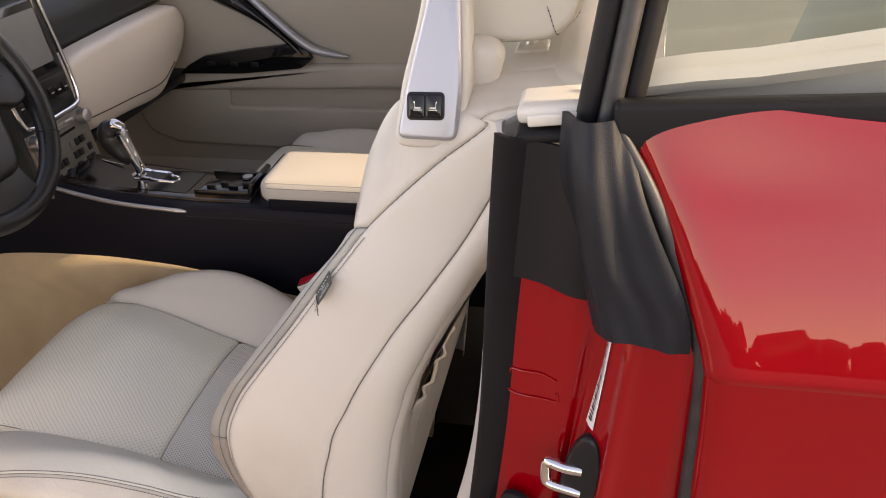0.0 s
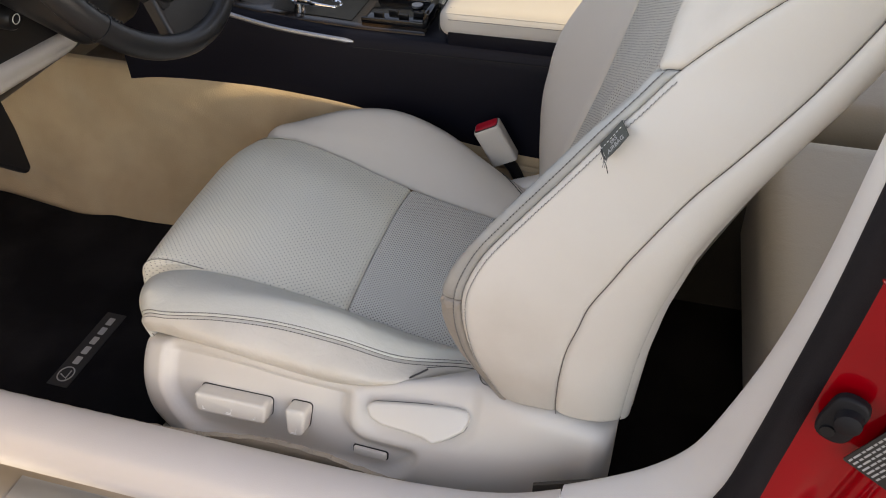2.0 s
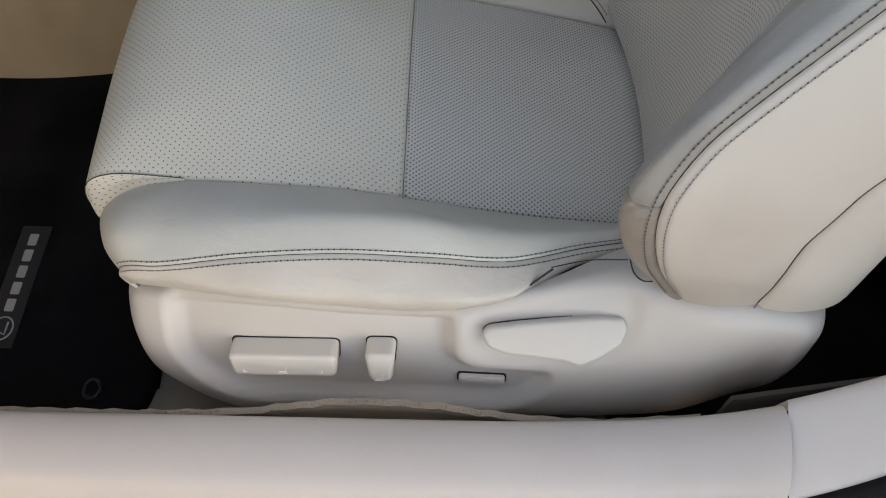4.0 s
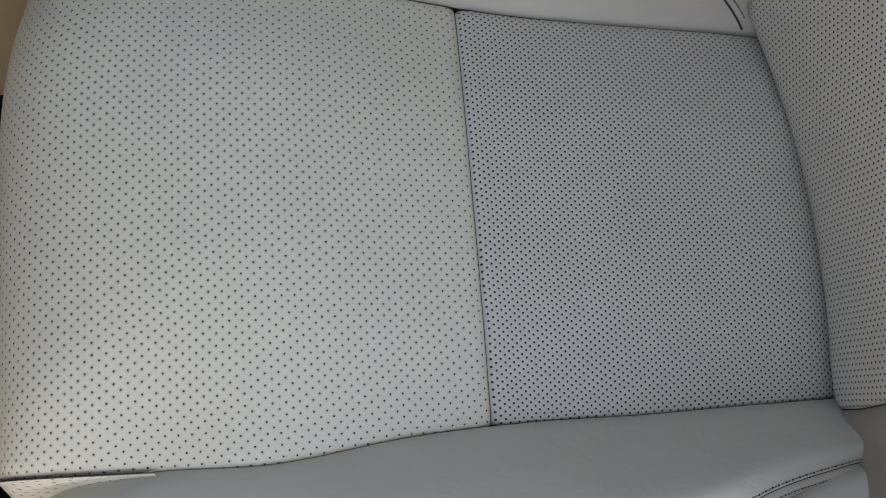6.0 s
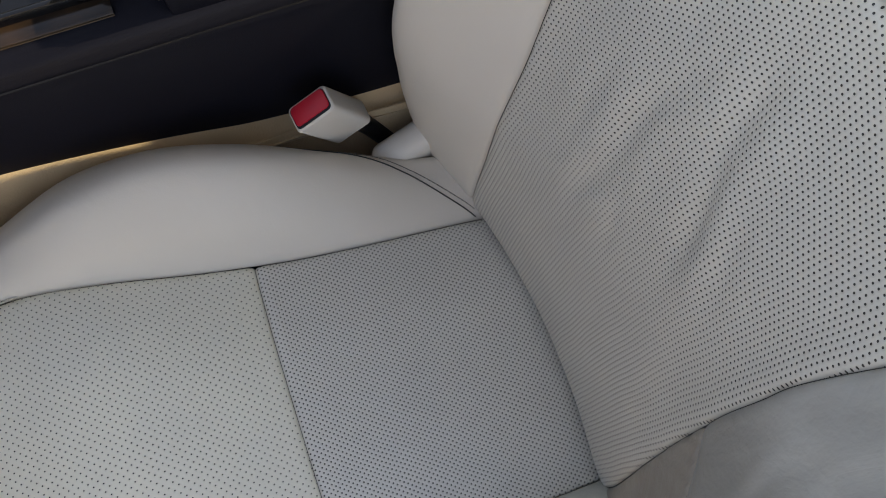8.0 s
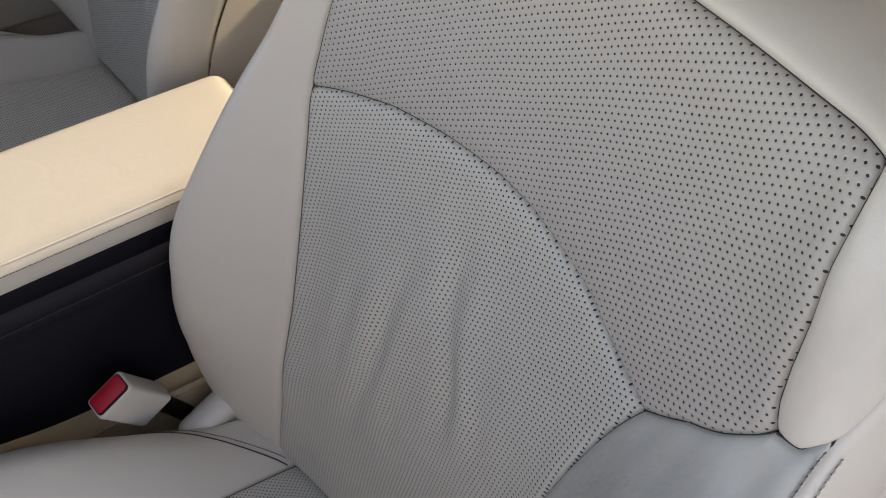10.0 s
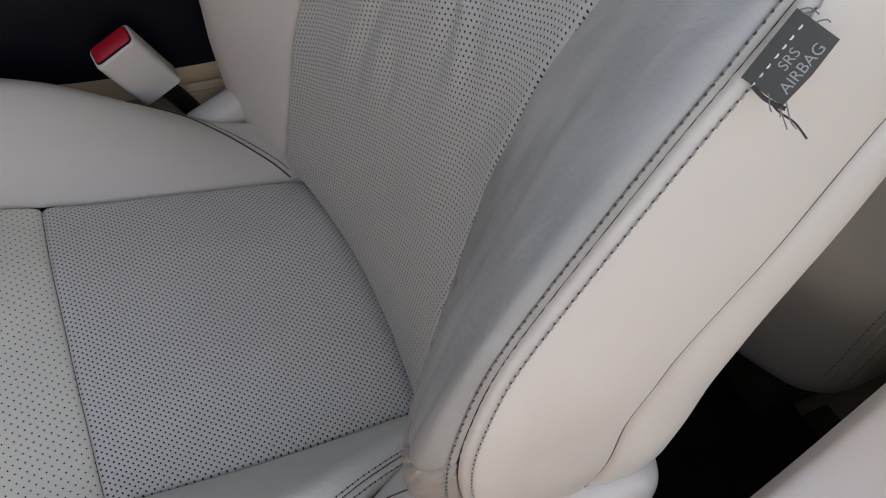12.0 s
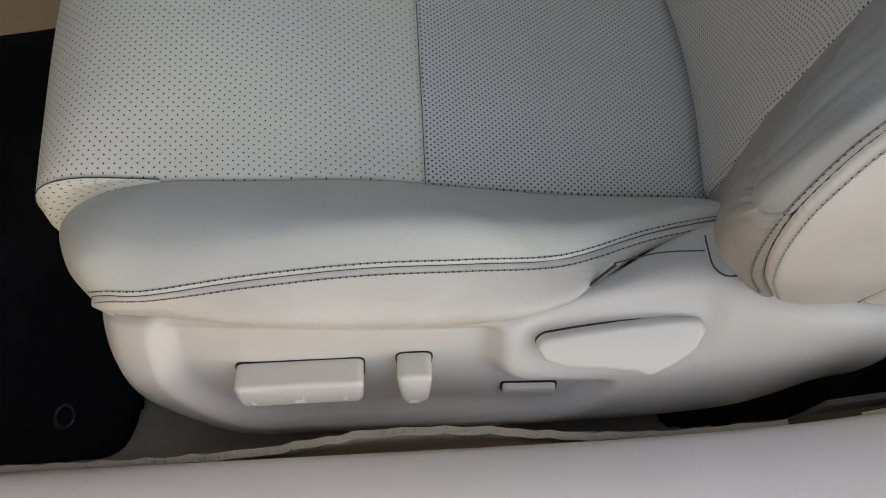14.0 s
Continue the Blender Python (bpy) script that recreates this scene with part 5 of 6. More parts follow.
def on_jamb(x, z):
    k = np.argmin((JQ[..., 0] - x) ** 2 + (JQ[..., 2] - z) ** 2)
    return JQ.reshape(-1, 3)[k]


loop = [on_jamb(0.546 + a, 0.704 + b + 0.10 * a) + np.array([-0.0002, -0.0006, 0])
        for a, b in ((0.021, 0.012), (0.008, 0.0135), (-0.008, 0.0135), (-0.017, 0.012), (-0.020, 0.004), (-0.020, -0.005), (-0.016, -0.0125), (-0.004, -0.0135), (0.010, -0.0135), (0.022, -0.011), (0.022, -0.002))]
part("stamped_ridge", tube(spline(loop, 60), 0.0011, 8), RED_PAINT, sheet_j)
cov = Net([[tuple(np.array(q) + np.array([-0.003, -0.004, 0])) for q in r[:4]] for r in [[tuple(jn.at(s, float(t))) for t in range(8)] for s in (8.45, 9.0, 9.5, 10.0)]])
structure(sheet(cov, 20, 40, "jamb_cover", RUBBER, None, "", 0.004, -1), "black plastic cover at the top of the jamb", "trim")

# striker, rubber stop, stickers
st = thing("door_striker", "chrome door striker loop on a black plate", "door striker", (0.59, -0.41, 0.63))
part("striker_plate", prism([(0.0165 * math.cos(k * math.pi / 14), 0.051 * math.sin(k * math.pi / 14)) for k in range(28)], axes(Vector((0.592, -0.406, 0.632)), Vector((1, -0.30, -0.12)), Vector((0.16, 0.0, 1))), 0.009, 0.004, 3), BLACK_PLASTIC, st)
part("striker_loop", tube(spline([(0.592, -0.412, 0.6455), (0.578, -0.411, 0.6465), (0.567, -0.408, 0.6475), (0.5625, -0.406, 0.6455), (0.5615, -0.406, 0.636), (0.5625, -0.407, 0.6265), (0.567, -0.409, 0.6240), (0.578, -0.411, 0.6225), (0.592, -0.413, 0.6210)], 50), 0.0048, 12), CHROME, st, "chrome loop")
sb = thing("rubber_stop", "black rubber door stop on the red jamb", "door stop", (0.53, -0.395, 0.57))
fr = axes(Vector((0.5335, -0.391, 0.567)), Vector((0.9, -0.25, -0.2)), Vector((0.30, 0, 1)))
part("stop_base", prism(rounded([(-0.0145, -0.025), (0.0145, -0.025), (0.0145, 0.025), (-0.0145, 0.025)], 0.0142, 6), fr, 0.008, 0.003, 3), RUBBER, sb)
part("stop_knob", tube([fr @ Vector((0.003, 0.006, 0.006)), fr @ Vector((0.003, 0.006, 0.016)), fr @ Vector((0.003, 0.006, 0.018))], [0.011, 0.010, 0.006], 18), RUBBER, sb)
part("stop_screw", tube([fr @ Vector((-0.004, -0.014, 0.006)), fr @ Vector((-0.004, -0.014, 0.0105))], 0.0055, 14), BLACK_PLASTIC, sb)
st1 = thing("barcode_sticker", "white printed sticker strip on the red jamb", "sticker", (0.595, -0.40, 0.75))
ss = np.linspace(0, 9, 400)
zs_ = jn.at(ss, np.full(400, 3.5))[:, 2]
s_at = [ss[np.argmin(np.abs(zs_ - z))] for z in (0.690, 0.72, 0.75, 0.78, 0.812)]
bars = Net([[tuple(jn.at(k, t) + np.array([-0.0016, -0.0010, 0])) for t in (3.95, 3.6, 3.2)] for k in s_at])
sheet(bars, 30, 6, "sticker_paper", LABEL_WHITE, st1, "", 0.0006, 1)
for k in range(30):
    s0, w = 0.22 + 3.5 * k / 30, 0.045 + 0.03 * (k % 3 == 0)
    q = [bars.at(s0 + a, b) + np.array([-0.0007, -0.0006, 0]) for a, b in ((0, 0.5), (0, 1.5), (w, 1.5), (w, 0.5))]
    part("printed_bar", mesh_of("printed_bar", q, [(0, 1, 2, 3)], smooth=False), LABEL_BLACK, st1)
st2 = thing("data_plate", "black data plate with white print on the red jamb", "sticker", (0.585, -0.41, 0.55))
f2 = axes(Vector((0.5823, -0.4090, 0.554)), Vector((0.33, -0.12, 0.94)), Vector((-0.90, 0.28, 0.33)))
part("plate_ground", prism(rounded([(-0.043, -0.024), (0.042, -0.024), (0.042, 0.026), (-0.043, 0.026)], 0.002), f2, 0.0012), LABEL_BLACK, st2)
rnd = random.Random(8)
for r in range(7):
    x0 = -0.040
    while x0 < 0.034:
        w = 0.003 + 0.006 * rnd.random()
        y0 = 0.021 - r * 0.0042
        part("printed_bar", mesh_of("printed_bar", [f2 @ Vector((a, b, 0.0015)) for a, b in ((x0, y0), (x0 + w, y0), (x0 + w, y0 + 0.0018), (x0, y0 + 0.0018))], [(0, 1, 2, 3)], smooth=False), GREY_PRINT, st2)
        x0 += w + 0.0016
part("white_field", prism([(-0.008, -0.020), (0.036, -0.020), (0.036, -0.010), (-0.008, -0.010)], f2 @ Matrix.Translation((0, 0, 0.0012)), 0.0004), LABEL_WHITE, st2)
for k in range(17):
    a = -0.006 + 0.0024 * k
    part("printed_bar", mesh_of("printed_bar", [f2 @ Vector((p, q, 0.0018)) for p, q in ((a, -0.020), (a + 0.0012, -0.020), (a + 0.0012, -0.013), (a, -0.013))], [(0, 1, 2, 3)], smooth=False), LABEL_BLACK, st2)

# soft flap hanging over the jamb
rows = [[(0.566, -0.366, 0.944), (0.580, -0.394, 0.946), (0.596, -0.392, 0.947), (0.604, -0.380, 0.945)],
        [(0.566, -0.378, 0.905), (0.582, -0.412, 0.905), (0.602, -0.412, 0.905), (0.620, -0.410, 0.900)],
        [(0.578, -0.386, 0.860), (0.592, -0.418, 0.855), (0.616, -0.421, 0.850), (0.650, -0.422, 0.838)],
        [(0.586, -0.398, 0.822), (0.602, -0.420, 0.820), (0.632, -0.424, 0.815), (0.660, -0.424, 0.808)],
        [(0.594, -0.404, 0.790), (0.611, -0.424, 0.791), (0.638, -0.426, 0.788), (0.662, -0.426, 0.786)]]
structure(strip("jamb_flap", rows, RUBBER_FLAP, 60, 50, thick=0.004, sign=-1,
                shape=lambda P, S, T: 0.0022 * np.sin(T * 3.6 + 0.6 * S) * np.clip(S / 2, 0, 1) + 0.0006 * np.sin(T * 9 - S)), "soft black rubber flap over the jamb", "trim")
EDGE = [(0.602, -0.392, 0.942), (0.625, -0.405, 0.903), (0.650, -0.413, 0.846), (0.668, -0.420, 0.798), (0.675, -0.424, 0.762), (0.677, -0.426, 0.676), (0.676, -0.428, 0.60), (0.668, -0.43, 0.50),
        (0.64, -0.43, 0.38)]
structure(part("panel_edge_seal", tube(spline(EDGE, 70), np.interp(np.arange(70), [0, 6, 22, 69], [0.003, 0.0045, 0.0080, 0.0088]), 12), RUBBER_DUSTY), "dusty black rubber seal along the panel edge", "seal")
# red quarter panel
rows = []
for z, dy in ((0.3, 0.02), (0.45, 0.0), (0.60, -0.006), (0.70, -0.011), (0.776, -0.0125), (0.781, -0.0150), (0.786, -0.0142), (0.80, -0.0095), (0.84, 0.0045), (0.88, 0.0190), (0.912, 0.0305), (0.945, 0.0425)):
    e = spline(EDGE, 90)
    k = int(np.argmin(np.abs(e[:, 2] - z)))
    x0, y0 = e[k][0] + 0.006, -0.428 + dy
    rows.append([(x0, y0 + 0.012, z), (x0 + 0.004, y0, z + 0.0)] + [(x0 + d, y0 - 0.05 * min(d, 0.6), z + (max(0.03 * d, (0.018 - 0.06 * d) * (z > 0.94)) if z > 0.7 else 0)) for d in (0.06, 0.2, 0.5, 1.0, 1.6)])
quarter = structure(strip("quarter_panel", rows, RED_PAINT, 90, 40, thick=0.006, sign=1), "glossy red rear quarter panel with a body crease", "body panel")
# belt moulding, window post and quarter glass
bf_ = pose(0, 0, 0, 0, -2.6, 0)
structure(part("belt_moulding", rbox((1.1, 0.016, 0.037), 0.004, 3, (1.148, -0.388, 0.9655), bf_), RUBBER), "black belt moulding along the quarter window", "moulding")
structure(part("belt_lip", rbox((1.1, 0.02, 0.008), 0.003, 2, (1.150, -0.380, 0.978), bf_), BLACK_PLASTIC), "black inner window lip", "moulding")
for dx, dy, r, m in ((0.0, 0.0, 0.0085, RUBBER), (0.0145, -0.006, 0.0075, RUBBER_DUSTY), (0.029, 0.002, 0.0085, RUBBER)):
    structure(part("window_post", tube([(0.578 + dx, -0.362 + dy, 0.925), (0.592 + dx, -0.352 + dy, 1.02), (0.63 + dx, -0.30 + dy, 1.27)], r, 12), m), "black rubber edged window post", "window post")
gl = structure(part("quarter_glass", rbox((0.62, 0.004, 0.32), 0.001, 1, (0.935, -0.345, 1.12), pose(0, 0, 0, 14, -3, 0)), GLASS), "clear rear quarter window glass", "window")
gl.visible_shadow = False
bg = thing("belt_anchor_cover", "cream plastic cover at the pillar shoulder", "trim cover", (0.55, -0.33, 0.93))
part("cover_top", rbox((0.050, 0.05, 0.013), 0.005, 4, (0.554, -0.334, 0.938), pose(0, 0, 0, 0, -6, 0)), PLASTIC, bg)
part("cover_inset", rbox((0.038, 0.008, 0.009), 0.002, 3, (0.556, -0.3595, 0.9355), pose(0, 0, 0, 0, -6, 0)), PLASTIC_SWITCH, bg)
part("cover_lip", rbox((0.050, 0.05, 0.008), 0.003, 3, (0.554, -0.345, 0.924), pose(0, 0, 0, 0, -4, 0)), RUBBER, bg, "black rubber lip")
# inner rear side, rear seat, unseen roof and the walls that close the cabin
rows = [[(x, -0.322 - 0.03 * k, z) for k, z in ((0, 0.10), (0, 0.45), (0, 0.75), (0, min(1.03, 0.944 + 0.17 * (x - 0.6)) - 0.05 * (x < 0.58)), (0.5, min(1.045, 0.958 + 0.17 * (x - 0.6)) - 0.06 * (x < 0.58)), (0.9, min(1.04, 0.950 + 0.17 * (x - 0.6)) - 0.06 * (x < 0.58)))] for x in (0.53, 0.57, 0.595, 0.7, 0.8, 0.9, 1.2, 1.5)]
structure(strip("rear_side_trim", rows, DOOR_TRIM_GREY, 20, 24, thick=0.01, sign=-1), "pale vinyl rear side trim", "trim")
structure(part("rear_parcel", rbox((0.5, 1.3, 0.04), 0.01, 2, (1.45, 0.38, 0.955)), SILVER_GREY), "grey rear shelf", "shelf")
rs = thing("rear_seat", "cream leather rear seat with a stitched cushion edge", "car seat", (0.8, 0.38, 0.3))


def swept(y):
    """How far the cushion's front edge runs back towards the door."""
    return 0.065 * (max(0.0, -0.1 - y) / 0.165) ** 1.5


cushion = soft_box((0.48, 0.635, 0.175), 0.040, (0.768, 0.043, 0.2975), 0.0)
for v in cushion.verts:
    v.co.x += swept(v.co.y) * max(0.0, 1 - (v.co.x - 0.528) / 0.48)
rcs = part("rear_cushion", cushion, LEATHER_REAR_SHADED, rs)
side_seam = spline([(0.600, -0.2630, 0.262), (0.5965, -0.2655, 0.285), (0.5965, -0.2655, 0.330), (0.602, -0.2640, 0.360), (0.617, -0.2620, 0.378), (0.67, -0.2610, 0.3835), (0.90, -0.2610, 0.3835)], 90)
seam_n = np.array([(-0.6, -0.7, 0.3)] * 90)
part("cushion_cord", tube(side_seam, 0.0014, 6), LEATHER_REAR_SHADED, rcs)
for off in (-0.011, 0.009):
    stitches("stitching", side_seam, seam_n, THREAD, rcs, pitch=0.007, long=0.004, side=off)
top_seam = [(x, y, 0.345 + math.sqrt(max(0, 0.040 ** 2 - max(0, 0.568 + swept(y) - x) ** 2)) + 0.0006)
            for x, y in spline([(0.546, -0.166, 0), (0.547, -0.150, 0), (0.550, -0.128, 0), (0.560, -0.095, 0), (0.584, -0.052, 0), (0.62, -0.01, 0), (0.70, 0.04, 0)], 90)[:, :2]]
part("cushion_cord", tube(top_seam, 0.0012, 6), LEATHER_REAR_SHADED, rcs)
stitches("stitching", top_seam, np.array([(-0.1, -0.1, 0.98)] * 90), THREAD_LIGHT, rcs, pitch=0.007, long=0.0045, side=0.006)
part("seat_riser", rbox((0.40, 0.58, 0.122), 0.01, 2, (0.810, 0.055, 0.158)), CARPET_SHADED, rs, "carpeted riser with its shade painted in")
part("rear_cushion", rbox((0.40, 0.56, 0.22), 0.05, 4, (0.80, 0.70, 0.28)), LEATHER_REAR_SHADED, rs)
# Backrest made wide to keep sun off the front seat's rear.
part("rear_backrest", rbox((0.12, 1.38, 0.58), 0.04, 4, (1.08, 0.375, 0.61), pose(0, 0, 0, 0, 16, 0)), LEATHER_REAR_SHADED, rs)
# Roof out of view, added and sized to shade the cabin.
roof_rows = [[(x, 0.40 + 0.66 * k, zc - 0.05 * k * k) for k in (-1, -0.9, -0.5, 0, 0.5, 0.9, 1)] for x, zc in ((-0.16, 1.25), (-0.1, 1.27), (0.15, 1.31), (0.35, 1.315), (0.7, 1.28), (1.08, 1.13))]
structure(strip("ceiling", roof_rows, HEADLINER, 24, 30, thick=0.03, sign=1), "unseen hardtop added to shade the cabin, with a pale headliner", "ceiling")
structure(strip("roof", [[(x, y, z + 0.036) for x, y, z in r] for r in roof_rows], RED_PAINT, 24, 30, thick=0.004, sign=1), "red painted skin of the unseen hardtop", "roof")
# Pillars out of view, added to block sun behind the driver's seat.
for y in (-0.36, 0.92):
    structure(part("sun_block_pillar", prism(rounded([(1.13, 0.93), (1.60, 0.93), (1.34, 1.12), (1.10, 1.12)], 0.02), axes(Vector((0, y + 0.20, 0)), Vector((1, 0, 0)), Vector((0, 0, 1))), 0.20, 0.01), DOOR_TRIM_LIGHT), "broad unseen roof pillar with pale trim, added to block the sun", "pillar")
structure(part("wall_front", rbox((0.04, 1.6, 1.0), 0.01, 1, (-1.2, 0.38, 0.45)), CARPET_FLOOR), "carpeted bulkhead in front of the footwell", "wall")
structure(part("wall_rear", rbox((0.04, 1.5, 0.95), 0.01, 1, (1.72, 0.38, 0.45)), CARPET_FLOOR), "carpeted wall behind the rear seat", "wall")
rm = thing("floor_mat", "black rear floor mat behind the driver's seat", "floor mat", (0.5, 0.0, 0.1))
part("mat_body", prism(rounded([(0.22, -0.325), (0.66, -0.325), (0.66, 0.27), (0.22, 0.27)], 0.03), Matrix.Translation((0, 0, 0.1005)), 0.014, 0.004), MAT_BLACK, rm)


# ---- footwell ----
mat_poly = [(-1.02, 0.19), (-0.92, 0.205), (-0.70, 0.172), (-0.52, 0.215), (-0.30, 0.215), (-0.285, -0.28), (-0.300, -0.315), (-0.45, -0.327), (-1.02, -0.33)]
fm = thing("floor_mat", "black pile floor mat with a woven label", "floor mat", (-0.6, -0.05, 0.10))
mat_m = part("mat_body", prism(rounded(mat_poly, 0.03), Matrix.Translation((0, 0, 0.099)), 0.022, 0.006, 3), MAT_BLACK, fm)
lab_f = axes(Vector((-0.474, -0.147, 0.1215)), Vector((0.02, 1, 0.0)), Vector((-1, 0, 0.0)))
lab = part("woven_label", prism([(-0.082, -0.0185), (0.082, -0.0185), (0.082, 0.0185), (-0.082, 0.0185)], lab_f, 0.0012), MAT_LABEL, fm, "dark woven label with grey shapes")
ring = [(lab_f @ Vector((-0.058 + 0.0145 * math.cos(a), 0.0125 * math.sin(a), 0.0016))) for a in np.linspace(0, 2 * math.pi, 33)]
part("label_ring", tube(ring, 0.0011, 6, False), GREY_PRINT, lab)
part("label_stroke", tube([lab_f @ Vector(p) for p in ((-0.060, 0.008, 0.0016), (-0.066, -0.005, 0.0016), (-0.050, -0.005, 0.0016))], 0.0012, 6), GREY_PRINT, lab)
for k in range(5):
    x0 = -0.036 + k * 0.0225
    part("label_bar", prism(rounded([(x0, -0.0055), (x0 + 0.0165, -0.0055), (x0 + 0.0165, 0.0055), (x0, 0.0055)], 0.002), lab_f @ Matrix.Translation((0, 0, 0.0012)), 0.0004), GREY_PRINT, lab)
hole = [Vector((-0.352 + 0.009 * math.cos(a), -0.276 + 0.011 * math.sin(a), 0.122)) for a in np.linspace(0, 2 * math.pi, 25)]
part("mat_eyelet", tube(hole, 0.0022, 8, False), BLACK_PLASTIC, fm, "black plastic eyelet")
# carpet of the tunnel
TOPZ = [(-1.2, 0.405), (-0.69, 0.391), (-0.48, 0.388), (-0.30, 0.383), (-0.15, 0.370), (-0.05, 0.350), (0.05, 0.322), (0.16, 0.310), (0.45, 0.30)]
rows = []
for x in np.linspace(-1.18, 0.33, 22):
    zt_ = table(TOPZ, x)[0]
    w = 0.006 * math.sin(x * 9.0) + 0.004 * math.sin(x * 23)
    foot = 0.205 + 0.025 * math.sin((x + 0.35) * 7.0)
    rows.append([(x, 0.300, zt_ + 0.012), (x, 0.288, zt_ + 0.008), (x, 0.276, zt_ - 0.012), (x, 0.262 + w, 0.30 + w), (x, 0.242 + w, 0.20), (x, foot + 0.012, 0.135), (x, foot - 0.012, 0.108)])
structure(strip("tunnel_carpet", rows, CARPET, 110, 60, thick=0.008, sign=-1,
                shape=lambda P, S, T: 0.0016 * np.sin(P[..., 0] * 61 + 3 * np.sin(P[..., 2] * 40)) * np.sin(P[..., 2] * 52) * np.clip(T - 1.6, 0, 1)), "tan pile carpet on the transmission tunnel", "carpet")
rows = [[(x, 0.300, 0.34), (x, 0.285, 0.33), (x, 0.262, 0.28), (x, 0.245, 0.18), (x, 0.22, 0.12), (x, 0.19, 0.106)] for x in (0.33, 0.45, 0.60, 0.80)]
structure(strip("rear_tunnel_carpet", rows, CARPET_SHADED, 24, 30, thick=0.008, sign=-1), "carpet on the tunnel behind the seats, coloured dark for shade", "carpet")
pd = thing("brake_pedal", "black rubber pedal above the mat", "pedal", (-0.66, 0.0, 0.4))
part("pedal_pad", prism(rounded([(0.036, 0.470), (0.043, 0.400), (0.042, 0.326), (0.029, 0.322), (-0.053, 0.404), (-0.105, 0.454), (-0.07, 0.50)], 0.012), axes(Vector((-0.652, 0, 0)), Vector((0, 1, 0)), Vector((0, 0, 1))), 0.012, 0.004), RUBBER, pd)
part("pedal_arm", tube(spline([(-0.648, -0.01, 0.43), (-0.75, 0.0, 0.47), (-0.95, 0.02, 0.58), (-1.185, 0.02, 0.62)], 14), 0.011, 10), BLACK_PLASTIC, pd)

# ---- centre console ----
cn = thing("centre_console", "dark centre console with a burl wood top", "console", (0, 0.38, 0.4))
rows = []
for x, dz, yi in ((0.52, -0.012, 0.0), (0.34, -0.010, 0.0), (0.0, -0.006, 0.0), (-0.14, -0.006, 0.0), (-0.28, 0.004, 0.0), (-0.40, 0.020, -0.002), (-0.50, 0.065, -0.006), (-0.58, 0.12, -0.01)):
    rows.append([(x, y + (yi if y < 0.38 else -yi), z + dz * k) for y, z, k in ((0.292, 0.24, 0), (0.291, 0.39, 0.3), (0.295, 0.46, 0.8), (0.301, 0.492, 1), (0.311, 0.504, 1), (0.345, 0.507, 1),
                                                                                (0.40, 0.507, 1), (0.445, 0.505, 1), (0.462, 0.494, 1), (0.470, 0.46, 0.8), (0.472, 0.24, 0))])
cnet = Net(rows)
sheet(cnet, 80, 60, "console_body", DARK_PLASTIC, cn, "", 0.004, 1)
part("console_joint", tube(spline([(0.30, 0.2925, 0.4855), (0.0, 0.2935, 0.484), (-0.14, 0.294, 0.483)], 20), 0.0008, 5), BLACK_PLASTIC, cn)
wt = Net([[(x, y, table([(-0.42, 0.532), (-0.30, 0.512), (-0.14, 0.504), (-0.02, 0.504)], x)[0] + 0.004 - 0.004 * (abs(y - 0.38) > 0.06)) for y in (0.318, 0.325, 0.38, 0.435, 0.442)] for x in (-0.415, -0.36, -0.28, -0.20, -0.12, -0.022)])
sheet(wt, 40, 20, "wood_top", WOOD, cn, "glossy dark burl wood trim", 0.004, 1)
part("silver_edge", tube(spline([(-0.42, 0.300, 0.530), (-0.34, 0.2985, 0.512), (-0.26, 0.297, 0.500), (-0.14, 0.297, 0.491)], 30), [0.002] + [0.0042] * 28 + [0.002], 8), SILVER, cn, "satin silver edge strip")
gp = Net([[(x, y, table([(-0.42, 0.532), (-0.30, 0.512), (-0.14, 0.504)], x)[0] + 0.0055) for y in (0.336, 0.38, 0.424)] for x in (-0.40, -0.30, -0.20, -0.155)])
gate = sheet(gp, 20, 12, "shifter_panel", GLOSS_BLACK, cn, "gloss black shifter panel", 0.003, 1)
part("gate_slot", prism(rounded([(-0.05, -0.012), (0.045, -0.012), (0.05, 0.004), (0.01, 0.014), (-0.05, 0.012)], 0.008), Matrix.Translation((-0.240, 0.395, 0.5125)) @ pose(0, 0, 0, 0, 5, 0), 0.002), BLACK_PLASTIC, cn)
gr = [(-0.05, -0.014), (-0.01, -0.014), (0.0, -0.018), (0.048, -0.018), (0.054, -0.006), (0.046, 0.004), (0.03, 0.005), (0.02, 0.016), (-0.05, 0.014)]
gp_pts = [pose(-0.240, 0.395, 0.515, 0, 5, 0) @ Vector((a * 0.88, b * 1.1, 0)) for a, b in rounded(gr, 0.008)]
part("chrome_gate", tube(gp_pts + gp_pts[:1], 0.0030, 8, False), CHROME, cn, "chrome shift gate surround")
for k, (x0, x1) in enumerate(((-0.375, -0.325), (-0.30, -0.262))):
    part("chrome_mark", tube([(x0, 0.425, 0.530 - 0.01 * k), (x1, 0.418, 0.524 - 0.01 * k)], 0.0015, 6), CHROME, cn)
# cup holder
cup = part("cup_holder", prism(rounded([(-0.055, -0.043), (0.055, -0.043), (0.055, 0.043), (-0.055, 0.043)], 0.008), Matrix.Translation((-0.083, 0.382, 0.505)), 0.0045, 0.001), GLOSS_BLACK, cn, "black cup holder")
for y, w, l in ((0.338, 0.006, 0.11), (0.426, 0.006, 0.11)):
    part("cup_rim", rbox((l, w, 0.012), 0.002, 2, (-0.083, y, 0.512)), GLOSS_BLACK, cn)
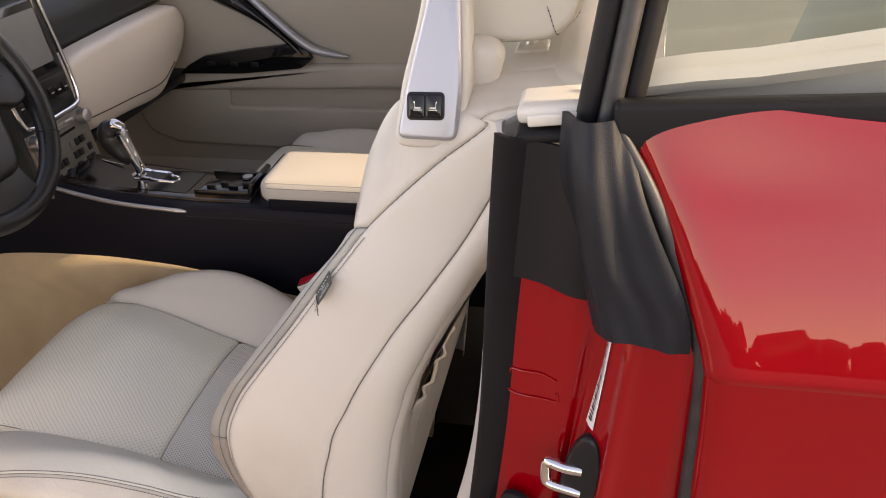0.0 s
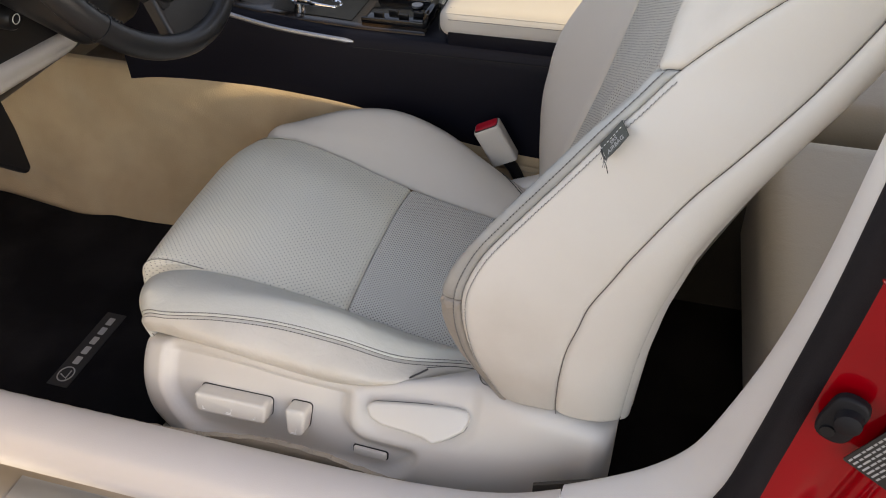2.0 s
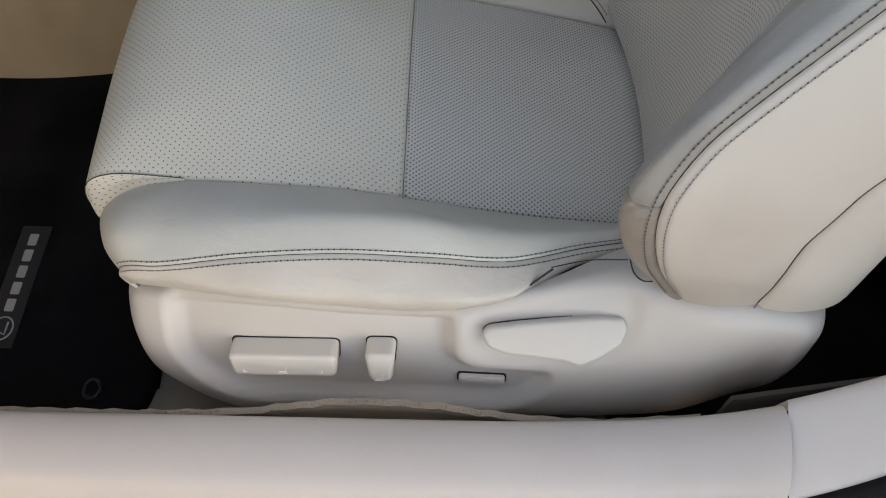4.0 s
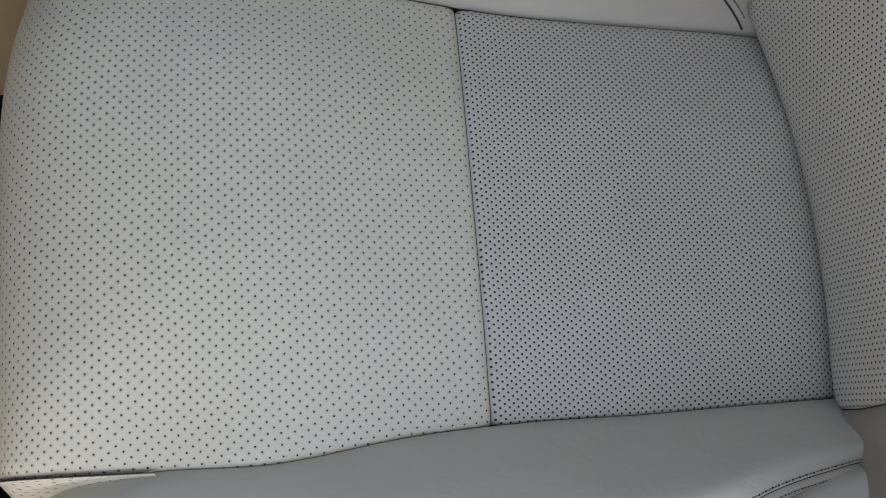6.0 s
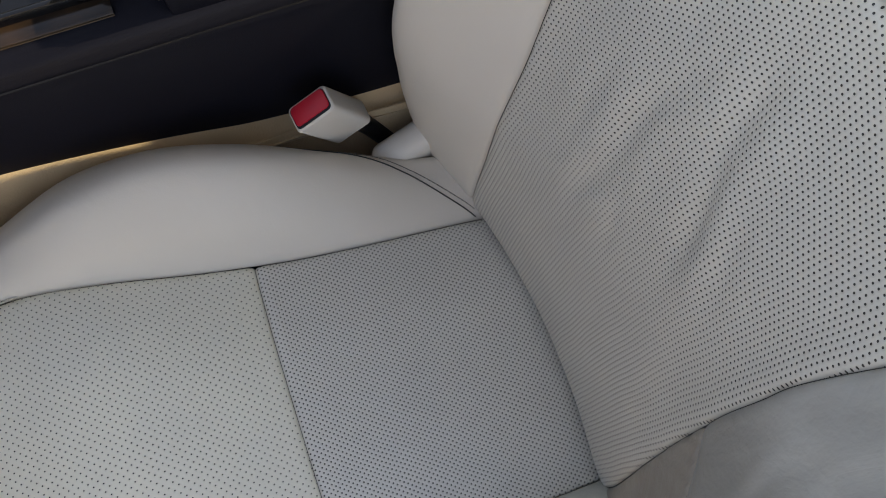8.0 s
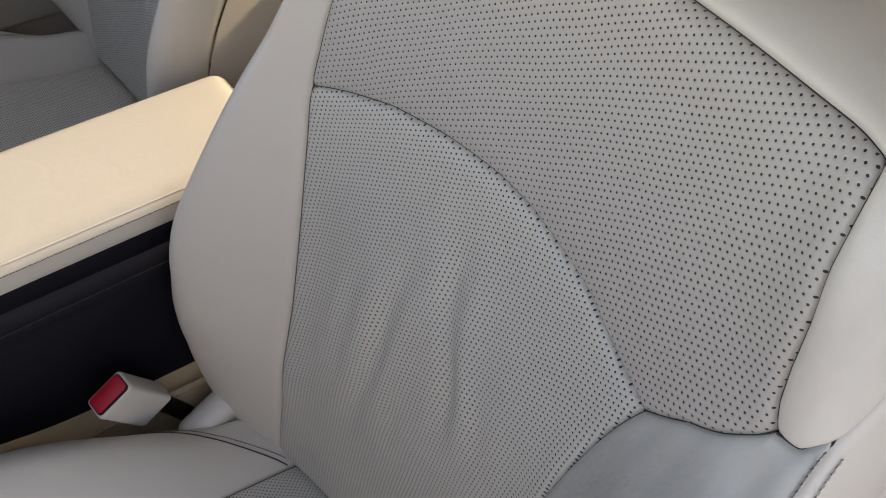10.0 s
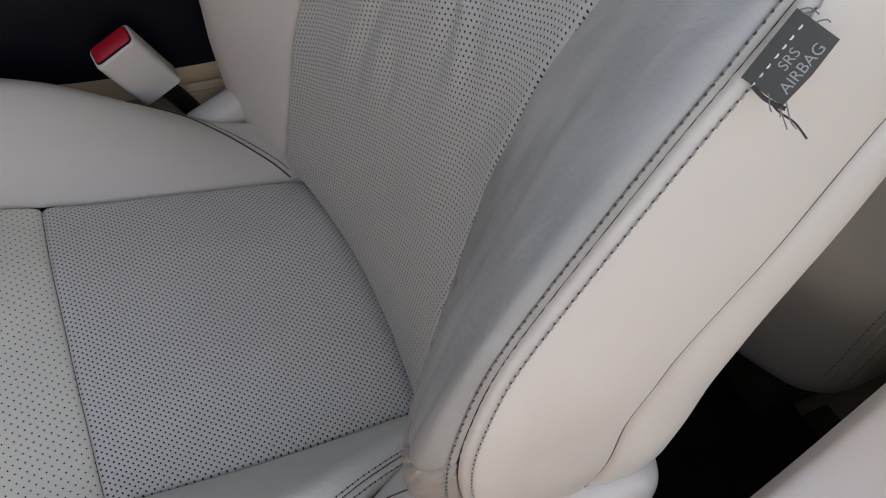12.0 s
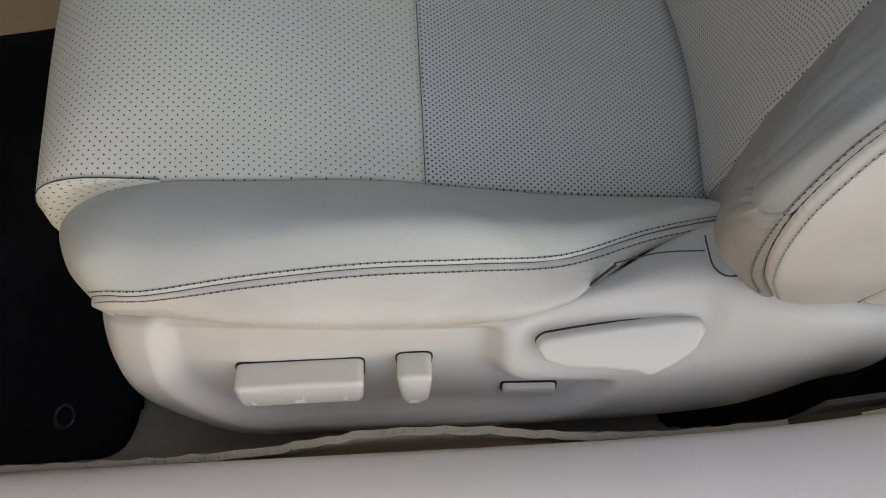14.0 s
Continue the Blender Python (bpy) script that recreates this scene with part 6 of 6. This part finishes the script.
part("cup_lid", rbox((0.010, 0.094, 0.032), 0.003, 2, (-0.026, 0.382, 0.520), pose(0, 0, 0, 0, 14, 0)), GLOSS_BLACK, cn)
part("cup_badge", tube([(-0.062, 0.412, 0.511), (-0.062, 0.412, 0.515)], 0.010, 18), SILVER, cn)
for k in range(4):
    part("cup_finger", rbox((0.018, 0.006, 0.010), 0.002, 2, (-0.115 + 0.022 * k, 0.362 + 0.014 * (k % 2), 0.513)), BLACK_PLASTIC, cn)
# shift lever
sl = thing("shift_lever", "black leather and chrome shift lever", "shift lever", (-0.27, 0.39, 0.51))
part("lever_shaft", tube(spline([(-0.277, 0.392, 0.512), (-0.273, 0.391, 0.532), (-0.279, 0.389, 0.556), (-0.289, 0.387, 0.588), (-0.293, 0.386, 0.606)], 24), np.linspace(0.0085, 0.0135, 24), 14), CHROME, sl, "chrome shaft")
kp = spline([(-0.285, 0.382, 0.545), (-0.295, 0.382, 0.560), (-0.309, 0.383, 0.580), (-0.317, 0.384, 0.600), (-0.311, 0.385, 0.612), (-0.299, 0.386, 0.616)], 30)
part("lever_knob", tube(kp, np.interp(np.linspace(0, 1, 30), [0, 0.15, 0.5, 0.8, 1], [0.006, 0.013, 0.0225, 0.0215, 0.006]), 20), WHEEL_LEATHER, sl, "black leather knob")
part("knob_cap", tube(spline([(-0.319, 0.385, 0.6155), (-0.303, 0.3855, 0.6215), (-0.285, 0.386, 0.616)], 14), np.interp(np.linspace(0, 1, 14), [0, 0.5, 1], [0.006, 0.0125, 0.008]), 14), CHROME, sl, "chrome cap")
part("lever_collar", tube([(-0.279, 0.392, 0.508), (-0.278, 0.392, 0.518)], [0.022, 0.014], 20), CHROME, sl)
# armrest
ar = thing("armrest", "cream leather armrest lid with a stitched edge", "armrest", (0.18, 0.38, 0.5))
pad = soft_box((0.348, 0.149, 0.048), 0.019, (0.178, 0.379, 0.5335), 0.005)
lid = part("armrest_pad", pad, LEATHER, ar)
ax_ = np.linspace(0.018, 0.346, 90)
edge = lambda deg, lift: np.stack([ax_, np.full(90, 0.3235 - (0.019 + lift) * math.cos(radians(deg))), np.full(90, 0.5385 + (0.019 + lift) * math.sin(radians(deg)))], -1)
face = lambda deg: np.tile([0, -math.cos(radians(deg)), math.sin(radians(deg))], (90, 1))
part("armrest_cord", tube(edge(42, 0.0001)[::6], 0.0011, 8), LEATHER, ar, "cream piping")
stitches("stitching", edge(74, 0.0002), face(74), THREAD, ar, pitch=0.0055, long=0.0036, width=0.0004)
stitches("stitching", edge(12, 0.0002), face(12), THREAD, ar, pitch=0.0055, long=0.0034, width=0.0005)
part("pull_seam", tube(spline([(0.0044, 0.446, 0.549), (0.0044, 0.39, 0.5485), (0.0042, 0.338, 0.546), (0.0042, 0.322, 0.538), (0.0044, 0.317, 0.524), (0.0044, 0.321, 0.516)], 30), 0.0013, 6), SEAM, ar)
part("armrest_box", rbox((0.36, 0.150, 0.03), 0.004, 2, (0.20, 0.380, 0.508)), DARK_PLASTIC, ar)

# ---- dashboard ----
db = thing("dashboard", "two-tone dashboard with dark pad and cream lower half", "dashboard", (-0.6, 0.5, 0.6))
rows = []
for y, zl, zt_, x in ((0.474, 0.600, 0.685, -0.470), (0.484, 0.575, 0.695, -0.443), (0.505, 0.558, 0.706, -0.434), (0.56, 0.551, 0.715, -0.432), (0.68, 0.541, 0.717, -0.434), (0.82, 0.530, 0.717, -0.438),
                      (0.90, 0.555, 0.714, -0.444), (0.98, 0.592, 0.709, -0.450), (1.02, 0.628, 0.695, -0.462), (1.03, 0.645, 0.680, -0.48)):
    h = zt_ - zl
    rows.append([(x - 0.07, y, zl - 0.004), (x - 0.022, y, zl - 0.002), (x - 0.006, y, zl + 0.16 * h), (x, y, zl + 0.5 * h), (x - 0.005, y, zl + 0.80 * h), (x - 0.016, y, zt_ - 0.004), (x - 0.06, y, zt_)])
gn = Net(rows)
sheet(gn, 70, 50, "dash_lower", LEATHER, db, "cream lower dash with the glove box", 0.01, 1)
part("glovebox_joint", tube(on_net(gn, np.linspace(1.0, 6.2, 40), np.linspace(2.15, 1.95, 40), 1, 0.0006)[0], 0.0013, 6), SEAM, db)
part("under_dash", rbox((0.35, 0.62, 0.03), 0.01, 2, (-0.66, 0.76, 0.515)), BLACK_PLASTIC, db)
rows = [[(-0.478 - 0.01 * j, y, 0.716), (-0.470 - 0.01 * j, y, 0.740), (-0.52, y, 0.80), (-0.70, y, 0.86), (-1.15, y, 0.87)] for j, y in enumerate((-0.34, 0.0, 0.25, 0.50, 0.80, 1.05))]
sheet(Net(rows), 30, 30, "dash_pad", DASH_PAD, db, "dark grained dash pad", 0.012, -1)
rows = [[(-0.66, y, 0.44), (-0.62, y, 0.47), (-0.585, y, 0.58), (-0.53, y, 0.72)] for y in (-0.345, -0.2, 0.0, 0.2, 0.29)]
sheet(Net([[(p[0] - 0.03, p[1], p[2]) for p in r] for r in rows]), 20, 20, "knee_panel", BLACK_PLASTIC, db, "black panel under the steering column", 0.01, -1)
rows = [[(-0.70, y, zb - 0.01), (-0.632, y, zb), (-0.622, y, zb * 0.5 + zu * 0.5), (-0.620, y, zu), (-0.645, y, zu + 0.008)] for y, zb, zu in
        ((-0.345, 0.501, 0.551), (-0.2, 0.493, 0.536), (-0.04, 0.483, 0.519), (0.10, 0.475, 0.504), (0.19, 0.470, 0.494), (0.222, 0.477, 0.487))]
sheet(Net(rows), 24, 16, "knee_trim", SILL_PLASTIC, db, "pale trim strip along the lower dash", 0.006, -1)
kf = axes(Vector((-0.592, 0.062, 0.592)), Vector((0, 1, 0)), Vector((0.15, 0, 1)))
kb = part("panel_knob", tube([kf @ Vector((0, 0, -0.01)), kf @ Vector((0, 0, 0.012)), kf @ Vector((0, 0, 0.016))], [0.020, 0.0185, 0.015], 24), BLACK_PLASTIC, db, "round black knob with a white mark")
part("knob_mark", tube([kf @ Vector((0.0075 * math.cos(a), 0.0075 * math.sin(a), 0.0165)) for a in np.linspace(0, 2 * math.pi, 25)], 0.0008, 5, False), PRINT, kb)
# centre stack
cs_ = thing("centre_stack", "grey centre stack with display, chrome trim and buttons", "centre stack", (-0.5, 0.38, 0.6))
sf = axes(Vector((-0.430, 0.378, 0.655)), Vector((0, 1, 0)), Vector((-0.15, 0, 0.99))) @ Matrix.Diagonal((0.82, 1, 1, 1))
part("stack_body", prism(rounded([(-0.105, -0.165), (0.105, -0.165), (0.118, 0.03), (0.112, 0.20), (-0.112, 0.20), (-0.118, 0.03)], 0.02), sf @ Matrix.Translation((0, 0, -0.08)), 0.08, 0.012, 3), DASH_PAD, cs_)
scr = part("screen_bezel", prism(rounded([(-0.098, 0.055), (0.098, 0.055), (0.098, 0.19), (-0.098, 0.19)], 0.01), sf, 0.006, 0.003), GLOSS_BLACK, cs_)
part("screen", prism(rounded([(-0.078, 0.072), (0.078, 0.072), (0.078, 0.172), (-0.078, 0.172)], 0.004), sf @ Matrix.Translation((0, 0, 0.0045)), 0.003), SCREEN, cs_, "grey reflective display")
for sx in (-1, 1):
    part("chrome_rail", tube(spline([sf @ Vector((sx * 0.104, 0.195, 0.006)), sf @ Vector((sx * 0.112, 0.06, 0.008)), sf @ Vector((sx * 0.106, 0.0, 0.010)), sf @ Vector((sx * 0.085, -0.018, 0.011)), sf @ Vector((0, -0.020, 0.012))], 40), 0.0042, 10), CHROME, cs_, "chrome rail")
part("climate_panel", prism(rounded([(-0.096, -0.010), (0.096, -0.010), (0.100, 0.048), (-0.100, 0.048)], 0.006), sf, 0.005, 0.002), BLACK_PLASTIC, cs_)
part("radio_panel", prism(rounded([(-0.105, -0.155), (0.105, -0.155), (0.108, -0.028), (-0.108, -0.028)], 0.008), sf, 0.007, 0.003), STACK_GREY, cs_, "dull metallic radio panel")
part("disc_slot", prism(rounded([(-0.055, -0.060), (0.055, -0.060), (0.055, -0.055), (-0.055, -0.055)], 0.002), sf @ Matrix.Translation((0, 0, 0.007)), 0.0008), GLOSS_BLACK, cs_)
part("chrome_bar", prism(rounded([(-0.06, -0.046), (0.06, -0.046), (0.06, -0.037), (-0.06, -0.037)], 0.002), sf @ Matrix.Translation((0, 0, 0.007)), 0.002, 0.0008), CHROME, cs_)
for k in range(4):
    for r in range(3):
        for sx in (-1, 1):
            x0, y0 = sx * (0.022 + 0.019 * k), -0.083 - 0.022 * r
            part("stack_button", prism(rounded([(x0 - 0.0078, y0 - 0.007), (x0 + 0.0078, y0 - 0.007), (x0 + 0.0078, y0 + 0.007), (x0 - 0.0078, y0 + 0.007)], 0.002), sf @ Matrix.Translation((0, 0, 0.007)), 0.003, 0.001), BLACK_PLASTIC if (k + r) % 3 else STACK_GREY, cs_)
for sx in (-1, 1):
    part("stack_knob", tube([sf @ Vector((sx * 0.092, -0.045, 0.005)), sf @ Vector((sx * 0.092, -0.045, 0.022)), sf @ Vector((sx * 0.092, -0.045, 0.025))], [0.0155, 0.014, 0.010], 24), SILVER, cs_, "silver rotary knob")
for k in range(3):
    for sx in (-1, 1):
        x0 = sx * (0.03 + 0.026 * k)
        part("climate_button", prism(rounded([(x0 - 0.011, 0.010), (x0 + 0.011, 0.010), (x0 + 0.011, 0.030), (x0 - 0.011, 0.030)], 0.002), sf @ Matrix.Translation((0, 0, 0.005)), 0.0028, 0.001), GLOSS_BLACK, cs_)
        part("button_mark", prism([(x0 - 0.005, 0.018), (x0 + 0.005, 0.018), (x0 + 0.005, 0.0205), (x0 - 0.005, 0.0205)], sf @ Matrix.Translation((0, 0, 0.0078)), 0.0003), GREY_PRINT, cs_)
part("air_vent", prism(rounded([(-0.095, 0.205), (0.095, 0.205), (0.09, 0.255), (-0.09, 0.255)], 0.008), sf @ Matrix.Translation((0, 0, -0.01)), 0.012, 0.003), BLACK_PLASTIC, cs_)
for k in range(4):
    part("vent_slat", prism([(-0.088, 0.212 + 0.011 * k), (0.088, 0.212 + 0.011 * k), (0.088, 0.216 + 0.011 * k), (-0.088, 0.216 + 0.011 * k)], sf @ Matrix.Translation((0, 0, 0.002)), 0.004, 0.001), DASH_PAD, cs_)

# ---- steering wheel ----
sw = thing("steering_wheel", "black leather steering wheel with an oval emblem", "steering wheel", (-0.30, 0.0, 0.78))
wf = axes(Vector((-0.308, 0.008, 0.785)), Vector((0, 1, 0)), Vector((-0.44, 0, 0.90)))
RW, rw = 0.176, 0.0155
V, F = [], []
n1, n2 = 72, 14
for i in range(n1):
    a = 2 * math.pi * i / n1
    fat = 1.0 + 0.12 * math.exp(-((math.sin(a) - 0.35) / 0.35) ** 2)
    for k in range(n2):
        b = 2 * math.pi * k / n2
        r = RW + rw * fat * math.cos(b)
        V.append(wf @ Vector((r * math.cos(a), r * math.sin(a), rw * 1.12 * fat * math.sin(b))))
        F.append((i * n2 + k, ((i + 1) % n1) * n2 + k, ((i + 1) % n1) * n2 + (k + 1) % n2, i * n2 + (k + 1) % n2))
rim = part("wheel_rim", mesh_of("wheel_rim", V, F), WHEEL_LEATHER, sw)
for a in (-0.60, math.pi + 0.60, 0.75, math.pi - 0.75):
    c = [wf @ Vector(((RW + (rw + 0.0006) * math.cos(b)) * math.cos(a), (RW + (rw + 0.0006) * math.cos(b)) * math.sin(a), (rw * 1.12 + 0.0006) * math.sin(b))) for b in np.linspace(0, 2 * math.pi, 25)]
    part("rim_joint", tube(c, 0.0009, 5, False), BLACK_PLASTIC, rim)
for sx in (-1, 1):
    inner = [wf @ Vector((sx * (RW - rw * 0.95) * math.cos(a), (RW - rw * 0.95) * math.sin(a), rw * 0.55)) for a in np.linspace(-0.75, 0.22, 40)]
    stitches("rim_stitching", np.array([p[:] for p in inner]), np.array([(wf.to_3x3() @ Vector((0, 0, 1)))[:]] * 40), BLACK_PLASTIC, rim, pitch=0.0045, long=0.0038, width=0.0014)
hub = [(-0.062, 0.062), (0.062, 0.062), (0.098, 0.040), (0.104, -0.004), (0.074, -0.030), (0.060, -0.085), (0.040, -0.122), (-0.040, -0.122), (-0.060, -0.085), (-0.074, -0.030), (-0.104, -0.004), (-0.098, 0.040)]
part("airbag_cover", prism(rounded(hub, 0.02), wf @ Matrix.Translation((0, 0, -0.012)), 0.034, 0.014, 4), WHEEL_LEATHER, sw, "smooth dark airbag cover")
for sx in (-1, 1):
    part("wheel_spoke", prism(rounded([(sx * 0.07, 0.042), (sx * 0.168, 0.030), (sx * 0.172, -0.030), (sx * 0.13, -0.045), (sx * 0.075, -0.022)], 0.014), wf @ Matrix.Translation((0, 0, -0.012)), 0.018, 0.006, 3), BLACK_PLASTIC, sw)
    for k in range(2):
        b0 = part("wheel_button", prism(rounded([(sx * (0.104 + 0.020 * k) - 0.009, 0.004), (sx * (0.104 + 0.020 * k) + 0.009, 0.004), (sx * (0.104 + 0.020 * k) + 0.009, 0.026), (sx * (0.104 + 0.020 * k) - 0.009, 0.026)], 0.003), wf @ Matrix.Translation((0, 0, 0.005)), 0.004, 0.0015), BLACK_PLASTIC, sw)
        part("button_mark", prism([(sx * (0.104 + 0.020 * k) - 0.003, 0.014), (sx * (0.104 + 0.020 * k) + 0.003, 0.014), (sx * (0.104 + 0.020 * k), 0.019)], wf @ Matrix.Translation((0, 0, 0.0089)), 0.0003), PRINT, b0)
mb = part("wheel_button", prism(rounded([(-0.128, -0.016), (-0.102, -0.016), (-0.102, -0.004), (-0.128, -0.004)], 0.002), wf @ Matrix.Translation((0, 0, 0.005)), 0.004, 0.001), BLACK_PLASTIC, sw)
lettering("button_lettering", "MODE", 0.0075, wf @ Matrix.Translation((-0.115, -0.010, 0.0092)), PRINT, mb)
part("wheel_spoke", prism(rounded([(-0.045, -0.085), (0.045, -0.085), (0.058, -0.166), (-0.058, -0.166)], 0.016), wf @ Matrix.Translation((0, 0, -0.012)), 0.018, 0.006, 3), WHEEL_LEATHER, sw)
part("spoke_insert", prism(rounded([(-0.044, -0.100), (-0.024, -0.100), (-0.030, -0.124), (-0.046, -0.124)], 0.004), wf @ Matrix.Translation((0, 0, 0.005)), 0.004, 0.002), BLACK_PLASTIC, sw)
em = [wf @ Vector((0.033 * math.cos(a), 0.004 + 0.0235 * math.sin(a), 0.0235)) for a in np.linspace(0, 2 * math.pi, 49)]
part("emblem_ring", tube(em, 0.0024, 8, False), CHROME, sw, "oval chrome emblem ring")
part("emblem_stroke", tube([wf @ Vector(p) for p in ((0.004, 0.024, 0.0235), (-0.006, -0.006, 0.0235), (0.026, -0.007, 0.0235))], 0.0028, 8), CHROME, sw)
part("column_shroud", rbox((0.22, 0.13, 0.11), 0.03, 4, (-0.44, 0.008, 0.70), pose(0, 0, 0, 0, 24, 0)), BLACK_PLASTIC, sw)

# ---- the open driver's door, swung out ahead of the sill, unseen and angled to cut light ----
od = structure(thing("door_2", "open driver's door, unseen, red outside with cream trim inside", "car door", (-1.02, -0.47, 0.3)), "open driver's door, unseen, red outside with cream trim inside", "car door")
df = pose(-1.02, -0.47, 0.0, 0, 0, -54)
part("door_shell", prism(rounded([(0.0, 0.16), (1.22, 0.16), (1.30, 0.45), (1.27, 0.93), (0.0, 0.90)], 0.05), df @ axes(Vector((0, -0.045, 0)), Vector((1, 0, 0)), Vector((0, 0, 1))), 0.09, 0.02, 3), RED_PAINT, od)
part("door_trim", prism(rounded([(0.04, 0.19), (1.18, 0.19), (1.25, 0.46), (1.22, 0.90), (0.05, 0.87)], 0.05), df @ axes(Vector((0, 0.112, 0)), Vector((1, 0, 0)), Vector((0, 0, 1))), 0.062, 0.02, 3), DOOR_TRIM, od, "cream vinyl door trim")

# ---- the far door ----
fd = structure(thing("door_1", "closed passenger door with tan vinyl trim", "car door", (-0.1, 1.07, 0.5)), "closed passenger door with tan vinyl trim", "car door")
rows = [[(x, 1.07, 0.10), (x, 1.065, 0.30), (x, 1.058, 0.47), (x, 1.050, 0.70), (x, 1.070, 0.90), (x, 1.10, 0.945)] for x in (-1.19, -0.80, -0.5, -0.2, 0.1, 0.4, 0.62)]
sheet(Net(rows), 30, 40, "door_skin", DOOR_TRIM, fd, "tan vinyl", 0.02, -1)
part("door_top", prism(rounded([(-0.22, 0.585), (-0.02, 0.578), (0.14, 0.562), (0.55, 0.575), (0.55, 0.93), (-0.62, 0.93), (-0.45, 0.78), (-0.30, 0.66)], 0.02), axes(Vector((0, 1.056, 0)), Vector((1, 0, 0)), Vector((0, 0, 1))), 0.020, 0.008, 3), DOOR_TRIM_LIGHT, fd, "paler padded upper trim")
part("armrest_ledge", prism(rounded([(-0.62, 0.470), (0.55, 0.505), (0.55, 0.560), (-0.10, 0.552), (-0.55, 0.520)], 0.02), axes(Vector((0, 1.060, 0)), Vector((1, 0, 0)), Vector((0, 0, 1))), 0.045, 0.014, 4), DOOR_TRIM, fd)
sp_ = part("switch_panel", prism(rounded([(-0.495, 0.523), (-0.47, 0.545), (-0.42, 0.571), (-0.30, 0.590), (-0.19, 0.604), (-0.135, 0.590), (-0.122, 0.568), (-0.155, 0.543), (-0.318, 0.526)], 0.008), axes(Vector((0, 1.024, 0.0)), Vector((1, 0, 0)), Vector((0, 0, 1))), 0.016, 0.003, 2), GLOSS_BLACK, fd, "gloss black switch panel")
band = Net([[(a, 1.022, b), (a * 0.7 + c * 0.3, 1.006, b * 0.7 + d * 0.3), (a * 0.3 + c * 0.7, 1.006, b * 0.3 + d * 0.7), (c, 1.022, d)] for a, b, c, d in
            ((-0.19, 0.604, -0.126, 0.570), (-0.215, 0.626, -0.158, 0.605), (-0.25, 0.650, -0.20, 0.645), (-0.30, 0.676, -0.25, 0.692), (-0.383, 0.715, -0.33, 0.745), (-0.50, 0.775, -0.44, 0.805))])
sheet(band, 40, 14, "grip_band", GLOSS_BLACK, fd, "gloss black pull handle band", 0.004, -1)
for x in (-0.40, -0.335, -0.28):
    part("window_switch", rbox((0.022, 0.012, 0.012), 0.003, 2, (x, 1.008, 0.553)), BLACK_PLASTIC, sp_)
part("grip_edge", tube(spline([(-0.03, 1.020, 0.573), (-0.07, 1.014, 0.581), (-0.12, 1.006, 0.597), (-0.168, 1.006, 0.632), (-0.212, 1.010, 0.670), (-0.28, 1.018, 0.73)], 30), np.interp(np.linspace(0, 1, 30), [0, 0.3, 1], [0.004, 0.011, 0.010]), 10), SILVER_GREY, fd)
part("map_pocket", prism(rounded([(-0.655, 0.412), (-0.628, 0.348), (-0.55, 0.318), (-0.26, 0.311), (0.55, 0.309), (0.55, 0.432), (-0.10, 0.432), (-0.378, 0.428), (-0.368, 0.497), (-0.50, 0.503), (-0.60, 0.475)], 0.014), axes(Vector((0, 1.062, 0)), Vector((1, 0, 0)), Vector((0, 0, 1))), 0.034, 0.010, 4), DOOR_TRIM, fd, "tan moulded map pocket")
part("pocket_divider", rbox((0.45, 0.020, 0.085), 0.006, 2, (0.105, 1.048, 0.468)), DOOR_TRIM, fd)
part("door_foot", prism(rounded([(-0.74, 0.44), (-0.673, 0.385), (-0.583, 0.334), (-0.45, 0.314), (-0.28, 0.307), (0.55, 0.30), (0.55, 0.12), (-0.80, 0.12)], 0.03), axes(Vector((0, 1.062, 0)), Vector((1, 0, 0)), Vector((0, 0, 1))), 0.016, 0.006, 3), DOOR_TRIM_LIGHT, fd)
part("speaker_grille", prism(rounded([(-0.40, 0.640), (-0.29, 0.630), (-0.285, 0.642), (-0.40, 0.654)], 0.004), axes(Vector((0, 1.046, 0)), Vector((1, 0, 0)), Vector((0, 0, 1))), 0.006, 0.002), DOOR_TRIM_LIGHT, fd)

# ---- distant trees round the open yard, unseen, added for reflections and a dimmer horizon ----
rnd = random.Random(21)
V, F = [], []
for k in range(3200):
    a = 2 * math.pi * rnd.random()
    r = 46 + 8 * rnd.random()
    tall = 2.3 + 0.8 * math.sin(7 * a) + 0.7 * math.sin(17 * a + 1) + 0.4 * math.sin(37 * a)
    c = np.array([r * math.cos(a), r * math.sin(a), -0.32 + max(1.3, tall) * rnd.random()])
    size = 0.4 + 0.5 * rnd.random()
    k0 = len(V)
    for i in range(3):
        for j in range(6):
            th, ph = math.pi * (0.2 + 0.3 * i), 2 * math.pi * (j + 0.5 * i) / 6
            V.append(c + size * rnd.uniform(0.6, 1.25) * np.array([math.sin(th) * math.cos(ph), math.sin(th) * math.sin(ph), math.cos(th)]))
    V += [c + np.array([0, 0, size]), c - np.array([0, 0, size])]
    for j in range(6):
        j2 = (j + 1) % 6
        F += [(k0 + 18, k0 + j, k0 + j2), (k0 + 19, k0 + 12 + j2, k0 + 12 + j)]
        for i in range(2):
            F += [(k0 + 6 * i + j, k0 + 6 * i + 6 + j, k0 + 6 * i + j2), (k0 + 6 * i + j2, k0 + 6 * i + 6 + j, k0 + 6 * i + 6 + j2)]
FOLIAGE = mat("far_foliage", (0.05, 0.062, 0.03), 0.85, spec=0.2, vary=0.4, vary_scale=0.6)
tagged(part("tree_line", mesh_of("tree_line", V, F, smooth=False), FOLIAGE), "unseen dark green tree line, added for reflections and a dimmer horizon", "trees", kind="stuff")
